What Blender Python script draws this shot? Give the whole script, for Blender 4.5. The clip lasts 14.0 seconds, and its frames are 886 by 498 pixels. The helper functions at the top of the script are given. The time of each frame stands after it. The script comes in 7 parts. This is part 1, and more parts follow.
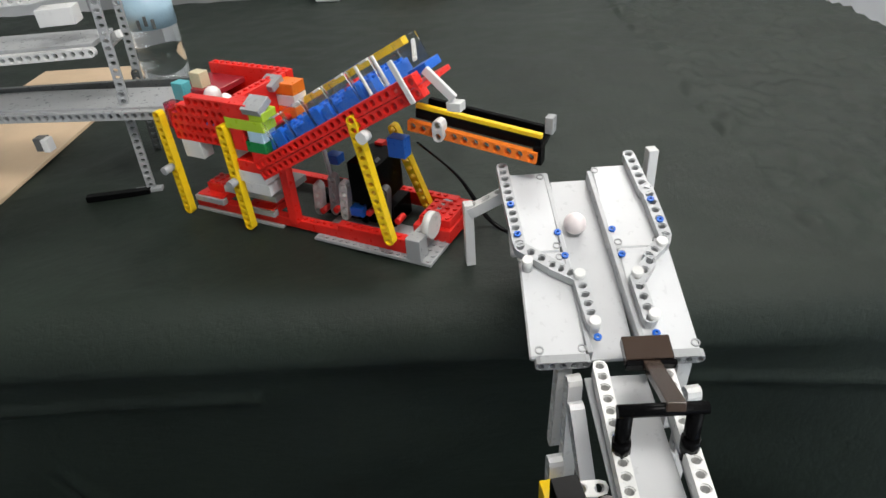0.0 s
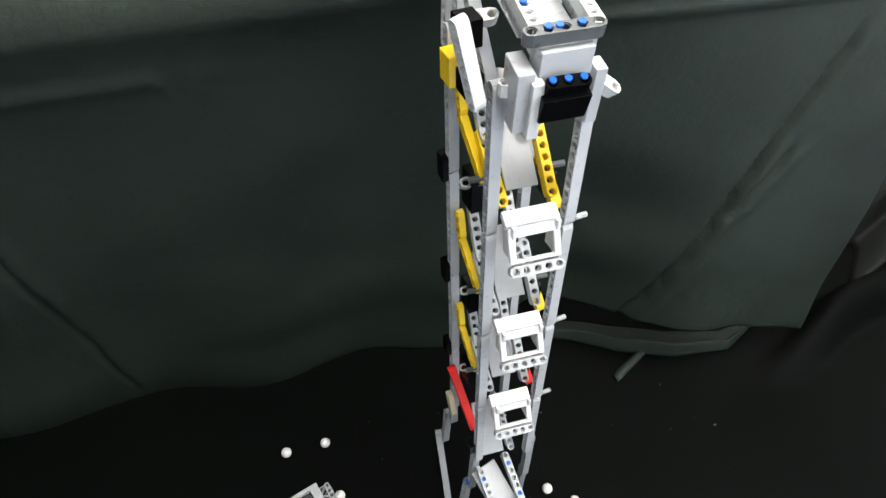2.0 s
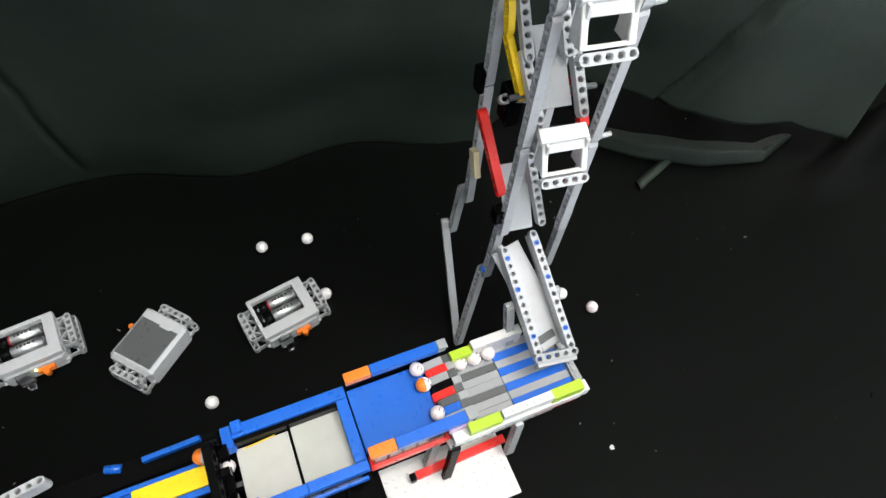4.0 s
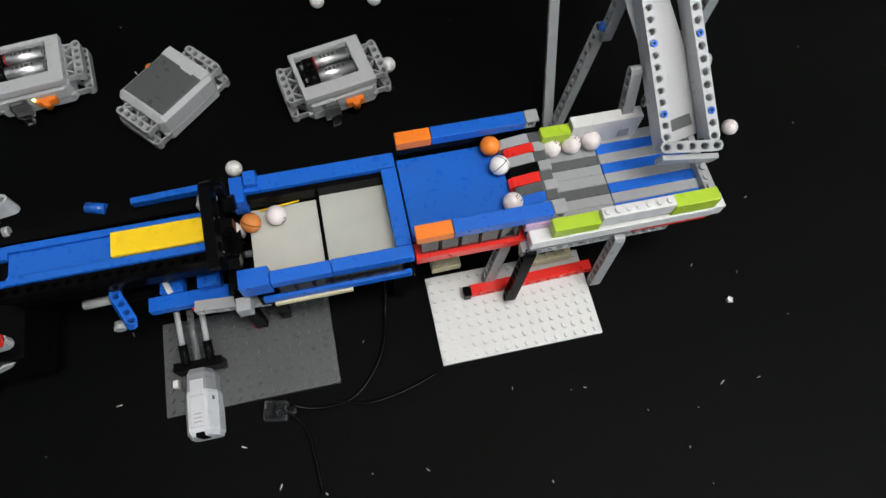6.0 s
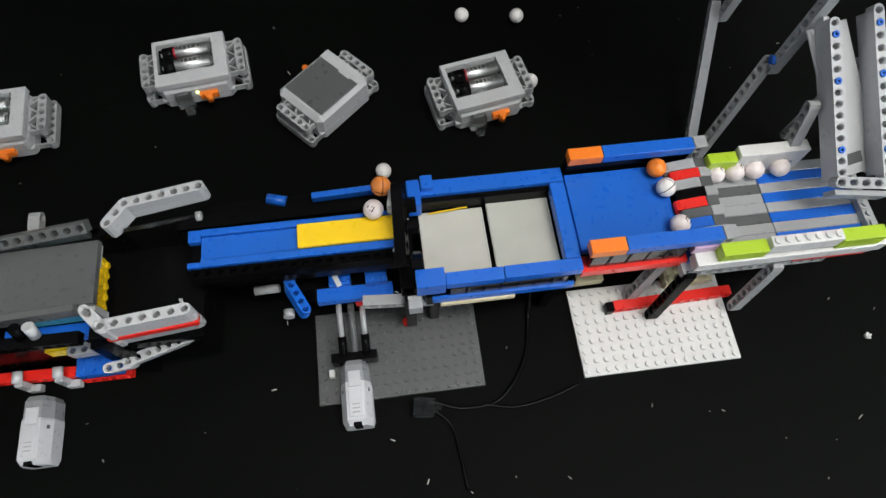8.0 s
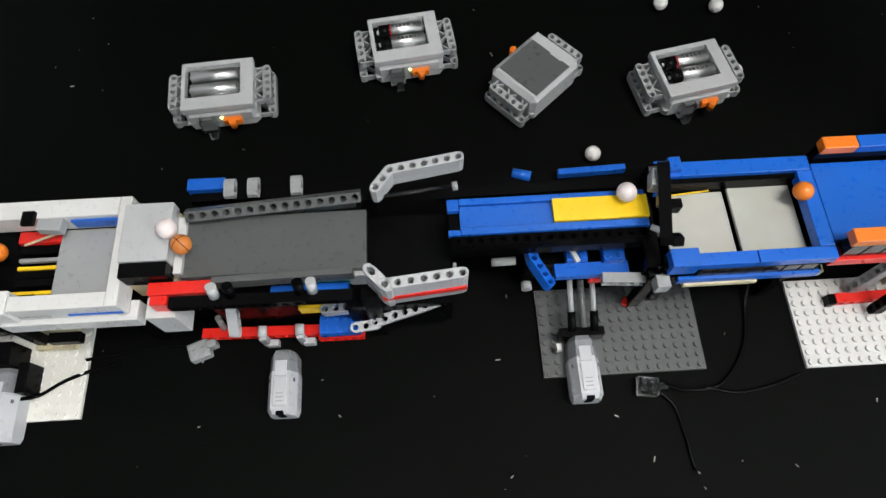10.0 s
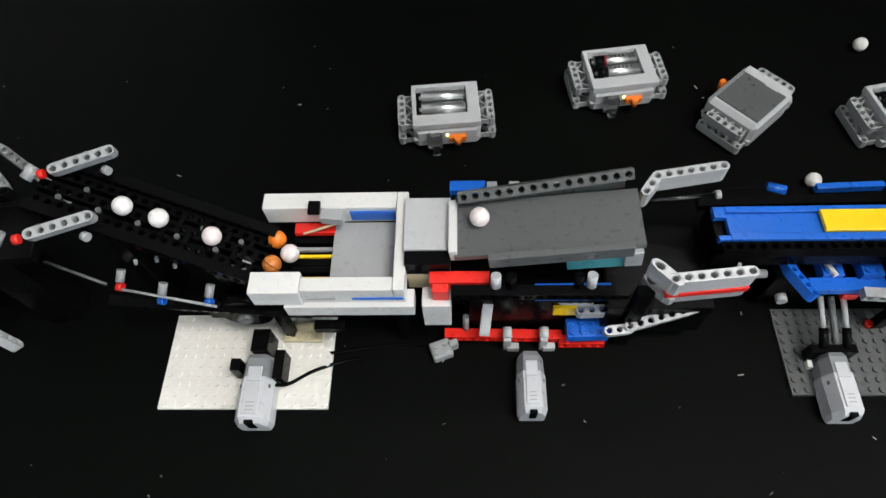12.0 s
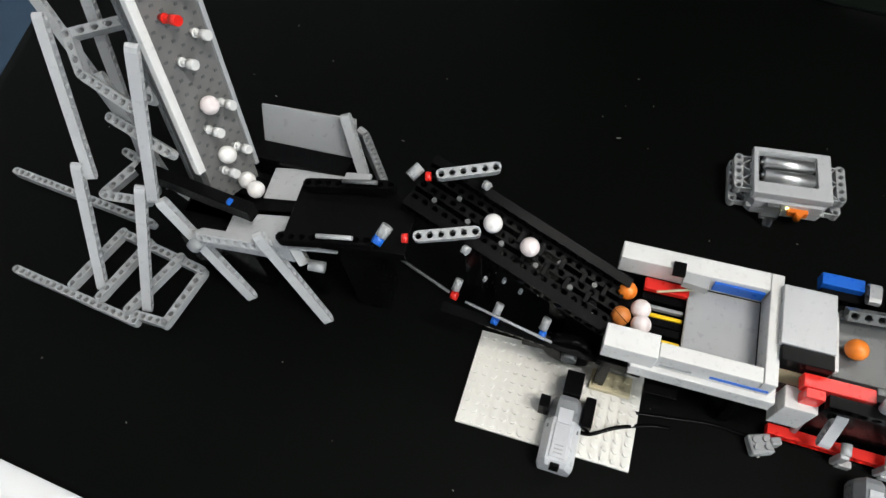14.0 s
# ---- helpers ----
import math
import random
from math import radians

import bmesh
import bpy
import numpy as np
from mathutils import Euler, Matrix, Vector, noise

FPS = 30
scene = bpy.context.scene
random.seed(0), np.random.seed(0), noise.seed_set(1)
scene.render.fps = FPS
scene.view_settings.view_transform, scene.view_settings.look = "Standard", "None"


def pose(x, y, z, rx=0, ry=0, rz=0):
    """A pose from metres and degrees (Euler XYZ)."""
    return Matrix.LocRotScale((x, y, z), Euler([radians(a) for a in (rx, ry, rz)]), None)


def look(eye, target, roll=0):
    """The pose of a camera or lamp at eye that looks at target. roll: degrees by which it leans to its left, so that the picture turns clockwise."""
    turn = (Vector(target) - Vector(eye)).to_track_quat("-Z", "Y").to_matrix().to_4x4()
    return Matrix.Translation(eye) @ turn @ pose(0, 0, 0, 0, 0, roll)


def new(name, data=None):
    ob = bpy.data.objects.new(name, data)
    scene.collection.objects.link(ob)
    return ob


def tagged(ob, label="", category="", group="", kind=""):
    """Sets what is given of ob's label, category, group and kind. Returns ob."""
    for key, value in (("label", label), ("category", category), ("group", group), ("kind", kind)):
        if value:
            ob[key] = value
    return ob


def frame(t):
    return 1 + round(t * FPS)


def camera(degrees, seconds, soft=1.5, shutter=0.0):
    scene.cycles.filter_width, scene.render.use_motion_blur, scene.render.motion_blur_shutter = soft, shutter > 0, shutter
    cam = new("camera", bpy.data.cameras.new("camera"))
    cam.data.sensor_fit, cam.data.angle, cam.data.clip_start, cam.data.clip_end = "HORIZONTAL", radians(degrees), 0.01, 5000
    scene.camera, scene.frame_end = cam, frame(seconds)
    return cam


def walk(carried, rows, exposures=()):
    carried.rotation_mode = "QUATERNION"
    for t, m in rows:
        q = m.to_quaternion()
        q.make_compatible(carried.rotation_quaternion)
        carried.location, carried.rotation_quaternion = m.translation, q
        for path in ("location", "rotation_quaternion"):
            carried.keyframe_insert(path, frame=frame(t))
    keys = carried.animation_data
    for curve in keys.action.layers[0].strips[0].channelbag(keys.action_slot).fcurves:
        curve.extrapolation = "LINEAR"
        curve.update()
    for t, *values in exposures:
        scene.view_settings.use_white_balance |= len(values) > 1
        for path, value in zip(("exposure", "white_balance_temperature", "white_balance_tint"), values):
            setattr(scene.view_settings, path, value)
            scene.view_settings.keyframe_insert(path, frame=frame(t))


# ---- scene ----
cam = camera(70.2, 14.0)
PATH = [
    (0, (0.097, 0.051, 0.992), (0.275, 1.684, -0.15), -4.5),
    (0.5, (0.09, 0.017, 0.981), (0.405, 1.615, -0.179), -3.6),
    (1, (0.078, -0.032, 0.949), (0.444, 1.486, -0.301), -6.4),
    (1.5, (0.082, -0.073, 0.929), (0.412, 1.367, -0.419), -4.9),
    (2, (0.03, -0.087, 0.892), (0.513, 1.178, -0.579), -1.6),
    (2.5, (-0.008, -0.103, 0.856), (0.605, 1.072, -0.643), 5.4),
    (3, (-0.037, -0.11, 0.833), (0.786, 0.933, -0.662), 7.5),
    (3.5, (-0.046, -0.12, 0.786), (0.746, 0.824, -0.789), 10.0),
    (4, (-0.031, -0.082, 0.695), (0.461, 0.866, -0.996), 6.1),
    (4.2, (-0.022, -0.077, 0.644), (0.375, 0.806, -1.106), 4.5),
    (6.3, (-0.043, -0.107, 0.5), (0.159, 0.643, -1.343), 4.5),
    (6.5, (-0.051, -0.107, 0.505), (0.147, 0.655, -1.333), 4.7),
    (7, (-0.085, -0.102, 0.508), (0.104, 0.696, -1.316), 3.6),
    (7.5, (-0.112, -0.096, 0.511), (0.064, 0.712, -1.31), 3.9),
    (8, (-0.141, -0.095, 0.512), (0.009, 0.696, -1.319), 3.6),
    (8.5, (-0.175, -0.085, 0.513), (-0.049, 0.699, -1.322), 3.8),
    (9, (-0.224, -0.079, 0.515), (-0.122, 0.702, -1.323), 3.6),
    (9.2, (-0.242, -0.081, 0.516), (-0.171, 0.698, -1.324), 1.6),
    (11.3, (-0.404, -0.135, 0.512), (-0.386, 0.803, -1.254), -1.8),
    (11.5, (-0.428, -0.139, 0.518), (-0.409, 0.836, -1.228), -0.9),
    (12, (-0.47, -0.148, 0.508), (-0.552, 0.84, -1.229), -4.7),
    (12.5, (-0.544, -0.161, 0.515), (-0.685, 0.828, -1.218), -4.6),
    (13, (-0.604, -0.147, 0.52), (-0.836, 0.793, -1.229), -6.6),
    (13.5, (-0.635, -0.14, 0.524), (-0.961, 0.775, -1.225), -7.5),
    (14, (-0.656, -0.134, 0.522), (-1.089, 0.788, -1.199), -8.5),
]
walk(cam, [(t, look(eye, target, roll)) for t, eye, target, roll in PATH],
     exposures=[(0, -0.2), (1, -0.1), (1.5, 0.35), (2.5, 0.9), (3.5, 0.8), (4.2, 0.75), (6.3, 0.15), (9.2, 0.3), (11.3, 0.45), (14, 0.5)])

# ---- light ----
world = bpy.data.worlds.new("room_air")
world.use_nodes = True
world.node_tree.nodes["Background"].inputs[0].default_value = (0.75, 0.82, 0.9, 1)
world.node_tree.nodes["Background"].inputs[1].default_value = 0.05
scene.world = world


def area(name, place, target, sx, sy, watts, tint=(1, 0.97, 0.93)):
    lamp = bpy.data.lights.new(name, "AREA")
    lamp.shape, lamp.size, lamp.size_y, lamp.energy, lamp.color = "RECTANGLE", sx, sy, watts, tint
    ob = new(name, lamp)
    ob.matrix_world = look(place, target)
    return ob


area("ceiling_lamp_light", (0.5, -0.4, 2.42), (0.5, -0.4, 0), 1.2, 0.6, 29)
area("ceiling_lamp_light", (0.9, 1.6, 2.42), (0.9, 1.6, 0), 1.2, 0.6, 20)
# Fill from the right, added to brighten the hanging table cloth.
area("cloth_fill_light", (1.92, -1.55, 1.25), (0.5, 0.4, 0.5), 1.5, 1.1, 23, (0.88, 0.95, 1.0))

# ---- materials ----


def material(name, color, rough=0.4, metal=0.0, grain=40.0, vary=0.06, bump=0.05, bump_scale=300.0, coat=0.0, random_tone=0.0, wear=0.0):
    m = bpy.data.materials.new(name)
    m.use_nodes = True
    nt = m.node_tree
    b = nt.nodes["Principled BSDF"]
    b.inputs["Metallic"].default_value = metal
    if coat:
        b.inputs["Coat Weight"].default_value = coat
        b.inputs["Coat Roughness"].default_value = 0.15
    tc = nt.nodes.new("ShaderNodeTexCoord")
    n1 = nt.nodes.new("ShaderNodeTexNoise")
    n1.inputs["Scale"].default_value = grain
    n1.inputs["Detail"].default_value = 5
    nt.links.new(tc.outputs["Object"], n1.inputs["Vector"])
    hsv = nt.nodes.new("ShaderNodeHueSaturation")
    hsv.inputs["Color"].default_value = (*color, 1)
    mr = nt.nodes.new("ShaderNodeMapRange")
    mr.inputs["To Min"].default_value, mr.inputs["To Max"].default_value = 1 - vary * 2, 1 + vary * 2
    nt.links.new(n1.outputs["Fac"], mr.inputs["Value"])
    value = mr.outputs["Result"]
    if random_tone:
        info = nt.nodes.new("ShaderNodeObjectInfo")
        mm = nt.nodes.new("ShaderNodeMapRange")
        mm.inputs["To Min"].default_value, mm.inputs["To Max"].default_value = 1 - random_tone, 1 + random_tone
        nt.links.new(info.outputs["Random"], mm.inputs["Value"])
        mul = nt.nodes.new("ShaderNodeMath")
        mul.operation = "MULTIPLY"
        nt.links.new(value, mul.inputs[0])
        nt.links.new(mm.outputs["Result"], mul.inputs[1])
        value = mul.outputs[0]
    nt.links.new(value, hsv.inputs["Value"])
    nt.links.new(hsv.outputs["Color"], b.inputs["Base Color"])
    n2 = nt.nodes.new("ShaderNodeTexNoise")
    n2.inputs["Scale"].default_value = bump_scale
    n2.inputs["Detail"].default_value = 4
    nt.links.new(tc.outputs["Object"], n2.inputs["Vector"])
    r = nt.nodes.new("ShaderNodeMapRange")
    r.inputs["To Min"].default_value, r.inputs["To Max"].default_value = max(0.02, rough - 0.1 - wear), min(1, rough + 0.1 + wear)
    nt.links.new(n2.outputs["Fac"], r.inputs["Value"])
    nt.links.new(r.outputs["Result"], b.inputs["Roughness"])
    bu = nt.nodes.new("ShaderNodeBump")
    bu.inputs["Strength"].default_value = bump
    bu.inputs["Distance"].default_value = 0.0006
    nt.links.new(n2.outputs["Fac"], bu.inputs["Height"])
    nt.links.new(bu.outputs["Normal"], b.inputs["Normal"])
    return m


def plastic(name, color, rough=0.3):
    return material(name, color, rough, 0, 60, 0.03, 0.03, 220, random_tone=0.05)


WHITE = plastic("white_plastic", (0.68, 0.68, 0.665))
LIGHT = plastic("light_grey_plastic", (0.34, 0.35, 0.355))
PANEL = plastic("white_panel_plastic", (0.58, 0.59, 0.60))
GREY = plastic("panel_grey_plastic", (0.46, 0.47, 0.48))
DARK = plastic("dark_grey_plastic", (0.095, 0.1, 0.1))
BLACK = plastic("black_plastic", (0.003, 0.003, 0.0033), 0.24)
BLACK.node_tree.nodes["Principled BSDF"].inputs["Specular IOR Level"].default_value = 0.06
RED = plastic("red_plastic", (0.74, 0.022, 0.015))
BLUE = plastic("blue_plastic", (0.01, 0.12, 0.56))
YELLOW = plastic("yellow_plastic", (0.90, 0.60, 0.012))
ORANGE = plastic("orange_plastic", (0.85, 0.2, 0.02))
LIME = plastic("lime_plastic", (0.4, 0.58, 0.03))
GREEN = plastic("green_plastic", (0.01, 0.2, 0.05))
MOTORSHELL = plastic("motor_shell", (0.52, 0.53, 0.55))
MOTORHEAD = plastic("motor_head", (0.22, 0.23, 0.24))
TAN = plastic("tan_plastic", (0.62, 0.55, 0.36))
BROWN = plastic("brown_plastic", (0.045, 0.028, 0.02), 0.2)
LILAC = plastic("lilac_plastic", (0.45, 0.3, 0.45))
AQUA = plastic("aqua_plastic", (0.1, 0.45, 0.5))
CHROME = material("battery_steel", (0.75, 0.75, 0.75), 0.36, 1.0, 30, 0.08)
CLOTH = material("black_cloth", (0.0135, 0.0205, 0.0150), 0.55, 0, 9, 0.2, 0.6, 1400)
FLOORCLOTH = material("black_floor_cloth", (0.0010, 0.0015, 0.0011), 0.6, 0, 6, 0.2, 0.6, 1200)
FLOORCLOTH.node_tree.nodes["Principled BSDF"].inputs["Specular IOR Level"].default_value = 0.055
CLOTH.node_tree.nodes["Principled BSDF"].inputs["Specular IOR Level"].default_value = 0.3


def pitted(m, scale, distance):
    """Adds coarse pits and puckers under the fine weave."""
    nt = m.node_tree
    fine = next(n for n in nt.nodes if n.type == "BUMP")
    tc = next(n for n in nt.nodes if n.type == "TEX_COORD")
    tex = nt.nodes.new("ShaderNodeTexNoise")
    tex.inputs["Scale"].default_value, tex.inputs["Detail"].default_value, tex.inputs["Roughness"].default_value = scale, 3, 0.65
    nt.links.new(tc.outputs["Object"], tex.inputs["Vector"])
    b = nt.nodes.new("ShaderNodeBump")
    b.inputs["Strength"].default_value, b.inputs["Distance"].default_value = 0.55, distance
    nt.links.new(tex.outputs["Fac"], b.inputs["Height"])
    nt.links.new(b.outputs["Normal"], fine.inputs["Normal"])


pitted(CLOTH, 60, 0.0022)
WOOD = material("pale_wood", (0.62, 0.46, 0.3), 0.5, 0, 12, 0.12, 0.2, 120)
WALL = material("wall_paint", (0.72, 0.73, 0.72), 0.7, 0, 4, 0.04, 0.2, 200)
PALEFLOOR = material("pale_floor_tiles", (0.24, 0.28, 0.38), 0.4, 0, 5, 0.06, 0.1, 60)
CEIL = material("ceiling_paint", (0.8, 0.8, 0.78), 0.8, 0, 4, 0.03, 0.2, 200)
BALLWHITE = material("ball_white", (0.8, 0.78, 0.76), 0.35, 0, 90, 0.05, 0.05, 300)
BALLPINK = material("ball_marked", (0.78, 0.7, 0.69), 0.35, 0, 160, 0.12, 0.05, 300)
BALLORANGE = material("ball_orange", (0.85, 0.22, 0.02), 0.4, 0, 90, 0.05, 0.05, 300)
BALLBROWN = material("ball_basket", (0.62, 0.2, 0.04), 0.45, 0, 140, 0.15, 0.2, 500)
PAPERWHITE = material("white_paper", (0.75, 0.76, 0.76), 0.8, 0, 8, 0.03)
PAPER = material("crumb_paper", (0.6, 0.58, 0.54), 0.8)


def clear(name, color, rough=0.05, ior=1.45):
    m = bpy.data.materials.new(name)
    m.use_nodes = True
    b = m.node_tree.nodes["Principled BSDF"]
    b.inputs["Base Color"].default_value = (*color, 1)
    b.inputs["Transmission Weight"].default_value = 1
    b.inputs["Roughness"].default_value = rough
    b.inputs["IOR"].default_value = ior
    return m


GLASS = clear("clear_plastic", (0.95, 0.97, 0.97))
SMOKE = clear("smoked_plastic", (0.5, 0.5, 0.5))
DARKCLEAR = material("dark_clear_plastic", (0.02, 0.02, 0.022), 0.12, 0, 60, 0.1, 0.03, 220)


def glow(name, color, strength):
    m = bpy.data.materials.new(name)
    m.use_nodes = True
    b = m.node_tree.nodes["Principled BSDF"]
    b.inputs["Base Color"].default_value = (*color, 1)
    b.inputs["Emission Color"].default_value = (*color, 1)
    b.inputs["Emission Strength"].default_value = strength
    return m


LAMPGLOW = glow("lamp_diffuser", (1, 0.97, 0.92), 6)
GREENGLOW = glow("power_light", (0.9, 0.95, 0.3), 4)

# ---- helpers ----
S = 0.0083
V = Vector
CACHE = {}


def link(name, mesh, mat, parent=None, label=""):
    key = (mesh.name, mat.name)
    if not mesh.materials:
        mesh.materials.append(mat)
    elif mesh.materials[0] != mat:
        if key not in CACHE:
            CACHE[key] = mesh.copy()
            CACHE[key].materials[0] = mat
        mesh = CACHE[key]
    ob = new(name, mesh)
    if parent is not None:
        ob.parent = parent
    if label:
        ob["label"] = label
    return ob


def part(name, bm, mat, parent=None, label="", smooth=False):
    me = bpy.data.meshes.new(name)
    bm.normal_update()
    bm.to_mesh(me)
    bm.free()
    if smooth:
        for p in me.polygons:
            p.use_smooth = True
    return link(name, me, mat, parent, label)


def thing(name, x, y, z, label, category, group="", rz=0.0):
    ob = new(name)
    ob.empty_display_size = 0.01
    ob.matrix_world = pose(x, y, z, 0, 0, rz)
    return tagged(ob, label, category, group)


def settle(ob, m):
    """Puts ob at the world pose m under its parent, which has no parent of its own."""
    if ob.parent is not None:
        p = ob.parent
        base = p.matrix_basis if p.parent is None else p.parent.matrix_basis @ p.matrix_basis
        ob.matrix_basis = base.inverted() @ m
    else:
        ob.matrix_basis = m
    return ob


def basis(p, xdir, zdir):
    x = V(xdir).normalized()
    z = V(zdir)
    z = (z - x * z.dot(x)).normalized()
    y = z.cross(x)
    m = Matrix.Identity(4)
    for i in range(3):
        m[i][0], m[i][1], m[i][2], m[i][3] = x[i], y[i], z[i], p[i]
    return m


def pane(ob):
    ob.visible_shadow = False
    return ob


def block_mesh(sx, sy, sz, bevel=0.0004):
    """A box centred on x and y that stands on z = 0."""
    key = ("block", round(sx, 5), round(sy, 5), round(sz, 5), bevel)
    if key not in CACHE:
        bm = bmesh.new()
        bmesh.ops.create_cube(bm, size=1, matrix=Matrix.Translation((0, 0, sz / 2)) @ Matrix.Diagonal((sx, sy, sz, 1)))
        b = min(bevel, sx / 4, sy / 4, sz / 4)
        bmesh.ops.bevel(bm, geom=bm.edges[:], offset=b, segments=1, affect="EDGES")
        me = bpy.data.meshes.new("block")
        bm.to_mesh(me)
        bm.free()
        CACHE[key] = me
    return CACHE[key]


def block(name, parent, mat, x0, x1, y0, y1, z0, z1, label="", bevel=0.0004):
    """A bevelled box between world limits (in the parent's heading when the parent is turned)."""
    me = block_mesh(x1 - x0, y1 - y0, z1 - z0, bevel)
    ob = link(name, me, mat, parent, label)
    return settle(ob, pose((x0 + x1) / 2, (y0 + y1) / 2, z0))


def slab(name, parent, mat, p, xdir, zdir, sx, sy, sz, label="", bevel=0.0004):
    """A box of size sx, sy, sz whose foot is centred on p, x along xdir and z along zdir."""
    return settle(link(name, block_mesh(sx, sy, sz, bevel), mat, parent, label), basis(p, xdir, zdir))


def ring(bm, pts):
    return [bm.verts.new(p) for p in pts]


def beam_mesh(n, square=False, studs=False, width=1.0):
    """A technic beam of n holes along x from 0 to n-1 units, holes along z, centred on y and z."""
    key = ("beam", n, square, studs, width)
    if key in CACHE:
        return CACHE[key]
    verts, faces, seen = [], [], {}
    h, w = 0.49 * S * width, 0.47 * S

    def add(x, y, z):
        key = (round(x, 6), round(y, 6), round(z, 6))
        if key not in seen:
            seen[key] = len(verts)
            verts.append((x, y, z))
        return seen[key]

    ang = [math.radians(45 * k) for k in range(8)]
    for i in range(n):
        cx = i * S
        outer = []
        for k, a in enumerate(ang):
            c, s = round(math.cos(a), 6), round(math.sin(a), 6)
            end = (i == 0 and c < 0) or (i == n - 1 and c > 0)
            x, y = 0.5 * S * (c > 0) - 0.5 * S * (c < 0), w * (s > 0) - w * (s < 0)
            if end and not (square or studs):
                x, y = c * 0.5 * S, s * w
                if k % 2:
                    x, y = c * 0.52 * S, s * 1.04 * w
            outer.append((cx + x, y))
        inner = [(cx + 0.36 * S * math.cos(a), 0.36 * S * math.sin(a)) for a in ang]
        bore = [(cx + 0.29 * S * math.cos(a), 0.29 * S * math.sin(a)) for a in ang]
        rows = []
        for z, loop in ((h, outer), (h, inner), (h - 0.1 * S, inner), (h - 0.1 * S, bore), (-h + 0.1 * S, bore), (-h + 0.1 * S, inner), (-h, inner), (-h, outer)):
            rows.append([add(x, y, z) for x, y in loop])
        rows.append(rows[0])
        for r in range(8):
            for k in range(8):
                k2 = (k + 1) % 8
                if r == 7:
                    # outer skin, not between cells
                    xa, xb = outer[k][0] - cx, outer[k2][0] - cx
                    if xa > 0.49 * S and xb > 0.49 * S and i < n - 1:
                        continue
                    if xa < -0.49 * S and xb < -0.49 * S and i > 0:
                        continue
                faces.append((rows[r][k], rows[r][k2], rows[r + 1][k2], rows[r + 1][k]))
    if studs:
        for i in range(n):
            cx = i * S
            lo = [add(cx + 0.3 * S * math.cos(a), w, 0.3 * S * math.sin(a)) for a in ang]
            hi = [add(cx + 0.3 * S * math.cos(a), w + 0.2 * S, 0.3 * S * math.sin(a)) for a in ang]
            for k in range(8):
                faces.append((lo[k], hi[k], hi[(k + 1) % 8], lo[(k + 1) % 8]))
            faces.append(tuple(reversed(hi)))
    me = bpy.data.meshes.new("beam")
    me.from_pydata(verts, [], faces)
    me.validate()
    CACHE[key] = me
    return me


def beam(name, parent, mat, p0, p1, side, n=0, square=False, studs=False, label="", width=1.0):
    """A technic beam whose end holes lie at p0 and p1, its holes along side."""
    p0, p1 = V(p0), V(p1)
    d = (p1 - p0).length
    n = n or max(1, round(d / S) + 1)
    ob = link(name, beam_mesh(n, square, studs, width), mat, parent, label)
    m = basis(p0, p1 - p0, side)
    if n > 1:
        m = m @ Matrix.Diagonal((d / ((n - 1) * S), 1, 1, 1))
    return settle(ob, m)


def rod_mesh(length, r, sides=10, r2=None):
    key = ("rod", round(length, 5), r, sides, r2)
    if key not in CACHE:
        bm = bmesh.new()
        bmesh.ops.create_cone(bm, cap_ends=True, segments=sides, radius1=r, radius2=r if r2 is None else r2, depth=length,
                              matrix=Matrix.Translation((length / 2, 0, 0)) @ Matrix.Rotation(math.pi / 2, 4, "Y"))
        me = bpy.data.meshes.new("rod")
        bm.to_mesh(me)
        bm.free()
        for p in me.polygons:
            p.use_smooth = len(p.vertices) == 4
        CACHE[key] = me
    return CACHE[key]


def rod(name, parent, mat, p0, p1, r, sides=10, label="", r2=None):
    p0, p1 = V(p0), V(p1)
    d = p1 - p0
    side = (0, 0, 1) if abs(d.normalized().z) < 0.9 else (0, 1, 0)
    return settle(link(name, rod_mesh(d.length, r, sides, r2), mat, parent, label), basis(p0, d, side))


def brick_mesh(nx, ny, h, studs=True):
    """A studded brick, centred, standing on z = 0; h in metres."""
    key = ("brick", nx, ny, round(h, 5), studs)
    if key in CACHE:
        return CACHE[key]
    bm = bmesh.new()
    sx, sy = nx * S - 0.0002, ny * S - 0.0002
    bmesh.ops.create_cube(bm, size=1, matrix=Matrix.Translation((0, 0, h / 2)) @ Matrix.Diagonal((sx, sy, h, 1)))
    bmesh.ops.bevel(bm, geom=bm.edges[:], offset=0.0003, segments=1, affect="EDGES")
    me = bpy.data.meshes.new("brick")
    bm.to_mesh(me)
    bm.free()
    verts = [tuple(v.co) for v in me.vertices]
    faces = [tuple(p.vertices) for p in me.polygons]
    if studs:
        for i in range(nx):
            for j in range(ny):
                cx, cy = (i - (nx - 1) / 2) * S, (j - (ny - 1) / 2) * S
                k0 = len(verts)
                for z in (h, h + 0.0018):
                    verts += [(cx + 0.3 * S * math.cos(k * math.pi / 4), cy + 0.3 * S * math.sin(k * math.pi / 4), z) for k in range(8)]
                for k in range(8):
                    faces.append((k0 + k, k0 + (k + 1) % 8, k0 + 8 + (k + 1) % 8, k0 + 8 + k))
                faces.append(tuple(k0 + 8 + k for k in range(8)))
    me = bpy.data.meshes.new("brick")
    me.from_pydata(verts, [], faces)
    CACHE[key] = me
    return me


def brick(name, parent, mat, p, xdir, nx, ny, h=0.0098, studs=True, up=(0, 0, 1), label=""):
    """A brick whose foot is centred on p."""
    return settle(link(name, brick_mesh(nx, ny, h, studs), mat, parent, label), basis(p, xdir, up))


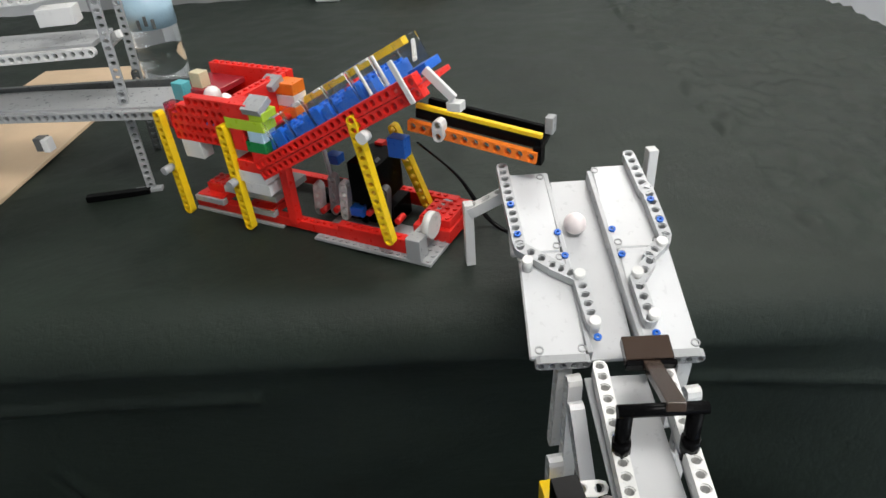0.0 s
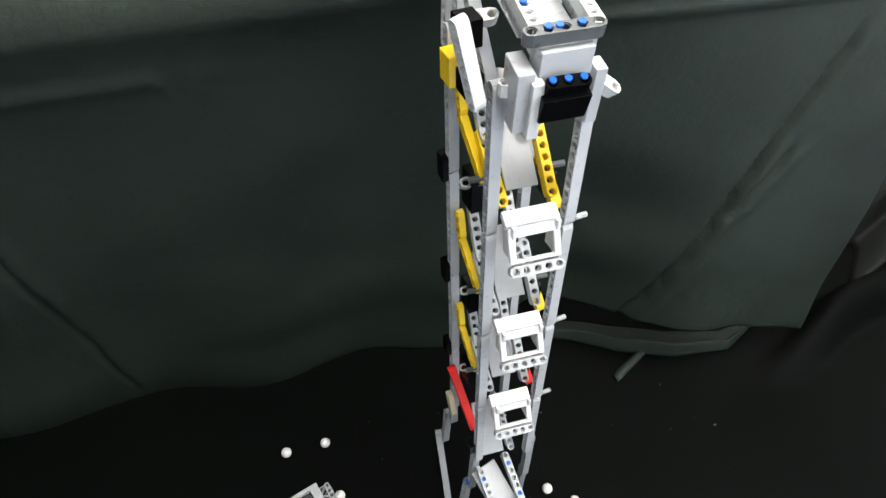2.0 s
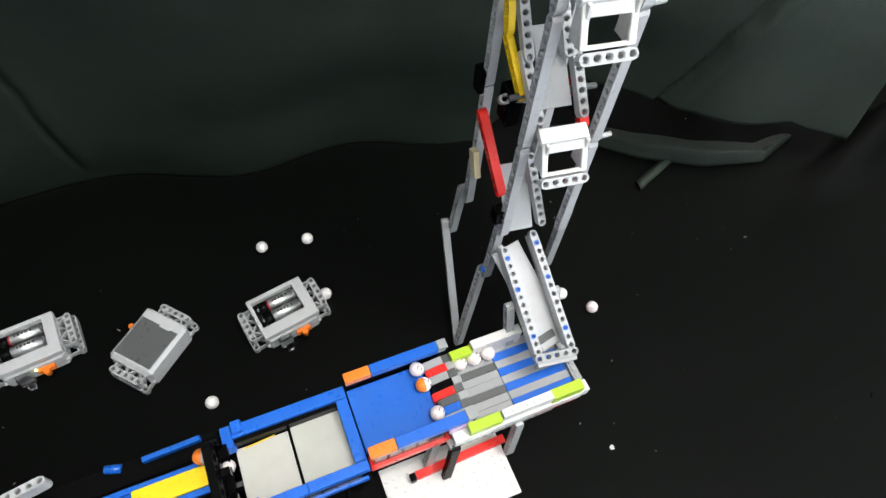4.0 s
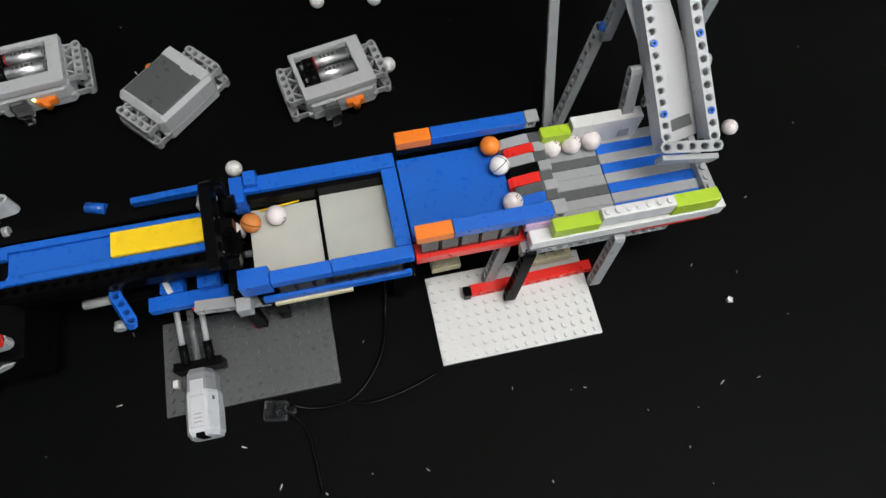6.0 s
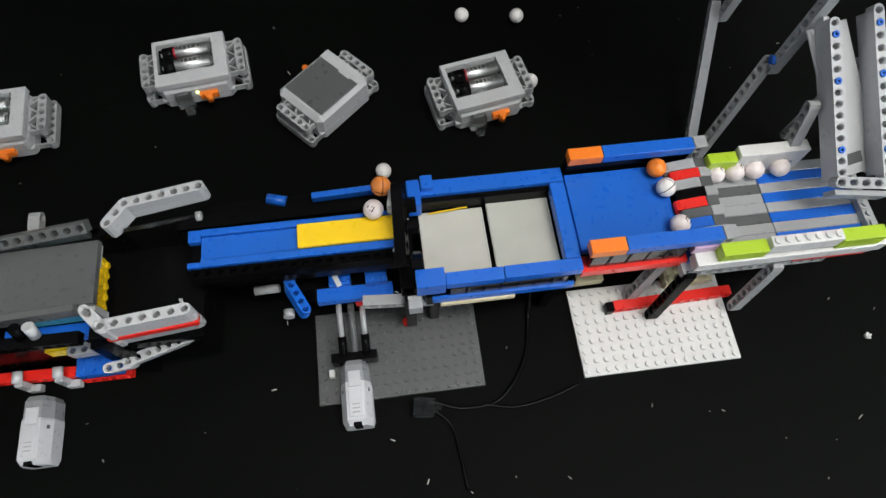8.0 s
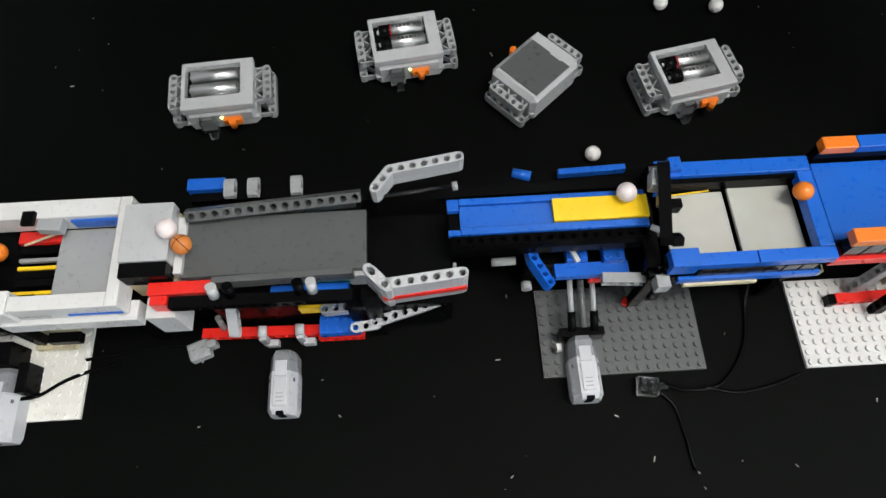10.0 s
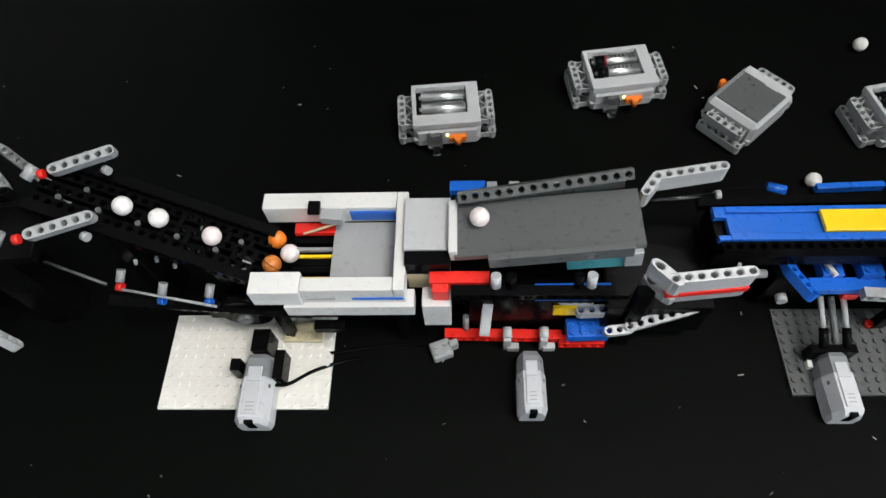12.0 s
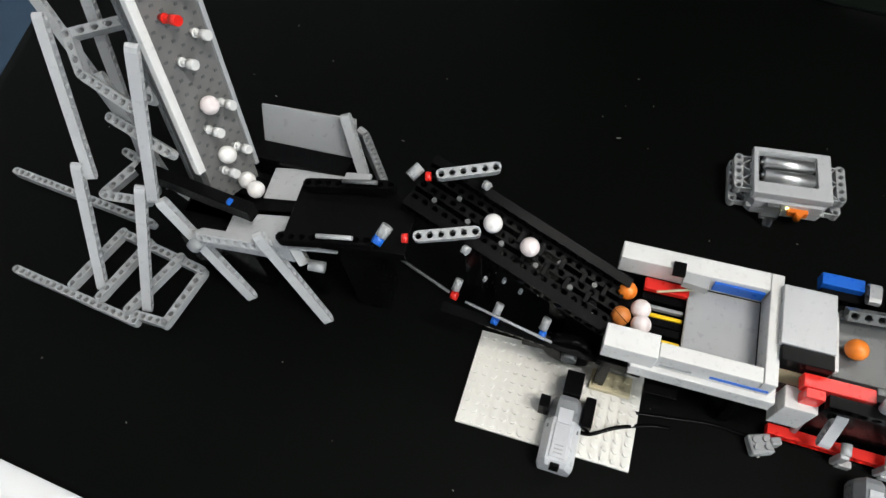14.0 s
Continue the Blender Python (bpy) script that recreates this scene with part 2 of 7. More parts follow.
def frame_mesh(sx, sy, sz, hx, hy, ox=0.0, oy=0.0):
    """A plate sx by sy by sz, with a window hx by hy whose centre is moved by ox, oy."""
    bm = bmesh.new()
    out = [(-sx / 2, -sy / 2), (sx / 2, -sy / 2), (sx / 2, sy / 2), (-sx / 2, sy / 2)]
    inn = [(ox - hx / 2, oy - hy / 2), (ox + hx / 2, oy - hy / 2), (ox + hx / 2, oy + hy / 2), (ox - hx / 2, oy + hy / 2)]
    rows = [ring(bm, [(x, y, z) for x, y in loop]) for z, loop in ((0, out), (sz, out), (sz, inn), (0, inn))]
    rows.append(rows[0])
    for r in range(4):
        for k in range(4):
            bm.faces.new((rows[r][k], rows[r][(k + 1) % 4], rows[r + 1][(k + 1) % 4], rows[r + 1][k]))
    bmesh.ops.bevel(bm, geom=bm.edges[:], offset=min(0.0006, sz / 5), segments=1, affect="EDGES")
    return bm


def ring_mesh(r, hole, h):
    bm = bmesh.new()
    loops = [ring(bm, [(rr * math.cos(k * math.pi / 5), rr * math.sin(k * math.pi / 5), z) for k in range(10)]) for rr, z in ((r, 0), (r, h), (hole, h), (hole, 0))]
    loops.append(loops[0])
    for a, b in zip(loops, loops[1:]):
        for k in range(10):
            bm.faces.new((a[k], a[(k + 1) % 10], b[(k + 1) % 10], b[k]))
    return bm


def tube(name, parent, mat, pts, r, label="", sides=6):
    """A bent cord through pts."""
    bm = bmesh.new()
    pts = [V(p) for p in pts]
    # smooth the run
    run = []
    for i in range(len(pts) - 1):
        a, b, c, d = pts[max(i - 1, 0)], pts[i], pts[i + 1], pts[min(i + 2, len(pts) - 1)]
        for k in range(6):
            u = k / 6
            run.append(0.5 * ((2 * b) + (c - a) * u + (2 * a - 5 * b + 4 * c - d) * u * u + (3 * b - a - 3 * c + d) * u ** 3))
    run.append(pts[-1])
    loops = []
    for i, p in enumerate(run):
        t = (run[min(i + 1, len(run) - 1)] - run[max(i - 1, 0)]).normalized()
        s = t.cross(V((0, 0, 1)))
        s = s.normalized() if s.length > 1e-4 else V((1, 0, 0))
        u = s.cross(t)
        loops.append(ring(bm, [p + s * (r * 1.6 * math.cos(k * 2 * math.pi / sides)) + u * (r * 0.7 * math.sin(k * 2 * math.pi / sides)) for k in range(sides)]))
    for a, b in zip(loops, loops[1:]):
        for k in range(sides):
            bm.faces.new((a[k], a[(k + 1) % sides], b[(k + 1) % sides], b[k]))
    bm.faces.new(loops[0])
    bm.faces.new(list(reversed(loops[-1])))
    return settle(part(name, bm, mat, parent, label, smooth=True), Matrix.Identity(4))


def sheet(name, mat, nu, nv, f, thickness=0.002):
    """A cloth of nu by nv cells through f(u, v), u and v from 0 to 1."""
    bm = bmesh.new()
    g = [[bm.verts.new(f(i / nu, j / nv)) for j in range(nv + 1)] for i in range(nu + 1)]
    for i in range(nu):
        for j in range(nv):
            bm.faces.new((g[i][j], g[i + 1][j], g[i + 1][j + 1], g[i][j + 1]))
    bmesh.ops.recalc_face_normals(bm, faces=bm.faces[:])
    ob = part(name, bm, mat, None, "", smooth=True)
    mod = ob.modifiers.new("thickness", "SOLIDIFY")
    mod.thickness, mod.offset = thickness, -1
    return ob


# ---- room ----
X0, X1, Y0, Y1, ZC = -2.6, 2.0, -2.6, 3.0, 2.5


def room():
    def wall(name, x0, x1, y0, y1, z0, z1, mat, label):
        ob = block(name, None, mat, x0, x1, y0, y1, z0, z1, bevel=0.001)
        tagged(ob, label, "room", kind="structure")
    wall("floor", X0, X1, Y0, Y1, -0.06, -0.006, PALEFLOOR, "pale blue-grey smooth room floor")
    wall("ceiling", X0, X1, Y0, Y1, ZC, ZC + 0.1, CEIL, "plain white painted ceiling")
    wall("wall_north", X0, X1, Y1, Y1 + 0.1, -0.06, ZC, WALL, "plain off-white painted wall")
    wall("wall_south", X0, X1, Y0 - 0.1, Y0, -0.06, ZC, WALL, "plain off-white painted wall")
    wall("wall_west", X0 - 0.1, X0, Y0, Y1, -0.06, ZC, WALL, "plain off-white painted wall")
    wall("wall_east", X1, X1 + 0.1, Y0, Y1, -0.06, ZC, WALL, "plain off-white painted wall")
    for x, y in ((0.5, -0.4), (0.9, 1.6)):
        lamp = thing("ceiling_lamp", x, y, ZC, "flat white rectangular ceiling lamp, switched on", "lamp", "ceiling lamps")
        block("frame", lamp, WHITE, x - 0.65, x + 0.65, y - 0.35, y + 0.35, ZC - 0.03, ZC - 0.002)
        block("diffuser", lamp, LAMPGLOW, x - 0.6, x + 0.6, y - 0.3, y + 0.3, ZC - 0.036, ZC - 0.031)


room()
# Unseen window with a glowing pane, added around the cloth's fill light.
win = thing("added_window", 1.99, -1.55, 1.25, "added unseen white-framed window with a glowing pane", "window")
tagged(win, kind="structure")
block("window_frame", win, WHITE, 1.965, 1.998, -2.37, -0.73, 0.62, 0.69)
block("window_frame", win, WHITE, 1.965, 1.998, -2.37, -0.73, 1.81, 1.88)
block("window_frame", win, WHITE, 1.965, 1.998, -2.37, -2.30, 0.691, 1.809)
block("window_frame", win, WHITE, 1.965, 1.998, -0.80, -0.73, 0.691, 1.809)
block("pane", win, glow("fill_light_pane", (0.85, 0.93, 1.0), 1.5), 1.985, 1.995, -2.299, -0.801, 0.691, 1.809)

# ---- table under its cloth ----
TURN_T = -8.5
TZ = 0.700
EDGE = (0.135, 0.385)
cT, sT = math.cos(radians(TURN_T)), math.sin(radians(TURN_T))


def tp(u, v, z):
    """A place from table space: u along the front edge, v back from it."""
    return V((EDGE[0] + u * cT - v * sT, EDGE[1] + u * sT + v * cT, z))


def fold(u, v, k):
    return noise.noise(V((u * k, v * k, 3.1)))


def table():
    t = thing("table", 0.3, 0.9, 0, "pale wooden table under a black cloth", "table", rz=TURN_T)
    c = tp(-0.05, 0.55, 0)
    ob = link("tabletop", block_mesh(1.31, 0.90, 0.03, 0.002), WOOD, t)
    settle(ob, Matrix.Translation((c.x, c.y, TZ - 0.038)) @ pose(0, 0, 0, 0, 0, TURN_T))
    for u in (-0.62, 0.52):
        for v in (0.14, 0.97):
            q = tp(u, v, 0)
            ob = link("leg", block_mesh(0.05, 0.05, TZ - 0.04, 0.002), WOOD, t)
            settle(ob, Matrix.Translation((q.x, q.y, 0)) @ pose(0, 0, 0, 0, 0, TURN_T))


table()


def drape(u, w):
    """Top and hanging front of the cloth; w runs from the back over the edge to the floor."""
    back, r = 1.0, 0.045
    top, bend, hang = 0.93, 0.07, 0.70
    s = w * (top + bend + hang)
    x = -0.95 + u * (1.57 + 0.03 * min(1, max(0, s - top - bend) / hang * 2.8))
    if s < top:
        v, z = back - s * (back - r) / top, TZ
        z += 0.0016 * fold(x, v, 30) + 0.003 * fold(x, v, 9) + 0.002
        if x > 0.28:
            z += 0.008 * max(0, fold(x, v, 22)) + 0.0042 * fold(x, v, 60) + 0.004 * max(0, fold(x, v * 3, 14))
    elif s < top + bend:
        a = (s - top) / bend * math.pi / 2
        v, z = r - r * math.sin(a), TZ - r + r * math.cos(a) + 0.002
    else:
        d = (s - top - bend) / hang
        # the hem reaches the floor on one side and hangs free past the tower
        free = min(1, max(0, (x - 0.13) / 0.10))
        hem = 0.002 + free * (0.128 + 0.012 * math.sin((x - 0.2) * 12) - 0.5 * max(0, x - 0.50))
        z = TZ - r - d * (TZ - r - hem)
        k = min(1, max(0, (x - 0.12) / 0.32))
        k = k * k * (3 - 2 * k)
        v = (0.10 * d ** 0.66 + 0.012 * d) * (1 - k) - 0.045 * d * k
        v += (0.014 * math.sin(x * 19 + 2.5 * d) + 0.02 * fold(x, d, 5)) * d * (1 - 0.5 * k)
        v += 0.05 * d * max(0, x - 0.55)
        # the long pressed crease
        v -= 0.0045 * math.exp(-((z - 0.608 - 0.01 * x) / 0.006) ** 2) * (1 if x < -0.16 or x > 0.18 else 0.1)
        # slanting wrinkles
        for xa, za, xb, zb, g in ((-0.40, 0.47, -0.395, 0.30, 1.0), (-0.395, 0.30, -0.39, 0.06, 0.8), (0.50, 0.56, 0.435, 0.41, 0.8), (0.435, 0.41, 0.335, 0.14, 1.3), (0.475, 0.43, 0.425, 0.35, 1.0)):
            w = (z - za) / (zb - za)
            if -0.15 < w < 1.15:
                g *= min(1, (w + 0.15) * 5, (1.15 - w) * 5)
                e = x - xa - (xb - xa) * w - 0.004 * fold(z, 1.0, 30)
                v += 0.009 * g * math.exp(-(e / 0.0042) ** 2) - 0.0035 * g * math.exp(-((e - 0.014) / 0.012) ** 2)
    return tp(x, v, z)


tagged(sheet("table_cloth", CLOTH, 420, 250, drape), "black cloth draped over the table, creased and wrinkled", "cloth")


def flap(u, w):
    """A curled hem on the floor under the free end of the table cloth."""
    run = ((0.36, 0.445), (0.44, 0.400), (0.50, 0.350), (0.58, 0.306), (0.67, 0.283), (0.75, 0.310))
    f = u * (len(run) - 1)
    i = min(int(f), len(run) - 2)
    g = f - i
    x, y = (run[i][k] * (1 - g) + run[i + 1][k] * g for k in (0, 1))
    deep = math.sin(math.pi * min(1, 0.04 + u * 0.96)) ** 0.6
    z = 0.003 + 0.024 * deep * math.sin(math.pi * min(1, w * 2.2)) ** 1.2 * (1 if w < 0.45 else 0)
    return V((x + 0.016 * w * deep, y + 0.050 * w * deep, z))


tagged(sheet("cloth_hem", CLOTH, 60, 24, flap), "curled black hem of the cloth lying on the floor", "cloth")
strip = sheet("cloth_strip", CLOTH, 8, 3, lambda u, w: V((0.470 + 0.075 * u, 0.300 + 0.030 * u + 0.016 * w, 0.004 + 0.004 * math.sin(math.pi * w))))
tagged(strip, "narrow loose strip of black cloth on the floor", "cloth")

SIDECLOTH = material("dark_side_cloth", (0.006, 0.008, 0.007), 0.6, 0, 9, 0.2, 0.6, 1400)


def side_drape(u, w):
    a = u
    px = 1.06 - 0.02 * min(1, a * 3) - 0.06 * max(0, a - 0.45) * 2
    py_ = 0.46 - 0.22 * a
    top = 0.62 - 0.05 * a
    z = top * (1 - w) + 0.002
    k = math.sin(a * 15 + w * 2) * 0.022 * (0.4 + w) + 0.03 * w * fold(a * 2, w, 3)
    return V((px + k - 0.05 * w * w * (1 - a) + 0.34 * (1 - w), py_ + 0.5 * k, z))


tagged(sheet("hanging_cloth", SIDECLOTH, 90, 40, side_drape), "black cloth hanging in loose folds beside the table", "cloth")


def floor_sheet(u, w):
    y0 = -0.134 - 0.124 * u
    y = y0 + (0.62 - y0) * w
    right = 0.748 + 0.45 * min(0, y + 0.05) + 1.14 * min(1, max(0, y + 0.055) / 0.04)
    x = -1.36 - 0.25 * max(0, y - 0.1) + u * (right + 1.36 + 0.25 * max(0, y - 0.1))
    z = 0.0005 * fold(x, y, 14) - 0.0012
    if x > 0.78 and y < 0.2:
        z += 0.04 * min(1, (x - 0.78) * 8) * math.exp(-((y - 0.06 - 0.05 * (x - 0.78)) / 0.026) ** 2)
    if x > 0.34 and not (x > 0.72 and y < 0.05):
        z += 0.006 * max(0, fold(x, y, 5) + 0.1)
    if x > 0.68 and y > 0.18:
        z += 0.09 * min(1, (x - 0.68) * 6) * min(1, (y - 0.18) * 10) * max(0, math.sin((y - 0.22 * x) * 36 + 2 * fold(x, y, 4)))
    return V((x, y, z))


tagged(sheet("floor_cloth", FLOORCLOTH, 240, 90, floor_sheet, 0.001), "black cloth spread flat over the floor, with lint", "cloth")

# Flat dark blue sheet over the floor, past the cloth's left edge.
DARKBLUE = material("dark_blue_sheet", (0.02, 0.05, 0.09), 0.8, 0, 20, 0.15, 0.3, 600)
blue_sheet_ob = block("floor_mat", None, DARKBLUE, -2.2, -1.25, -0.1, 1.4, -0.0058, -0.0030)
tagged(blue_sheet_ob, "dark blue sheet over the floor past the black cloth", "mat")

paper = link("paper_sheet", block_mesh(0.60, 0.42, 0.0006, 0.0002), PAPERWHITE)
paper.matrix_basis = pose(-1.115, -0.352, -0.0055, 0, 0, -7.5)
tagged(paper, "large white paper sheet on the floor past the cloth", "paper")

# ---- ball tower beside the table ----


def tower():
    t = thing("ball_tower", 0.2, 0.2, 0, "tall tower of light grey building beams with stacked ball ramps", "toy tower")
    for x, y in ((0.171, 0.190), (0.226, 0.178), (0.173, 0.262), (0.233, 0.252)):
        for k in range(4):
            z = 0.203 + k * 0.123
            beam("post", t, GREY, (x, y, z + 0.004), (x, y, z + 0.119), (1, 0, 0), n=15)
    # lower legs, stepped outwards to the hopper
    beam("leg", t, LIGHT, (0.166, 0.194, 0.125), (0.170, 0.194, 0.215), (1, 0, 0))
    beam("leg", t, LIGHT, (0.136, 0.176, 0.012), (0.164, 0.200, 0.128), (1, 0.2, 0))
    beam("leg", t, LIGHT, (0.136, 0.180, 0.012), (0.158, 0.285, 0.10), (1, -0.2, 0))
    beam("leg", t, LIGHT, (0.164, 0.276, 0.095), (0.168, 0.272, 0.175), (1, 0, 0))
    beam("leg", t, LIGHT, (0.172, 0.264, 0.165), (0.172, 0.264, 0.225), (1, 0, 0))
    beam("leg", t, LIGHT, (0.234, 0.186, 0.12), (0.233, 0.184, 0.222), (1, 0, 0))
    beam("leg", t, LIGHT, (0.236, 0.196, 0.02), (0.235, 0.190, 0.128), (1, 0, 0))
    rod("pin", t, BLUE, (0.160, 0.196, 0.134), (0.172, 0.194, 0.134), 0.0035)
    # ramps, one to a storey
    for k, z in enumerate((0.552, 0.429, 0.306)):
        rail = YELLOW if k == 0 else GREY
        for x, w in ((0.185, 0.0), (0.216, 0.004)):
            beam("rail", t, GREY, (x + 0.004, 0.262 - w, z + 0.105), (x - 0.003, 0.226 - w, z + 0.075), (0, -0.45, 1))
            beam("rail", t, rail, (x + (0.006 if x > 0.2 else -0.004), 0.231 - w, z + 0.074), (x + (0.001 if x > 0.2 else -0.004), 0.194 - w, z + 0.042), (0, -0.64, 0.76))
        slab("ramp", t, GREY, (0.203, 0.224, z + 0.063), (0.99, -0.13, 0), (0, -0.64, 0.77), 0.024, 0.062, 0.002)
        # white catcher with a window
        ob = part("catcher", frame_mesh(0.038, 0.032, 0.004, 0.028, 0.017, 0, -0.005), WHITE, t, "white panel with a square window")
        settle(ob, basis((0.196, 0.172, z + 0.022), (0.99, -0.13, 0.0), (0.06, -0.9, 0.42)))
        slab("lip", t, WHITE, (0.196, 0.180, z + 0.034), (0.99, -0.13, 0), (0, -0.35, 0.93), 0.039, 0.012, 0.006)
        beam("crossbeam", t, GREY, (0.178, 0.162, z + 0.004), (0.210, 0.158, z + 0.004), (0, -0.75, 0.66), n=5)
        slab("side_cheek", t, WHITE, (0.181, 0.178, z + 0.004), (0, 1, 0), (0, 0, 1), 0.013, 0.003, 0.032)
        slab("side_cheek", t, WHITE, (0.213, 0.174, z + 0.004), (0, 1, 0), (0, 0, 1), 0.013, 0.003, 0.032)
        # yellow and black fittings by the rear posts
        c = YELLOW
        beam("brace", t, c, (0.174, 0.244, z + 0.080), (0.176, 0.216, z + 0.050), (1, 0, 0), n=5, width=0.7)
        beam("brace", t, YELLOW, (0.174, 0.250, z + 0.106), (0.174, 0.246, z + 0.088), (1, 0, 0), n=3, width=0.7)
        beam("brace", t, RED if k == 2 else YELLOW, (0.228, 0.198, z + 0.02), (0.222, 0.214, z + 0.052), (1, 0, 0), n=5)
        slab("bracket", t, BLACK, (0.176, 0.228, z + 0.012), (1, 0, 0), (0, 0, 1), 0.012, 0.018, 0.034)
        beam("bracket_beam", t, LIGHT, (0.168, 0.226, z + 0.038), (0.186, 0.222, z + 0.038), (0, -0.6, 0.8), n=3)
        slab("bracket", t, BLACK, (0.224, 0.206, z + 0.026), (1, 0, 0), (0, 0, 1), 0.008, 0.014, 0.022)
        for x, y, d in ((0.230, 0.178, 1),):
            rod("axle_end", t, LIGHT, (x, y, z + 0.022), (x + d * 0.012, y, z + 0.022), 0.0022, 8)
        slab("weight", t, BLACK, (0.168, 0.266, z + 0.012), (1, 0, 0), (0, 0, 1), 0.008, 0.012, 0.024)
        rod("axle", t, DARK, (0.166, 0.215, z + 0.05), (0.236, 0.206, z + 0.05), 0.0024, 8)
    # last ramp that leads down to the tray
    beam("rail", t, GREY, (0.206, 0.226, 0.262), (0.211, 0.190, 0.205), (0, -0.6, 0.8))
    slab("ramp", t, GREY, (0.192, 0.212, 0.225), (0.99, -0.13, 0), (0, -0.8, 0.6), 0.028, 0.066, 0.002)
    beam("brace", t, RED, (0.166, 0.252, 0.304), (0.174, 0.212, 0.240), (1, 0, 0), n=10)
    slab("bracket", t, TAN, (0.160, 0.236, 0.24), (1, 0, 0), (0, 0.4, 1), 0.006, 0.010, 0.028)
    slab("bracket", t, BLACK, (0.166, 0.196, 0.222), (1, 0, 0), (0, 0, 1), 0.010, 0.012, 0.016)
    # head of the tower
    slab("head", t, GREY, (0.200, 0.174, 0.676), (0.99, -0.13, 0), (0, -0.1, 1), 0.030, 0.012, 0.046)
    slab("head_cheek", t, GREY, (0.178, 0.180, 0.672), (0.99, -0.13, 0), (0, -0.1, 1), 0.010, 0.022, 0.040)
    slab("head_cheek", t, WHITE, (0.183, 0.170, 0.668), (0.99, -0.13, 0), (0, -0.1, 1), 0.007, 0.010, 0.038)
    slab("head_cheek", t, GREY, (0.222, 0.172, 0.668), (0.99, -0.13, 0), (0, -0.1, 1), 0.007, 0.012, 0.038)
    slab("head_block", t, BLACK, (0.198, 0.164, 0.681), (0.99, -0.13, 0), (0, -0.3, 1), 0.028, 0.008, 0.018)
    beam("crossbeam", t, BLACK, (0.189, 0.161, 0.703), (0.206, 0.158, 0.703), (0, -0.4, 1), n=3, label="dark beam with blue pins")
    for k in range(3):
        rod("blue_pin", t, BLUE, (0.189 + k * 0.0085, 0.161 - k * 0.0015, 0.7065), (0.189 + k * 0.0085, 0.1605 - k * 0.0015, 0.708), 0.0022, 8)
    beam("crossbeam", t, WHITE, (0.172, 0.184, 0.693), (0.178, 0.183, 0.693), (0, 0, 1), n=2)
    beam("crossbeam", t, WHITE, (0.224, 0.180, 0.692), (0.239, 0.176, 0.680), (0, -0.5, 1), n=3)
    beam("side_arm", t, WHITE, (0.147, 0.188, 0.735), (0.156, 0.184, 0.688), (1, 0.2, 0), n=7)
    slab("bracket", t, BLACK, (0.158, 0.198, 0.686), (1, 0, 0), (0, 0, 1), 0.012, 0.014, 0.014)
    slab("bracket", t, BLACK, (0.168, 0.226, 0.700), (1, 0, 0), (0, 0, 1), 0.014, 0.016, 0.018)
    beam("bracket_beam", t, WHITE, (0.166, 0.230, 0.712), (0.184, 0.228, 0.712), (0, -0.5, 0.8), n=3)
    slab("bracket", t, YELLOW, (0.168, 0.250, 0.660), (1, 0, 0), (0, 0, 1), 0.010, 0.016, 0.022)
    beam("post", t, WHITE, (0.188, 0.283, 0.62), (0.189, 0.284, 0.728), (1, 0, 0))
    beam("post", t, WHITE, (0.250, 0.268, 0.62), (0.251, 0.268, 0.722), (1, 0, 0))
    beam("brace", t, GREY, (0.186, 0.27, 0.722), (0.184, 0.22, 0.665), (1, 0, 0))


tower()


def lower_tray():
    t = thing("ball_tray", 0.188, 0.13, 0.12, "light grey building-beam tray sloping down into the hopper", "toy tray")
    a0, a1, b0, b1 = V((0.171, 0.181, 0.186)), V((0.172, 0.092, 0.137)), V((0.205, 0.188, 0.187)), V((0.206, 0.088, 0.135))
    n = V((0, -0.48, 0.877))
    for p, q, e in ((a0, a1, 1), (b0, b1, -1)):
        rail = beam("side_beam", t, GREY, p, q, n, n=14)
        slab("side_wall", rail, GREY, (p + q) / 2 - n * 0.0150, q - p, n, 0.114, 0.0045, 0.0110)
        for k in (1, 5, 11):
            c = p.lerp(q, k / 13) + n * 0.0038
            settle(part("blue_pin", ring_mesh(0.0024, 0.0010, 0.0012), BLUE, rail), basis(c, q - p, n))
    slab("tray_floor", t, GREY, (a0 + a1 + b0 + b1) / 4 - n * 0.0150, b0 - a0, n, 0.032, 0.108, 0.002)
    # Thin dark slab stands in for the shaded opening at the tray's foot.
    slab("floor_slot", t, DARK, (a1 + b1) / 2 - n * 0.0128 + V((0, 0.009, 0.005)), b0 - a0, n, 0.022, 0.008, 0.0008)
    end = beam("end_beam", t, LIGHT, a1 + V((-0.001, -0.006, -0.003)), b1 + V((0.001, -0.006, -0.003)), n, n=5)
    slab("end_panel", end, LIGHT, (a1 + b1) / 2 + V((0, -0.008, -0.019)), b1 - a1, (0, -0.3, 1), 0.041, 0.004, 0.013)
    beam("tray_leg", t, LIGHT, (0.214, 0.13, 0.10), (0.214, 0.14, 0.150), (1, 0, 0))
    beam("tray_leg", t, LIGHT, (0.163, 0.125, 0.10), (0.163, 0.14, 0.150), (1, 0, 0))


lower_tray()

# ---- plate on the table edge ----
PA, PB, PC = V((0.1690, 0.2938, 0.7400)), V((0.0915, -0.0148, 0.001)), V((0.0135, 0.1420, 0.040))


def gp(u, v, h=0.0):
    """A place on the sloping grey plate, u across and v up the slope, both 0 to 1."""
    n = PB.cross(PC).normalized()
    return PA + PB * u + PC * v + n * h


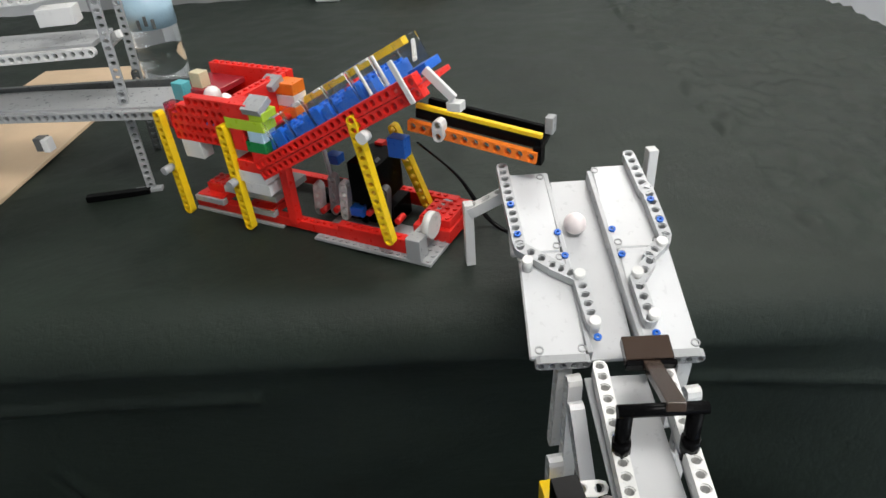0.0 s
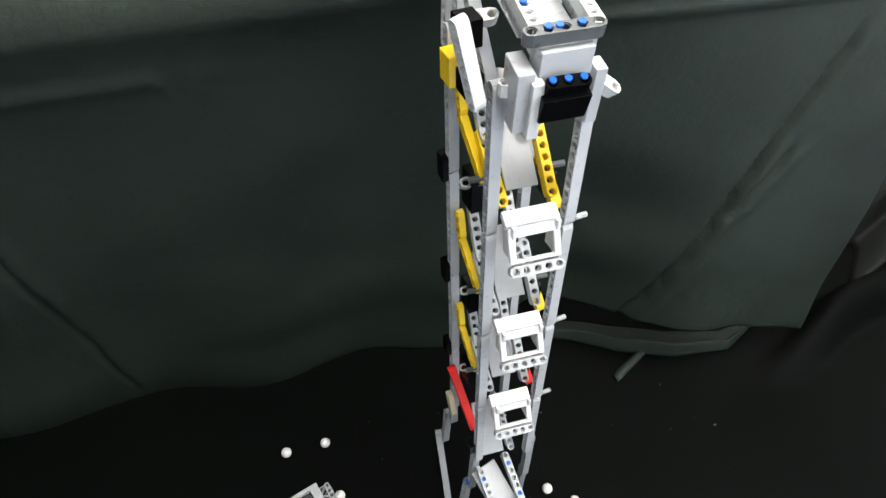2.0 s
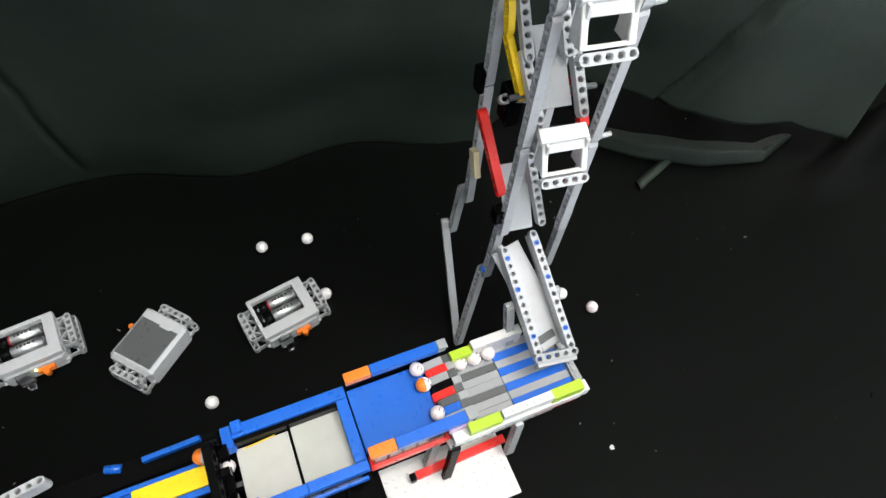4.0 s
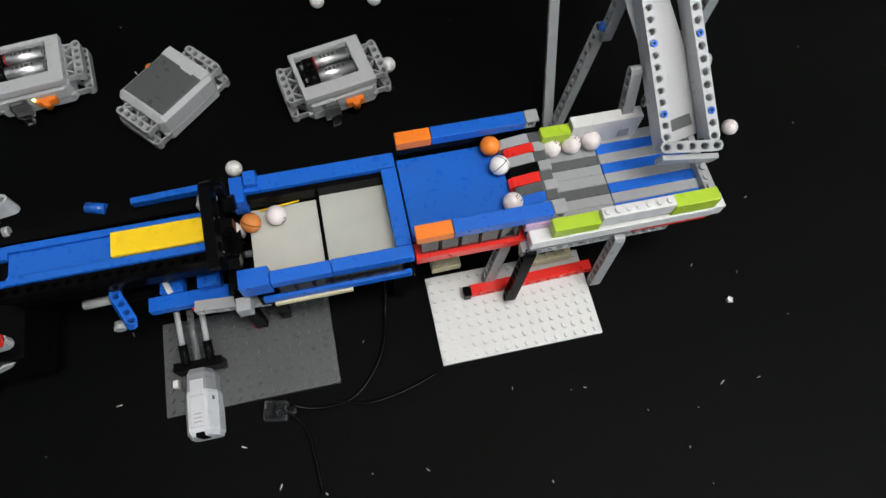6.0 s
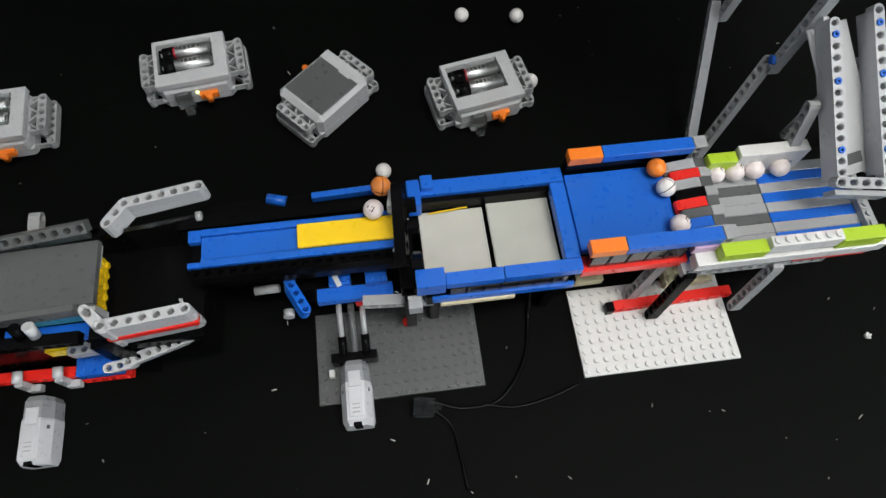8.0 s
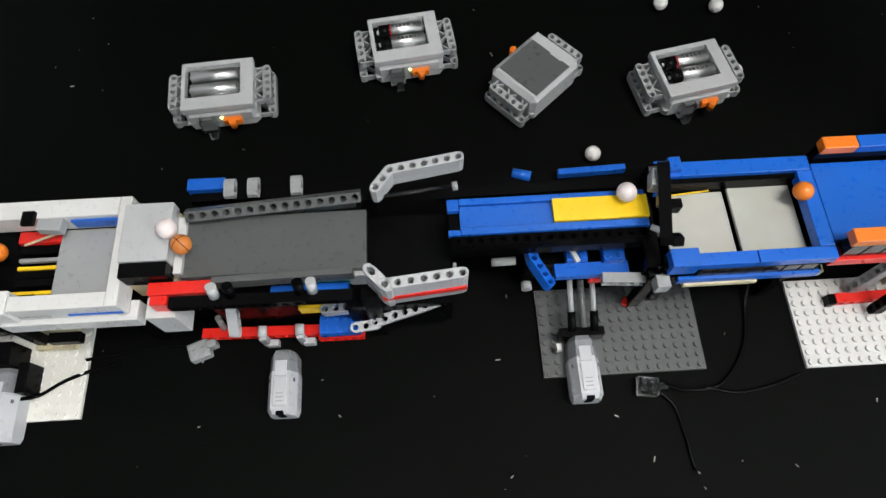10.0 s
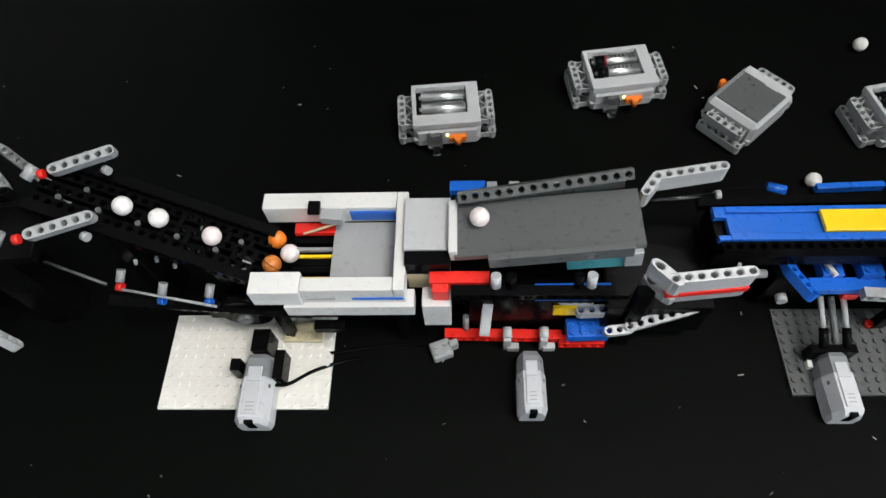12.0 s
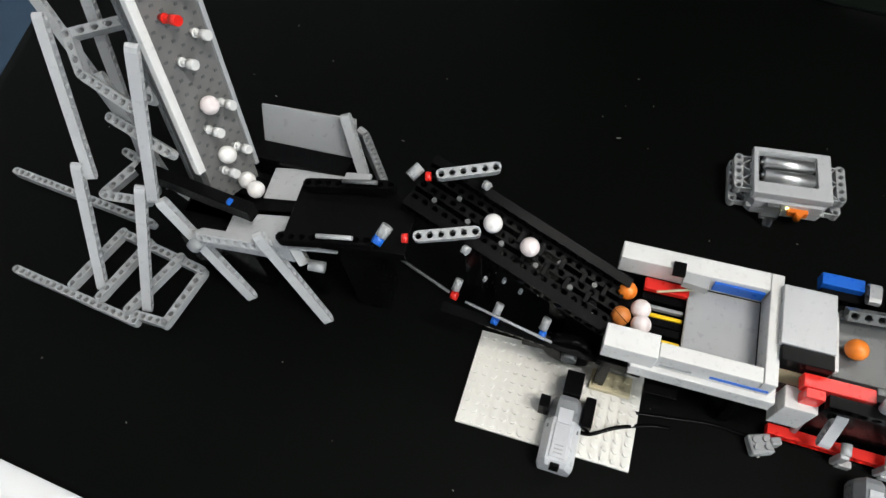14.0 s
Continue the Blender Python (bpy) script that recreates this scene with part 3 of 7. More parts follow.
def funnel():
    t = thing("ball_funnel", 0.21, 0.36, 0.70, "light grey building-panel funnel sloping off the table edge", "toy ramp")
    n = PB.cross(PC).normalized()
    k = 0.77
    for u0, u1 in ((0.0, 0.335), (0.665, 1.0)):
        for v0, v1 in ((0, 0.5), (0.502, 0.98 if u0 == 0 else 1.0)):
            c = gp((u0 + u1) / 2, (v0 + v1) / 2, -0.003)
            slab("panel", t, PANEL, c, PB, n, PB.length * (u1 - u0), PC.length * (v1 - v0), 0.0045, bevel=0.001)
            for u in (u0 + 0.04, u1 - 0.04):
                for v in (v0 + 0.03, v1 - 0.03):
                    m = part("hole_rim", ring_mesh(0.0026, 0.0018, 0.0008), LIGHT, t)
                    settle(m, basis(gp(u, v, 0.0014), PB, n))
        beam("edge_beam", t, LIGHT, gp(u0 + 0.035, -0.012, -0.0015), gp(u1 - 0.035, -0.012, -0.0015), -PC, n=5, width=0.6)
    slab("channel_floor", t, GREY, gp(0.5, 0.49, -0.010), PB, n, PB.length * 0.33, PC.length * 0.96, 0.003)
    for u in (0.338, 0.662):
        slab("channel_wall", t, GREY, gp(u, 0.49, -0.010), PC, n, PC.length * 0.96, 0.003, 0.012)
    # guide rails
    kk = dict(width=k)
    pts_l = [(0.02, 0.99), (0.035, 0.52)], [(0.04, 0.50), (0.22, 0.40)], [(0.22, 0.395), (0.37, 0.33)], [(0.372, 0.325), (0.385, 0.115)]
    pts_r = [(0.965, 1.02), (0.985, 0.78)], [(1.0, 0.80), (1.0, 0.52)], [(0.99, 0.50), (0.85, 0.42)], [(0.84, 0.39), (0.73, 0.30)], [(0.725, 0.315), (0.725, 0.12)]
    for run in (*pts_l, *pts_r):
        (u0, v0), (u1, v1) = run
        beam("guide_rail", t, GREY, gp(u0, v0, 0.0055), gp(u1, v1, 0.0055), n, **kk, n=max(2, round((gp(u0, v0) - gp(u1, v1)).length / 0.0066) + 1))
    for u, v in ((0.028, 0.74), (0.036, 0.565), (0.99, 0.72), (1.0, 0.60), (0.32, 0.60), (0.33, 0.47), (0.69, 0.60), (0.70, 0.46), (0.40, 0.07), (0.75, 0.075)):
        m = part("blue_pin", ring_mesh(0.0023, 0.0009, 0.0012), BLUE, t, "blue friction pin")
        settle(m, basis(gp(u, v, 0.0088 if u < 0.1 or u > 0.9 else 0.0022), PB, n))
    for u, v in ((0.065, 0.415), (0.375, 0.335), (0.39, 0.11), (0.735, 0.33), (0.955, 0.475), (0.75, 0.13)):
        rod("bush", t, WHITE, gp(u, v, 0.002), gp(u, v, 0.0115), 0.0033, 10)
    # gate over the outlet
    slab("gate", t, BROWN, gp(0.63, -0.028, 0.008), PB, n, 0.025, 0.014, 0.007)
    slab("gate_lip", t, BLACK, gp(0.63, -0.086, 0.008), PB, n, 0.026, 0.003, 0.006)
    g0, g1 = gp(0.63, -0.09, 0.009), V((0.216, 0.226, 0.7625))
    slab("gate_tail", t, BROWN, (g0 + g1) / 2, g1 - g0, (0, 0, 1), (g1 - g0).length, 0.009, 0.005)
    slab("rear_post", t, WHITE, (0.160, 0.44, 0.703), (1, 0, 0), (0, 0, 1), 0.007, 0.008, 0.054)
    slab("rear_post", t, WHITE, (0.290, 0.427, 0.703), (1, 0, 0), (0, 0, 1), 0.007, 0.008, 0.086)
    beam("rear_brace", t, WHITE, (0.164, 0.438, 0.752), (0.184, 0.436, 0.762), (0, 0, 1), n=3)
    # outlet channel to the tower
    L0, L1, R0, R1 = (0.202, 0.281, 0.737), (0.184, 0.174, 0.728), (0.236, 0.275, 0.737), (0.217, 0.169, 0.728)
    for p, q in ((L0, L1), (R0, R1)):
        beam("channel_rail", t, WHITE, p, q, (0, -0.1, 1), n=16)
        slab("channel_side", t, GREY, (V(p) + V(q)) / 2 - V((0, 0, 0.013)), V(q) - V(p), (0, -0.1, 1), 0.106, 0.004, 0.010)
    slab("outlet_floor", t, GREY, (0.206, 0.236, 0.722), (0.99, -0.13, 0), (0, -0.12, 1), 0.034, 0.094, 0.002)
    for s in (0.42, 0.78):
        for p, q in ((L0, L1), (R0, R1)):
            c = V(p).lerp(V(q), s)
            rod("blue_pin", t, BLUE, c + V((0, 0, 0.0035)), c + V((0, 0, 0.005)), 0.0024, 8)
    beam("outlet_bar", t, DARK, (0.179, 0.171, 0.729), (0.215, 0.166, 0.729), (0, -0.25, 1), n=5)
    for s in (0.25, 0.42, 0.75):
        c = V((0.179, 0.171, 0.733)).lerp(V((0.215, 0.166, 0.733)), s)
        rod("blue_pin", t, BLUE, c, c + V((0, -0.0004, 0.0014)), 0.0022, 8)
    # black arch
    for x, y in ((0.194, 0.230), (0.226, 0.225)):
        rod("arch_post", t, BLACK, (x, y, 0.728), (x + 0.001, y + 0.003, 0.760), 0.0038)
        rod("arch_collar", t, BLACK, (x, y, 0.735), (x, y + 0.0007, 0.743), 0.0046)
    rod("arch_bar", t, BLACK, (0.191, 0.233, 0.761), (0.232, 0.227, 0.761), 0.0032)
    beam("support_leg", t, WHITE, (0.186, 0.300, 0.660), (0.187, 0.296, 0.728), (1, 0, 0))
    beam("support_leg", t, WHITE, (0.254, 0.290, 0.672), (0.253, 0.286, 0.728), (1, 0, 0))


funnel()

# ---- red ball lift on the table ----
RS = 1.045
RE, RN, RO = V((-0.82, 0.572, 0)), V((0.572, 0.82, 0)), V((0.129, 0.441, 0))


def rp(p, q, z):
    return RO + RE * (p * RS) + RN * (q * RS) + V((0, 0, z))


PALEBLUE = plastic("pale_blue_plastic", (0.42, 0.6, 0.72))
MAROON = plastic("dark_red_tile", (0.3, 0.02, 0.03), 0.2)


def red_machine():
    t = thing("red_ball_lift", 0.06, 0.51, 0.70, "red and yellow building-brick ball lift with clear windows", "toy machine")
    bk = lambda name, mat, p0, p1, q0, q1, z0, z1, label="": slab(name, t, mat, rp((p0 + p1) / 2, (q0 + q1) / 2, z0), RE, (0, 0, 1), (p1 - p0) * RS, (q1 - q0) * RS, z1 - z0, label)
    Z = 0.703
    n = 0.0065

    def studs(name, mat, p0, p1, q0, q1, z):
        """A row of studs on a brick top, one mesh."""
        bm = bmesh.new()
        cnt = max(1, round((p1 - p0) / n))
        cq = max(1, round((q1 - q0) / n))
        for i in range(cnt):
            for j in range(cq):
                c = rp(p0 + (i + 0.5) * (p1 - p0) / cnt, q0 + (j + 0.5) * (q1 - q0) / cq, z + 0.0007)
                bmesh.ops.create_cone(bm, cap_ends=True, segments=8, radius1=0.002, radius2=0.002, depth=0.0014, matrix=Matrix.Translation(c))
        ob = part(name, bm, mat, t)
        settle(ob, Matrix.Identity(4))
        tagged(ob, kind="stuff")

    bk("base_plate", LIGHT, 0, 0.105, 0.0, 0.042, Z, Z + 0.003)
    studs("stud", LIGHT, 0.0, 0.104, 0.0, 0.0065, Z + 0.003)
    studs("stud", LIGHT, 0.0, 0.012, 0.007, 0.042, Z + 0.003)
    bk("base_plate", LIGHT, 0.14, 0.235, 0.004, 0.014, Z, Z + 0.003)
    for q in (0.006, 0.072):
        bk("base_beam", RED, 0.012, 0.085, q, q + 0.008, Z + 0.003, Z + 0.016)
        bk("base_beam", RED, 0.083, 0.235, q, q + 0.008, Z + 0.003, Z + 0.0115)
        studs("stud", RED, 0.02, 0.08, q, q + 0.008, Z + 0.016)
        studs("stud", RED, 0.09, 0.135, q, q + 0.008, Z + 0.0115)
    bk("end_brick", RED, -0.002, 0.030, 0.030, 0.080, Z + 0.003, Z + 0.014)
    bk("end_brick", RED, 0.000, 0.026, 0.034, 0.062, Z + 0.014, Z + 0.021)
    studs("stud", RED, 0.0, 0.026, 0.034, 0.062, Z + 0.021)
    bk("corner_brick", LIGHT, 0.008, 0.020, 0.0, 0.012, Z + 0.003, Z + 0.022)
    bk("corner_brick", LIGHT, 0.012, 0.020, 0.012, 0.066, Z + 0.003, Z + 0.020)
    studs("stud", LIGHT, 0.012, 0.020, 0.012, 0.066, Z + 0.020)
    rod("gear", t, WHITE, rp(0.012, 0.022, Z + 0.024), rp(0.006, 0.022, Z + 0.024), 0.011, 16)
    rod("axle", t, LIGHT, rp(-0.002, 0.062, Z + 0.02), rp(-0.018, 0.062, Z + 0.02), 0.002)
    rod("bush", t, LIGHT, rp(-0.006, 0.062, Z + 0.02), rp(-0.011, 0.062, Z + 0.02), 0.005)
    # seats under the tower block
    for p in (0.160, 0.215):
        bk("foot_brick", RED, p - 0.014, p + 0.014, 0.004, 0.030, Z + 0.0115, Z + 0.018)
        bk("foot_brick", RED, p - 0.012, p + 0.008, 0.012, 0.030, Z + 0.018, Z + 0.026)
        bk("foot_tile", LIGHT, p - 0.016, p + 0.016, 0.002, 0.008, Z + 0.0115, Z + 0.017)
        studs("stud", RED, p - 0.012, p + 0.008, 0.012, 0.030, Z + 0.026)
    # tower block with hopper
    beam("hopper_beam", t, RED, rp(0.226, 0.006, 0.780), rp(0.152, 0.006, 0.780), RN, n=12, square=True)
    beam("hopper_beam", t, RED, rp(0.226, 0.006, 0.788), rp(0.152, 0.006, 0.788), RN, n=12, square=True)
    beam("hopper_beam", t, RED, rp(0.224, 0.006, 0.796), rp(0.152, 0.006, 0.796), RN, n=12, square=True)
    beam("hopper_beam", t, RED, rp(0.216, 0.006, 0.804), rp(0.152, 0.006, 0.804), RN, n=10, square=True)
    beam("hopper_beam", t, RED, rp(0.204, 0.006, 0.812), rp(0.152, 0.006, 0.812), RN, n=8, square=True, studs=True)
    bk("hopper_wall", RED, 0.158, 0.243, 0.068, 0.076, 0.780, 0.818)
    studs("stud", RED, 0.160, 0.241, 0.068, 0.076, 0.818)
    bk("hopper_tile", MAROON, 0.205, 0.243, 0.030, 0.068, 0.804, 0.809)
    bk("hopper_wall", RED, 0.158, 0.167, 0.013, 0.067, 0.790, 0.818)
    studs("stud", RED, 0.158, 0.167, 0.013, 0.067, 0.818)
    bk("hopper_wall", RED, 0.232, 0.240, 0.010, 0.068, 0.780, 0.800)
    bk("hopper_floor", RED, 0.146, 0.232, 0.012, 0.068, 0.786, 0.789)
    bk("clear_plate", clear("clear_lilac_plastic", (0.8, 0.2, 0.6)), 0.222, 0.236, 0.004, 0.014, 0.784, 0.806)
    for z0, z1, c, p0, p1 in ((0.742, 0.752, WHITE, 0.134, 0.158), (0.752, 0.762, WHITE, 0.136, 0.166), (0.762, 0.772, RED, 0.130, 0.160), (0.772, 0.781, RED, 0.129, 0.143),
                              (0.781, 0.790, GREEN, 0.128, 0.146), (0.790, 0.799, PALEBLUE, 0.128, 0.142), (0.781, 0.799, RED, 0.1465, 0.158),
                              (0.799, 0.808, LIME, 0.126, 0.162), (0.808, 0.815, LIME, 0.124, 0.137), (0.808, 0.820, RED, 0.1375, 0.160)):
        bk("corner_brick", c, p0, p1, -0.006, 0.010, z0, z1)
    slab("slope_brick", t, LIGHT, rp(0.133, 0.001, 0.816), RE, (-0.3, -0.35, 1), 0.018, 0.016, 0.006)
    for z, c in ((0.775, RED), (0.785, ORANGE), (0.795, WHITE), (0.805, ORANGE)):
        bk("corner_brick", c, 0.140, 0.158, 0.050, 0.066, z, z + 0.0098)
    slab("slope_brick", t, LIGHT, rp(0.160, 0.050, 0.812), RE, (-0.3, -0.2, 1), 0.016, 0.016, 0.006)
    bk("support_column", WHITE, 0.150, 0.178, 0.010, 0.030, 0.735, 0.776)
    bk("support_plate", LIGHT, 0.140, 0.195, 0.004, 0.045, 0.729, 0.735)
    bk("support_brick", WHITE, 0.205, 0.225, 0.002, 0.014, 0.760, 0.776)
    for p in (0.176, 0.183, 0.190):
        rod("pin", t, BLUE, rp(p, 0.004, 0.794), rp(p, 0.0025, 0.794), 0.0017, 8)
    for p, q, z, m in ((0.226, 0.034, 0.822, TAN), (0.236, 0.022, 0.816, AQUA)):
        bk("clutter_brick", m, p - 0.006, p + 0.006, q, q + 0.010, 0.79, z)
    # yellow uprights
    kk = dict(n=15, width=0.8)
    beam("upright", t, YELLOW, rp(0.234, -0.004, 0.708), rp(0.234, -0.004, 0.800), (0.572, 0.82, 0), **kk)
    beam("upright", t, YELLOW, rp(0.164, -0.006, 0.708), rp(0.166, -0.006, 0.798), (0.572, 0.82, 0), **kk)
    beam("upright", t, YELLOW, rp(0.030, -0.003, 0.724), rp(0.045, -0.006, 0.822), (0.572, 0.82, 0), **kk)
    beam("upright", t, YELLOW, rp(0.036, 0.066, 0.715), rp(0.056, 0.060, 0.785), (0.572, 0.82, 0), n=11, width=0.8)
    for p, z in ((0.236, 0.752), (0.165, 0.752)):
        rod("bush", t, LIGHT, rp(p, -0.006, z), rp(p, -0.016, z), 0.0036)
    # sloping conveyor, red sides with clear windows
    s0, s1 = rp(0.135, 0, 0.766), rp(-0.006, 0, 0.850)
    d = (s1 - s0).normalized()
    up = (V((0, 0, 1)) - d * d.z).normalized()
    for q in (-0.004, 0.058):
        for row in (0.0, 0.0085):
            a = s0 + RN * q + up * (row - 0.003)
            ln = 0.168 if q < 0 else 0.118
            beam("conveyor_beam", t, RED, a, a + d * ln, RN, n=25 if q < 0 else 18, square=True, studs=row > 0 and q < 0)
    slab("conveyor_bed", t, RED, rp(0.064, 0.030, 0.803), d, up, 0.150, 0.054, 0.004)
    for i in range(6):
        a = s0 + d * (0.016 + i * 0.024) - RN * 0.005 + up * 0.0205
        pane(slab("window", t, GLASS, a + RN * 0.0, d, RN, 0.022, 0.022, 0.0012, "clear plastic panel", bevel=0.0002))
        pane(slab("window", t, GLASS, a + RN * 0.062 - up * 0.001, d, RN, 0.022, 0.022, 0.0012, "clear plastic panel", bevel=0.0002))
        pane(slab("window_rib", t, GLASS, a + d * 0.0118 - up * 0.010, d, up, 0.0012, 0.003, 0.021, bevel=0.0002))
        slab("window_rim", t, WHITE, a + d * 0.006 + up * 0.0095, d, up, 0.007, 0.0025, 0.0014, bevel=0.0002)
    for i in range(9):
        a = s0 + d * (0.010 + i * 0.015) + RN * 0.027 + up * 0.005
        brick("tread_block", t, BLUE, a, d, 1 if i % 3 == 2 else 2, 6, (0.011, 0.015, 0.013)[i % 3], True, up)
        if i == 6:
            brick("tread_cap", t, RED, a + up * 0.011, d, 1, 2, 0.006, True, up)
    beam("top_rail", t, YELLOW, rp(0.186, 0.066, 0.770), rp(0.046, 0.066, 0.852), up, n=20, square=True, width=0.7)
    e0, e1 = rp(0.040, 0.066, 0.851), rp(0.002, 0.0, 0.862)
    slab("top_brace", t, WHITE, (e0 + e1) / 2 + d * 0.006, e1 - e0, up, (e1 - e0).length, 0.003, 0.002)
    slab("top_post", t, WHITE, s1 - d * 0.034 + RN * (-0.007) + up * 0.010, d, up, 0.002, 0.002, 0.021)
    slab("top_post", t, WHITE, s1 - d * 0.018 + RN * (-0.007) + up * 0.010, d, up, 0.002, 0.002, 0.021)
    slab("top_post", t, WHITE, s1 - d * 0.006 + RN * (-0.010) - up * 0.007, d, up, 0.004, 0.002, 0.030)
    slab("top_block", t, BLUE, s1 - d * 0.012 + RN * 0.030 + up * 0.004, d, up, 0.016, 0.020, 0.006)
    slab("tail", t, WHITE, rp(-0.017, 0.0, 0.851), rp(-0.028, 0, 0.841) - rp(-0.006, 0, 0.861), RN, 0.026, 0.006, 0.003)
    slab("tail_block", t, WHITE, rp(-0.026, 0.004, 0.834), RE, (0, 0, 1), 0.010, 0.008, 0.006)
    # inner workings
    for p, q in ((0.125, 0.006), (0.07, 0.06)):
        slab("strut", t, RED, rp(p, q, Z + 0.01), RE, (0, 0, 1), 0.008, 0.008, 0.058)
    for p, q, m, h in ((0.118, 0.03, WHITE, 0.022), (0.105, 0.034, LIGHT, 0.03), (0.092, 0.03, WHITE, 0.028), (0.086, 0.036, DARK, 0.034), (0.074, 0.032, BLACK, 0.044), (0.064, 0.036, BLACK, 0.05), (0.055, 0.03, DARK, 0.03)):
        beam("linkage", t, m, rp(p, q, Z + 0.01), rp(p - 0.006, q - 0.004, Z + 0.014 + h), RN, width=0.8)
    bk("motor_block", BLACK, 0.05, 0.12, 0.036, 0.064, Z + 0.002, Z + 0.022)
    bk("motor_block", BLACK, 0.052, 0.078, 0.022, 0.058, Z + 0.03, Z + 0.066)
    bk("linkage_brick", BLUE, 0.100, 0.112, 0.04, 0.05, Z + 0.05, Z + 0.058)
    bk("linkage_brick", BLUE, 0.070, 0.082, 0.022, 0.03, Z + 0.016, Z + 0.024)
    bk("linkage_brick", BLUE, 0.028, 0.042, 0.026, 0.036, 0.778, 0.794)
    for p, z in ((0.112, 0.012), (0.098, 0.016), (0.066, 0.02), (0.04, 0.018)):
        rod("pin", t, RED, rp(p, 0.024, Z + z), rp(p, 0.034, Z + z), 0.0028, 8)
    rod("hose", t, LIGHT, rp(0.098, 0.03, Z + 0.012), rp(0.104, 0.03, 0.78), 0.0018, 8)
    rod("bush", t, WHITE, rp(0.036, -0.006, 0.812), rp(0.036, -0.013, 0.812), 0.0045)
    # delivery arm
    a0, a1 = rp(0.016, 0.038, 0.8130), rp(-0.072, 0.038, 0.8025)
    slab("arm_bed", t, BLACK, (a0 + a1) / 2 - V((0, 0, 0.002)), a1 - a0, (0, 0, 1), 0.094, 0.016, 0.004)
    for q, m in ((-0.010, BLACK), (0.010, BLACK)):
        slab("arm_side", t, m, (a0 + a1) / 2 + RN * q, a1 - a0, (0, 0, 1), 0.094, 0.004, 0.007)
    slab("arm_stripe", t, YELLOW, (a0 + a1) / 2 - RN * 0.0085 + V((0, 0, 0.006)), a1 - a0, (0, 0, 1), 0.094, 0.004, 0.004)
    beam("arm_beam", t, ORANGE, a0 - RN * 0.016 - V((0, 0, 0.004)), a1 - RN * 0.016 - V((0, 0, 0.004)) - (a1 - a0) * 0.04, RN, n=12, square=True, width=0.6)
    slab("arm_end", t, BLACK, a1 - RN * 0.012 - V((0, 0, 0.010)), RN, (0, 0, 1), 0.008, 0.006, 0.014)
    slab("arm_end", t, LIGHT, a1 + RN * 0.012 + V((0, 0, 0.002)), RN, (0, 0, 1), 0.008, 0.006, 0.012)
    beam("arm_hinge", t, WHITE, rp(-0.005, 0.020, 0.806), rp(-0.005, 0.020, 0.814), RN, n=2)
    tube("cord", t, BLACK, [rp(0.03, 0.05, 0.78), rp(0.01, 0.075, 0.74), rp(-0.02, 0.07, 0.706), rp(-0.06, 0.06, 0.706), rp(-0.085, 0.09, 0.712)], 0.0016)


red_machine()


def back_stand():
    t = thing("ball_stand", -0.12, 0.66, 0.70, "grey building-beam stand with two long rails", "toy stand")
    k = dict(width=0.8)
    beam("post", t, LIGHT, (-0.110, 0.62, 0.703), (-0.108, 0.625, 0.800), (0.2, -1, 0), n=16, **k)
    beam("post", t, LIGHT, (-0.108, 0.628, 0.795), (-0.104, 0.63, 0.885), (0.2, -1, 0), n=15, **k)
    beam("post", t, DARK, (-0.126, 0.72, 0.703), (-0.122, 0.72, 0.79), (0.2, -1, 0), n=14, **k)
    beam("post", t, LIGHT, (-0.122, 0.724, 0.775), (-0.116, 0.724, 0.88), (0.2, -1, 0), n=15, **k)
    beam("rail", t, LIGHT, (-0.300, 0.658, 0.785), (-0.066, 0.601, 0.785), (-0.24, -1, 0), n=32, **k)
    slab("rail_tray", t, LIGHT, (-0.17, 0.655, 0.788), (1, -0.24, 0), (0, 0, 1), 0.25, 0.05, 0.003)
    slab("rail_tray", t, DARK, (-0.155, 0.684, 0.785), (1, -0.16, 0), (0, 0, 1), 0.24, 0.006, 0.010)
    beam("rail", t, WHITE, (-0.30, 0.640, 0.838), (-0.118, 0.621, 0.840), (-0.1, -1, 0), n=25, **k)
    slab("rail_tray", t, LIGHT, (-0.21, 0.66, 0.842), (1, -0.10, 0), (0, 0, 1), 0.19, 0.05, 0.004)
    beam("rail", t, WHITE, (-0.28, 0.64, 0.88), (-0.15, 0.64, 0.885), (0.1, -1, 0), n=18, **k)
    slab("rail_block", t, WHITE, (-0.14, 0.64, 0.862), (1, 0, 0), (0, 0, 1), 0.03, 0.02, 0.014)
    beam("brace", t, WHITE, (-0.124, 0.68, 0.83), (-0.102, 0.65, 0.845), (0.6, -0.8, 0), n=4, **k)
    slab("post_foot", t, LIGHT, (-0.112, 0.618, 0.702), (1, 0, 0), (0, 0, 1), 0.026, 0.008, 0.005)
    slab("post_foot", t, BLACK, (-0.14, 0.615, 0.702), (1, 0, 0), (0, 0, 1), 0.06, 0.008, 0.006)
    slab("plug", t, DARK, (-0.184, 0.61, 0.762), (1, -0.2, 0), (0.1, 0, 1), 0.010, 0.010, 0.012)
    slab("plug_face", t, WHITE, (-0.178, 0.606, 0.762), (1, -0.2, 0), (0.1, 0, 1), 0.006, 0.010, 0.012)
    return t


STAND = back_stand()
STAND.matrix_basis = Matrix.Translation((-0.012, 0.015, 0)) @ STAND.matrix_basis


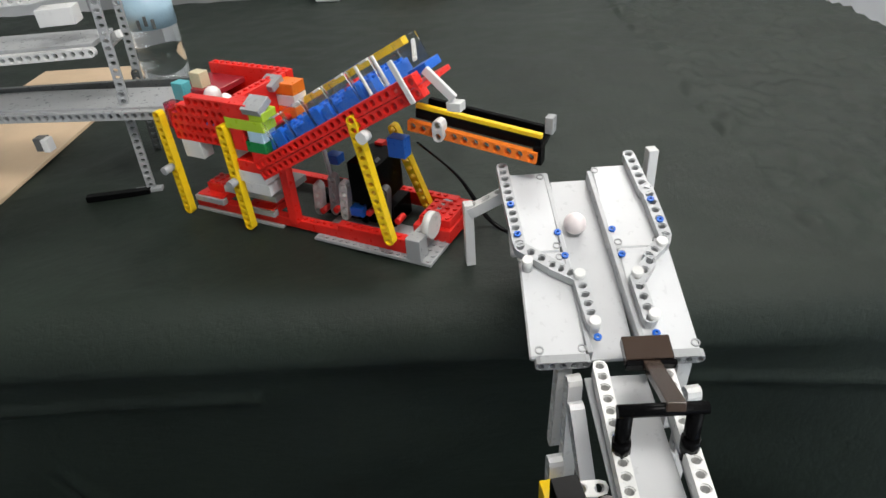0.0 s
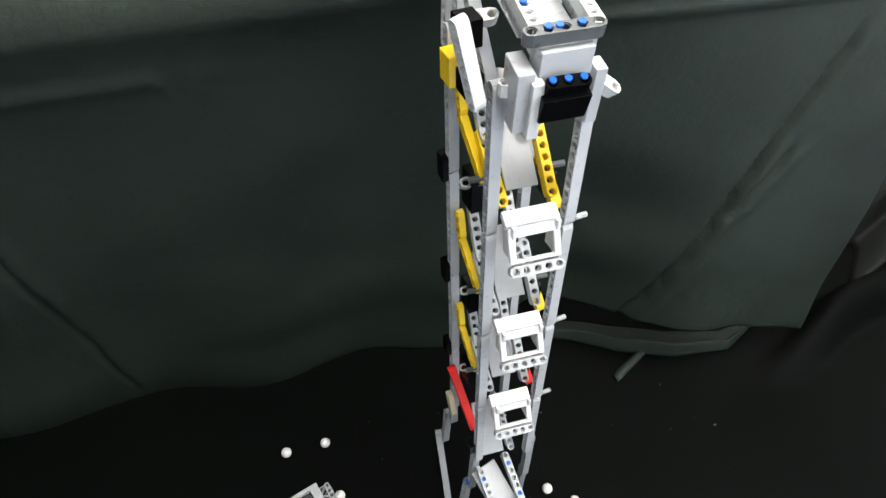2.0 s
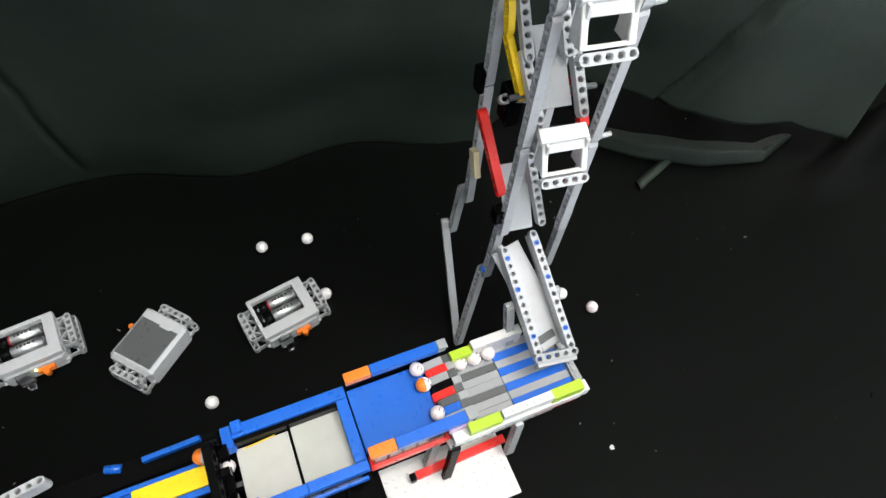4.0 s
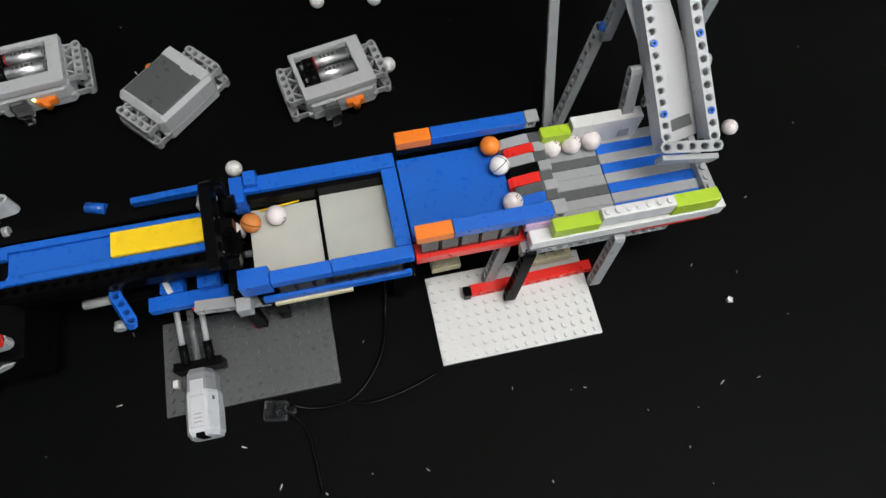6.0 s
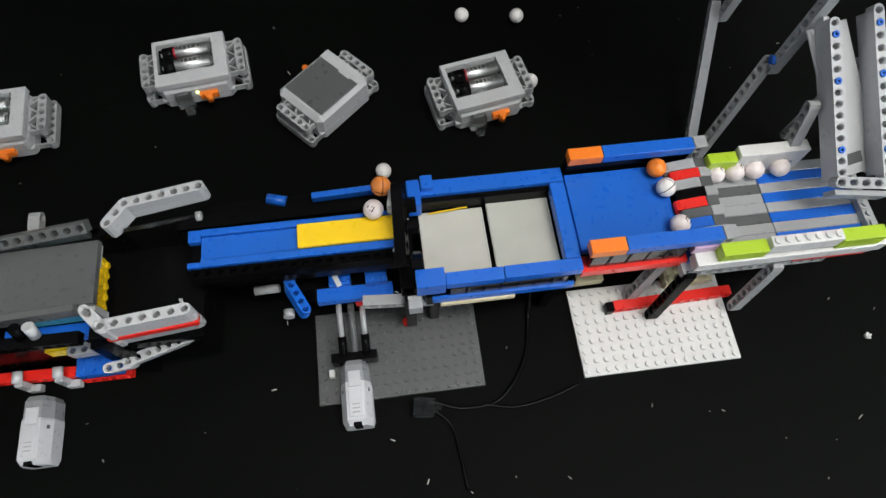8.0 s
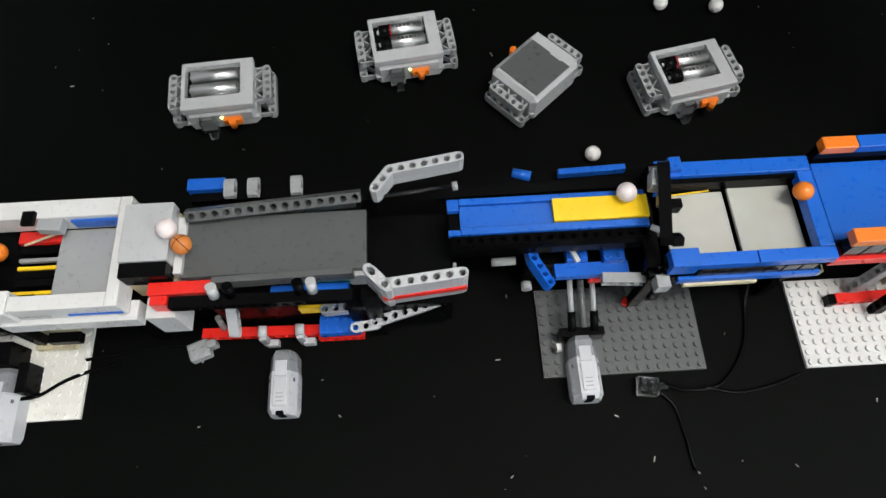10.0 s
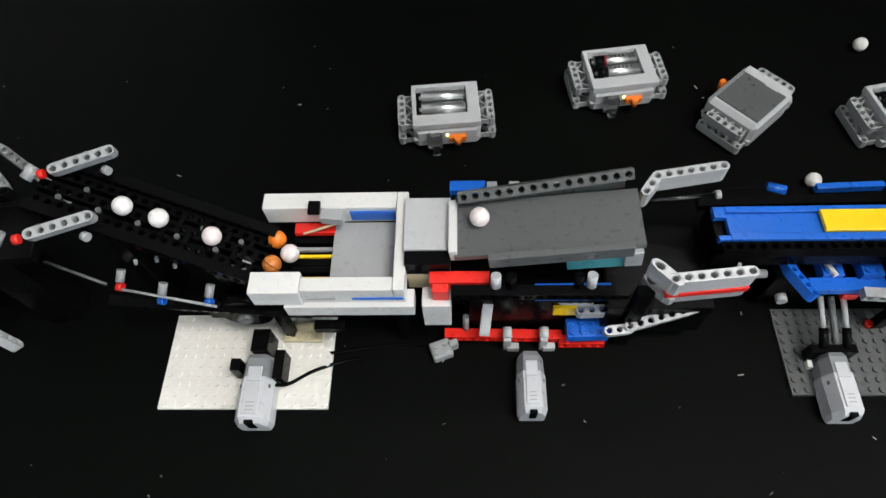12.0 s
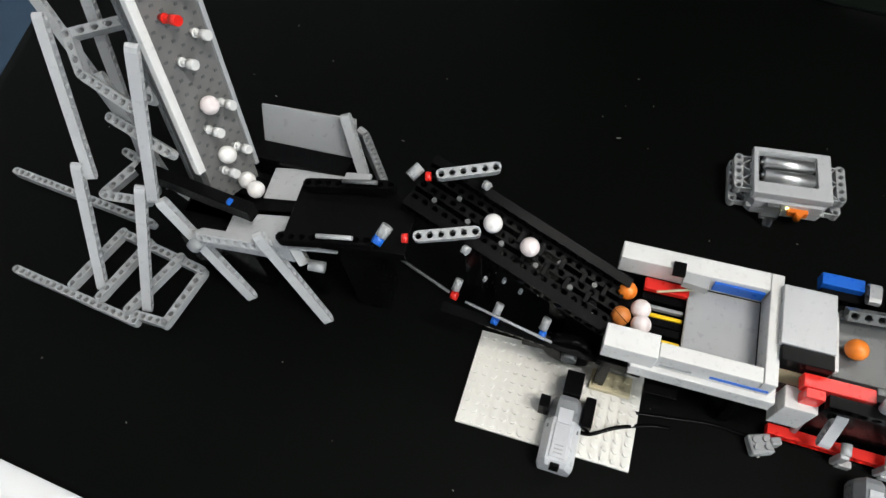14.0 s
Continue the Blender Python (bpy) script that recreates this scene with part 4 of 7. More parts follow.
def table_extras():
    t = thing("water_bottle", -0.165, 0.94, 0.702, "clear plastic drink bottle lying on the cloth", "bottle")
    bm = bmesh.new()
    prof = [(0.0, 0.001), (0.022, 0.0), (0.030, 0.006), (0.031, 0.05), (0.029, 0.055), (0.031, 0.06), (0.031, 0.13), (0.024, 0.16), (0.012, 0.18), (0.012, 0.2)]
    loops = [ring(bm, [(r * math.cos(k * math.pi / 10), r * math.sin(k * math.pi / 10), z) for k in range(20)]) for r, z in prof[1:]]
    for a, b in zip(loops, loops[1:]):
        for k in range(20):
            bm.faces.new((a[k], a[(k + 1) % 20], b[(k + 1) % 20], b[k]))
    bm.faces.new(list(reversed(loops[0])))
    ob = part("body", bm, GLASS, t, smooth=True)
    settle(ob, Matrix.Translation((-0.165, 0.95, 0.703)))
    rod("label", t, PALEBLUE, (-0.165, 0.95, 0.785), (-0.165, 0.95, 0.83), 0.0318, 24, "pale blue wrapped label with dark marks")
    for k in range(3):
        slab("label_mark", t, DARK, (-0.172 + k * 0.009, 0.9175, 0.787 + 0.004 * (k % 2)), (1, 0, 0), (0, 0, 1), 0.004, 0.002, 0.012)
    board = thing("wooden_board", -0.36, 0.72, 0.70, "pale wooden board beside the black cloth", "board")
    slab("board_top", board, WOOD, (-0.33, 0.80, 0.703), (0.16, 1, 0), (0, 0, 1), 0.52, 0.17, 0.004)
    for name, m, x, y, sx, sy, sz, lab, cat in (
            ("storage_shelf", LIGHT, 0.02, 1.52, 0.9, 0.2, 0.10, "long grey metal shelf behind the table", "shelf"),
            ("storage_box", WALL, 0.06, 1.38, 0.05, 0.08, 0.05, "white cardboard box with grey lid", "box"),
            ("cardboard_box", material("brown_card", (0.3, 0.16, 0.08), 0.8), 0.22, 1.40, 0.12, 0.08, 0.06, "brown cardboard box behind the table", "box"),
            ("paper_bag", WHITE, 0.36, 1.37, 0.06, 0.05, 0.03, "crumpled white paper bag", "bag")):
        ob = link(name, block_mesh(sx, sy, sz, 0.003), m)
        ob.matrix_basis = pose(x, y, 0.702 if sx < 0.5 else 0.66, 0, 0, -10)
        tagged(ob, lab, cat)
    ch = thing("plastic_stool", 1.25, 1.15, 0, "white plastic stool with slotted seat", "stool")
    block("seat", ch, WHITE, 1.08, 1.42, 0.98, 1.32, 0.42, 0.45, bevel=0.01)
    for x in (1.11, 1.39):
        for y in (1.01, 1.29):
            block("leg", ch, WHITE, x - 0.02, x + 0.02, y - 0.02, y + 0.02, -0.006, 0.42, bevel=0.004)
    for i in range(4):
        block("slot", ch, LIGHT, 1.14 + i * 0.07, 1.16 + i * 0.07, 1.05, 1.25, 0.4495, 0.4515)


table_extras()

# ---- machines on the floor ----


def plate_with_studs(name, mat, x0, y0, nx, ny, label, skip=None, rz=0.0, z=0.0):
    ob = link(name, CACHE.setdefault(("plate", nx, ny, skip), baseplate_mesh(nx, ny, skip)), mat)
    ob.matrix_basis = pose(x0, y0, z, 0, 0, rz)
    return tagged(ob, label, "base plate")


def baseplate_mesh(nx, ny, skip):
    """A thin studded plate from its corner; skip: studs left out below this row."""
    verts, faces = [], []
    sx, sy, h = nx * S, ny * S, 0.0032
    verts += [(x, y, z) for z in (0, h) for x, y in ((0, 0), (sx, 0), (sx, sy), (0, sy))]
    faces += [(3, 2, 1, 0), (4, 5, 6, 7)] + [(k, (k + 1) % 4, 4 + (k + 1) % 4, 4 + k) for k in range(4)]
    for i in range(nx):
        for j in range(ny):
            cx, cy, k0 = (i + 0.5) * S, (j + 0.5) * S, len(verts)
            hh = 0.0018 if not skip or (i * 7 + j * 3) % skip else 0.0009
            for z in (h - 0.0001, h + hh):
                verts += [(cx + 0.3 * S * math.cos(k * math.pi / 5), cy + 0.3 * S * math.sin(k * math.pi / 5), z) for k in range(10)]
            for k in range(10):
                faces.append((k0 + k, k0 + (k + 1) % 10, k0 + 10 + (k + 1) % 10, k0 + 10 + k))
            faces.append(tuple(k0 + 10 + k for k in range(10)))
    me = bpy.data.meshes.new("base_plate")
    me.from_pydata(verts, [], faces)
    return me


plate_with_studs("base_plate", WHITE, 0.001, -0.002, 16, 9, "white studded building plate under the ball feeder")
plate_with_studs("base_plate", DARK, -0.2135, 0.002, 16, 9, "dark grey studded building plate under the ball lift")
plate_with_studs("base_plate", material("aged_white_plastic", (0.80, 0.785, 0.73), 0.35, 0, 14, 0.07, 0.03, 220), -0.727, -0.009, 17, 10, "yellowed white studded building plate under the basket motor")


def feeder():
    t = thing("ball_feeder", 0.1, 0.1, 0.003, "blue, white and lime brick ball feeder with a striped hopper", "toy machine")
    bl = lambda name, mat, *a, label="": block(name, t, mat, *a, label)
    # delivery side
    for y0, y1 in ((0.1345, 0.1445), (0.0595, 0.0700)):
        bl("tile", ORANGE, -0.007, 0.0185, y0, y1, 0.1095, 0.118)
        bl("wall", BLUE, 0.019, 0.0885, y0, y1, 0.1095, 0.118)
        beam("end_brick", t, LIGHT, (0.0925, (y0 + y1) / 2, 0.1125), (0.0985, (y0 + y1) / 2, 0.1125), (0, -1, 0), n=1, square=True)
        bl("end_cap", LIGHT, 0.0888, 0.0985, y0, y1, 0.1165, 0.1185)
    bl("deck", BLUE, -0.008, 0.068, 0.0705, 0.134, 0.090, 0.0975)
    for i in range(5):
        x = -0.004 + i * 0.0142
        bl("window_brick", DARKCLEAR, x, x + 0.0125, 0.0600, 0.0690, 0.0900, 0.1090)
        bl("window_post", BLACK, x + 0.0126, x + 0.0140, 0.0598, 0.0690, 0.0900, 0.1090)
    bl("back_wall", BLACK, -0.007, 0.0885, 0.136, 0.1435, 0.0850, 0.1092)
    bl("sill", RED, -0.008, 0.072, 0.0575, 0.070, 0.0790, 0.0885)
    bl("sill", BLUE, 0.0725, 0.096, 0.0575, 0.070, 0.0790, 0.0885)
    bl("sill_tile", LILAC, 0.069, 0.094, 0.058, 0.069, 0.100, 0.1090)
    bl("under_deck", BLACK, -0.006, 0.21, 0.072, 0.128, 0.0735, 0.0835)
    # stepping fingers
    cols = [LIGHT, RED, LIGHT, BLACK, RED, DARK, BLUE, LIGHT]
    for i, c in enumerate(cols):
        y = 0.1275 - i * 0.0081
        dx = 0.007 * (i % 2)
        beam("step_finger", t, c, (0.071 + dx * 0.4, y, 0.1015), (0.087 + dx * 0.4, y, 0.1045), (0, 1, 0), n=3, width=0.95)
        slab("finger_cap", t, LIGHT if i % 2 else DARK, (0.094 + dx * 0.2, y, 0.0985), (1, 0, 0), (0.2, 0, 1), 0.009, 0.0078, 0.010)
    # hopper floor strips
    for i in range(8):
        y1 = 0.1275 - i * 0.0083
        c = LIGHT if i % 2 == 0 else BLUE
        bl("floor_strip", c, 0.141, 0.2105, y1 - 0.0082, y1, 0.0840, 0.0945)
        c2 = (LIGHT, LIGHT, DARK, LIGHT, LIGHT, DARK, LIGHT, LIGHT)[i]
        bl("floor_strip", c2, 0.099, 0.1405, y1 - 0.0082, y1, 0.0840, 0.0945)
    # hopper walls
    bl("wall", LIME, 0.0975, 0.1195, 0.121, 0.130, 0.0950, 0.1150)
    bl("wall", WHITE, 0.1205, 0.1745, 0.1225, 0.1320, 0.0850, 0.1190)
    bl("wall", LIME, 0.0870, 0.1205, 0.0490, 0.0590, 0.1010, 0.1120)
    for i in range(7):
        brick("wall_brick", t, WHITE, (0.1250 + i * 0.0075, 0.054, 0.104), (1, 0, 0), 1, 1, 0.0128)
    bl("wall", LIME, 0.1740, 0.2075, 0.0490, 0.0590, 0.1010, 0.1150)
    bl("wall_base", WHITE, 0.0720, 0.2080, 0.0478, 0.0590, 0.0900, 0.1005)
    bl("wall_base", RED, 0.1500, 0.2070, 0.0485, 0.0590, 0.0850, 0.0895)
    for i in range(6):
        brick("end_brick", t, LIGHT, (0.2115, 0.0655 + i * 0.0082, 0.088), (1, 0, 0), 1, 1, 0.0125)
    bl("end_wall", WHITE, 0.2085, 0.2175, 0.0490, 0.0605, 0.0880, 0.1000)
    beam("under_beam", t, LIGHT, (0.072, 0.0535, 0.0795), (0.176, 0.0535, 0.0795), (0, 1, 0), n=14, square=True)
    # legs on the plate
    beam("leg", t, LIGHT, (0.137, 0.040, 0.012), (0.141, 0.048, 0.079), (1, 0, 0), n=9)
    beam("leg", t, BLACK, (0.065, 0.041, 0.012), (0.074, 0.050, 0.079), (1, 0, 0), n=9)
    beam("leg", t, LIGHT, (0.052, 0.060, 0.012), (0.062, 0.066, 0.079), (1, 0, 0), n=9)
    beam("leg", t, BLACK, (0.066, 0.120, 0.006), (0.066, 0.120, 0.079), (1, 0, 0), n=9)
    beam("leg", t, LIGHT, (0.180, 0.122, 0.006), (0.180, 0.122, 0.079), (1, 0, 0), n=9)
    beam("foot_beam", t, RED, (0.040, 0.0525, 0.009), (0.134, 0.0545, 0.009), (0, 1, 0), n=12, square=True, studs=False)
    bl("foot_end", BLACK, 0.029, 0.035, 0.0475, 0.0560, 0.0035, 0.0130)
    brick("foot_brick", t, TAN, (0.105, 0.073, 0.0035), (1, 0.02, 0), 5, 2, 0.0098)
    bl("foot_mark", BLACK, 0.098, 0.112, 0.071, 0.075, 0.0134, 0.0154)
    brick("foot_brick", t, TAN, (0.02, 0.080, 0.0035), (1, 0.02, 0), 3, 1, 0.0098)


feeder()


def sorting_bin():
    t = thing("ball_bin", -0.06, 0.1, 0.003, "blue-rimmed brick bin with a pale sloping floor", "toy machine")
    bl = lambda name, mat, *a, label="": block(name, t, mat, *a, label)
    bl("rim", BLUE, -0.122, -0.0095, 0.1285, 0.1405, 0.0890, 0.0990)
    bl("rim", BLUE, -0.0205, -0.0095, 0.0660, 0.1280, 0.0890, 0.0990)
    bl("rim", BLUE, -0.066, -0.0095, 0.0560, 0.0655, 0.0900, 0.0990)
    bl("rim", BLUE, -0.108, -0.0665, 0.0560, 0.0655, 0.0900, 0.0985)
    bl("rim_block", BLUE, -0.129, -0.1085, 0.0550, 0.0690, 0.0850, 0.1010)
    bl("rim_block", BLUE, -0.128, -0.1185, 0.1190, 0.1400, 0.0850, 0.1030)
    bl("rim_block", BLUE, -0.1175, -0.1085, 0.1310, 0.1420, 0.0992, 0.1050)
    bl("floor_panel", material("pale_panel", (0.5, 0.5, 0.45), 0.35), -0.121, -0.0715, 0.0690, 0.1230, 0.0780, 0.0805)
    bl("floor_panel", material("pale_panel_two", (0.47, 0.48, 0.43), 0.35), -0.0685, -0.0205, 0.0680, 0.1275, 0.0800, 0.0830)
    bl("floor_bed", BLACK, -0.122, -0.0100, 0.0560, 0.1400, 0.0600, 0.0765)
    bl("inner_wall", BLACK, -0.122, -0.0205, 0.1240, 0.1284, 0.0770, 0.0950)
    slab("sliver", t, YELLOW, (-0.098, 0.1215, 0.0830), (1, 0.06, 0.05), (0, 0, 1), 0.030, 0.0012, 0.0012)
    for i in range(7):
        x = -0.105 + i * 0.0125
        bl("window_brick", DARKCLEAR, x, x + 0.0112, 0.0555, 0.0640, 0.0770, 0.0895)
        bl("window_post", BLACK, x + 0.0112, x + 0.0124, 0.0553, 0.0640, 0.0770, 0.0895)
    bl("sill", BLUE, -0.118, -0.012, 0.0535, 0.0640, 0.0690, 0.0765)
    bl("sill_stripe", TAN, -0.112, -0.056, 0.0520, 0.0640, 0.0640, 0.0686)
    beam("under_beam", t, LIGHT, (-0.165, 0.0640, 0.0590), (-0.121, 0.0610, 0.0590), (0, 1, 0), n=6, square=True)
    for x, y in ((-0.115, 0.066), (-0.022, 0.066), (-0.115, 0.132), (-0.022, 0.132)):
        bl("column", BLACK, x - 0.004, x + 0.004, y - 0.004, y + 0.004, 0.0035 if x < -0.1 and y < 0.08 else 0.0, 0.0600)
    # chute
    bl("chute_plate", BLUE, -0.277, -0.1400, 0.0885, 0.0940, 0.0960, 0.1020)
    bl("chute_plate", BLUE, -0.277, -0.1400, 0.0944, 0.1120, 0.0950, 0.1000)
    bl("chute_plate", BLUE, -0.277, -0.1400, 0.1124, 0.1175, 0.0960, 0.1020)
    bl("chute_horn", BLUE, -0.286, -0.2772, 0.0885, 0.0925, 0.0960, 0.1015)
    bl("chute_horn", BLUE, -0.286, -0.2772, 0.1080, 0.1175, 0.0960, 0.1015)
    bl("chute_tile", YELLOW, -0.209, -0.1395, 0.0945, 0.1125, 0.1010, 0.1046)
    beam("chute_beam", t, BLACK, (-0.280, 0.0835, 0.0960), (-0.146, 0.0835, 0.0960), (0, 0.15, 1), n=17, square=True)
    beam("chute_beam", t, BLACK, (-0.290, 0.1240, 0.0960), (-0.146, 0.1260, 0.0960), (0, 1, 0), n=18, square=True)
    slab("chute_keel", t, BLACK, (-0.21, 0.104, 0.070), (1, 0, 0), (0, 0, 1), 0.150, 0.040, 0.0245)
    slab("chute_leg", t, BLACK, (-0.215, 0.110, 0.0), (1, 0, 0), (0, 0, 1), 0.024, 0.024, 0.070)
    slab("chute_leg", t, BLACK, (-0.160, 0.110, 0.0), (1, 0, 0), (0, 0, 1), 0.030, 0.030, 0.070)
    slab("rear_rail", t, BLUE, (-0.173, 0.1410, 0.0880), (1, 0.03, 0), (0, 0, 1), 0.052, 0.005, 0.007)
    rod("rear_pin", t, BLUE, (-0.233, 0.146, 0.086), (-0.219, 0.142, 0.086), 0.0042)
    slab("rear_shelf", t, BLACK, (-0.20, 0.138, 0.080), (1, 0, 0), (0, 0, 1), 0.16, 0.016, 0.006)
    # linkage below the chute
    bl("link_plate", BLUE, -0.204, -0.1460, 0.0690, 0.0800, 0.0480, 0.0560)
    brick("link_brick", t, BLUE, (-0.186, 0.088, 0.0500), (1, 0, 0), 2, 2, 0.0098)
    brick("link_brick", t, BLUE, (-0.158, 0.086, 0.0540), (1, 0, 0), 2, 2, 0.0098)
    slab("link_strap", t, WHITE, (-0.1885, 0.085, 0.0600), (0.4, -1, 0), (0, 0, 1), 0.014, 0.004, 0.003)
    beam("link_arm", t, BLUE, (-0.224, 0.096, 0.066), (-0.222, 0.080, 0.066), (0.2, 0.5, 1), n=3)
    beam("link_arm", t, BLUE, (-0.222, 0.080, 0.066), (-0.212, 0.060, 0.066), (0.2, 0.5, 1), n=4)
    rod("link_axle", t, LIGHT, (-0.252, 0.0865, 0.050), (-0.233, 0.0870, 0.050), 0.0036)
    rod("link_bush", t, LIGHT, (-0.2265, 0.062, 0.050), (-0.2265, 0.068, 0.050), 0.0042)
    bl("link_red", RED, -0.176, -0.164, 0.068, 0.074, 0.0400, 0.0475)
    slab("link_base", t, BLACK, (-0.19, 0.094, 0.003), (1, 0, 0), (0, 0, 1), 0.07, 0.022, 0.046)
    # black ball lift at the bin's end
    for y in (0.060, 0.128):
        beam("lift_post", t, BLACK, (-0.134, y, 0.010), (-0.134, y, 0.072 if y < 0.1 else 0.112), (1, 0, 0), n=8 if y < 0.1 else 13)
    slab("lift_drum", t, BLACK, (-0.134, 0.094, 0.045), (1, 0, 0), (0, 0, 1), 0.012, 0.060, 0.035)
    for k in range(8):
        a = k * math.pi / 4
        slab("lift_tooth", t, BLACK, (-0.127, 0.094 + 0.026 * math.cos(a), 0.088 + 0.026 * math.sin(a)), (1, 0, 0), (0, math.cos(a), math.sin(a)), 0.008, 0.007, 0.010)
    beam("lift_arm", t, BLACK, (-0.137, 0.070, 0.118), (-0.135, 0.116, 0.134), (0.9, 0, 0.3), n=6)
    slab("lift_cap", t, LIGHT, (-0.138, 0.112, 0.118), (0.2, 1, 0), (0, 0, 1), 0.013, 0.009, 0.012, "light grey connector")
    slab("lift_cap", t, DARK, (-0.136, 0.098, 0.118), (0.2, 1, 0), (0, 0, 1), 0.010, 0.006, 0.008)
    slab("lift_cap", t, LIGHT, (-0.131, 0.052, 0.070), (1, 0, 0), (0, 0, 1), 0.010, 0.010, 0.012)
    rod("lift_pin", t, WHITE, (-0.142, 0.084, 0.108), (-0.135, 0.080, 0.108), 0.0022)
    rod("lift_axle", t, DARK, (-0.150, 0.094, 0.070), (-0.118, 0.094, 0.070), 0.0025)


sorting_bin()


def motor(name, x, y0, y1, w, label):
    """A white box motor with a grey head, lying on the floor along y."""
    t = thing(name, x, y0, 0, label, "motor", "motors")
    h = 0.027
    ym = y0 + (y1 - y0) * 0.62
    bm = bmesh.new()
    prof = [(-w / 2, 0.002), (-w / 2, h * 0.62), (-w * 0.30, h), (w * 0.30, h), (w / 2, h * 0.62), (w / 2, 0.002), (w * 0.4, 0.0), (-w * 0.4, 0.0)]
    loops = []
    for yy, k, drop in ((y0, 0.86, 0.004), (y0 + 0.004, 1.0, 0), (ym, 1.0, 0), (ym + 0.002, 0.96, 0.0005)):
        loops.append(ring(bm, [(px * k, yy - y0, max(0.0005, pz_ - drop * (pz_ > 0.01))) for px, pz_ in prof]))
    for a, b in zip(loops, loops[1:]):
        for k in range(8):
            bm.faces.new((a[k], a[(k + 1) % 8], b[(k + 1) % 8], b[k]))
    bm.faces.new(loops[0])
    bm.faces.new(list(reversed(loops[-1])))
    bmesh.ops.recalc_face_normals(bm, faces=bm.faces[:])
    settle(part("body", bm, MOTORSHELL, t), Matrix.Translation((x, y0, 0)))
    ridge = block("ridge", t, MOTORSHELL, x - w * 0.22, x + w * 0.22, y0 + 0.006, ym - 0.003, h - 0.0006, h + 0.0012, bevel=0.0008)
    for k in range(3):
        block("groove", ridge, LIGHT, x - w * 0.12, x + w * 0.12, y0 + 0.009 + k * 0.003, y0 + 0.010 + k * 0.003, h + 0.0010, h + 0.0014, bevel=0.0001)
    bm = bmesh.new()
    loops = []
    for yy, k in ((ym + 0.002, 0.94), (y1 - 0.004, 0.90), (y1, 0.72)):
        loops.append(ring(bm, [(px * k, yy - y0, max(0.001, pz_ * (0.98 if k > 0.8 else 0.9))) for px, pz_ in prof]))
    for a, b in zip(loops, loops[1:]):
        for k in range(8):
            bm.faces.new((a[k], a[(k + 1) % 8], b[(k + 1) % 8], b[k]))
    bm.faces.new(loops[0])
    bm.faces.new(list(reversed(loops[-1])))
    bmesh.ops.recalc_face_normals(bm, faces=bm.faces[:])
    settle(part("head", bm, MOTORHEAD, t, "grey gear head"), Matrix.Translation((x, y0, 0)))
    block("nose", t, MOTORSHELL, x - w * 0.2, x + w * 0.2, ym - 0.002, ym + 0.010, 0.0265, 0.0278)
    block("notch", t, BLACK, x - w * 0.13, x + w * 0.13, y0 - 0.0006, y0 + 0.005, 0.010, 0.0255)
    for sgn in (-1, 1):
        block("vent", t, DARK, x + sgn * w * 0.40 - 0.001, x + sgn * w * 0.40 + 0.001, ym - 0.006, ym - 0.003, 0.019, 0.0222)
    return t


m1 = motor("motor", -0.183, -0.020, 0.030, 0.024, "white box motor with a grey head, lying on the plate")
for dx in (-0.007, 0.011):
    rod("drive_rod", m1, LIGHT, (-0.183 + dx, 0.046, 0.030), (-0.183 + dx, 0.072, 0.040), 0.0022)
    rod("coupling", m1, BLACK, (-0.183 + dx, 0.034, 0.024), (-0.183 + dx, 0.048, 0.031), 0.0034)
rod("drive_rod", m1, DARK, (-0.181, 0.036, 0.026), (-0.181, 0.072, 0.038), 0.0026)
block("bracket", m1, BLACK, -0.200, -0.164, 0.030, 0.037, 0.008, 0.024)
block("bracket_pin", m1, WHITE, -0.203, -0.199, 0.020, 0.026, 0.012, 0.018)
motor("motor", -0.4215, -0.018, 0.032, 0.023, "white box motor with a grey head, lying on black cloth")
m3 = motor("motor", -0.642, -0.026, 0.030, 0.028, "white box motor with a grey head on the yellowed plate")
block("bracket", m3, BLACK, -0.664, -0.656, 0.016, 0.026, 0.004, 0.026)
block("bracket", m3, BLACK, -0.629, -0.621, 0.010, 0.034, 0.004, 0.024)
block("bracket", m3, BLACK, -0.648, -0.634, 0.031, 0.050, 0.004, 0.030)
tube("cord", m3, BLACK, [(-0.632, 0.006, 0.02), (-0.62, 0.010, 0.008), (-0.60, 0.022, 0.006), (-0.575, 0.032, 0.002), (-0.56, 0.034, 0.002)], 0.0010)
rod("gear", m3, BLACK, (-0.650, 0.064, 0.046), (-0.650, 0.056, 0.046), 0.0215, 24)
rod("gear_hub", m3, DARK, (-0.650, 0.0555, 0.046), (-0.650, 0.050, 0.046), 0.006, 12)


def plug(x, y, rz, mat):
    t = thing("cable_plug", x, y, 0, "grey four-contact cable plug on black cloth", "plug", "cable plugs", rz)
    ob = link("body", block_mesh(0.017, 0.015, 0.010, 0.001), mat, t)
    settle(ob, pose(x, y, 0.0, 0, 0, rz))
    for dx in (-0.004, 0.004):
        for dy in (-0.003, 0.003):
            q = pose(x, y, 0, 0, 0, rz) @ V((dx, dy, 0.0101))
            rod("contact", t, mat, q, q + V((0, 0, 0.0018)), 0.0024, 8)
    ob = link("clip", block_mesh(0.008, 0.006, 0.012, 0.001), mat, t)
    settle(ob, pose(x, y, 0, 0, 0, rz) @ pose(0.011, 0.001, 0))
    return t


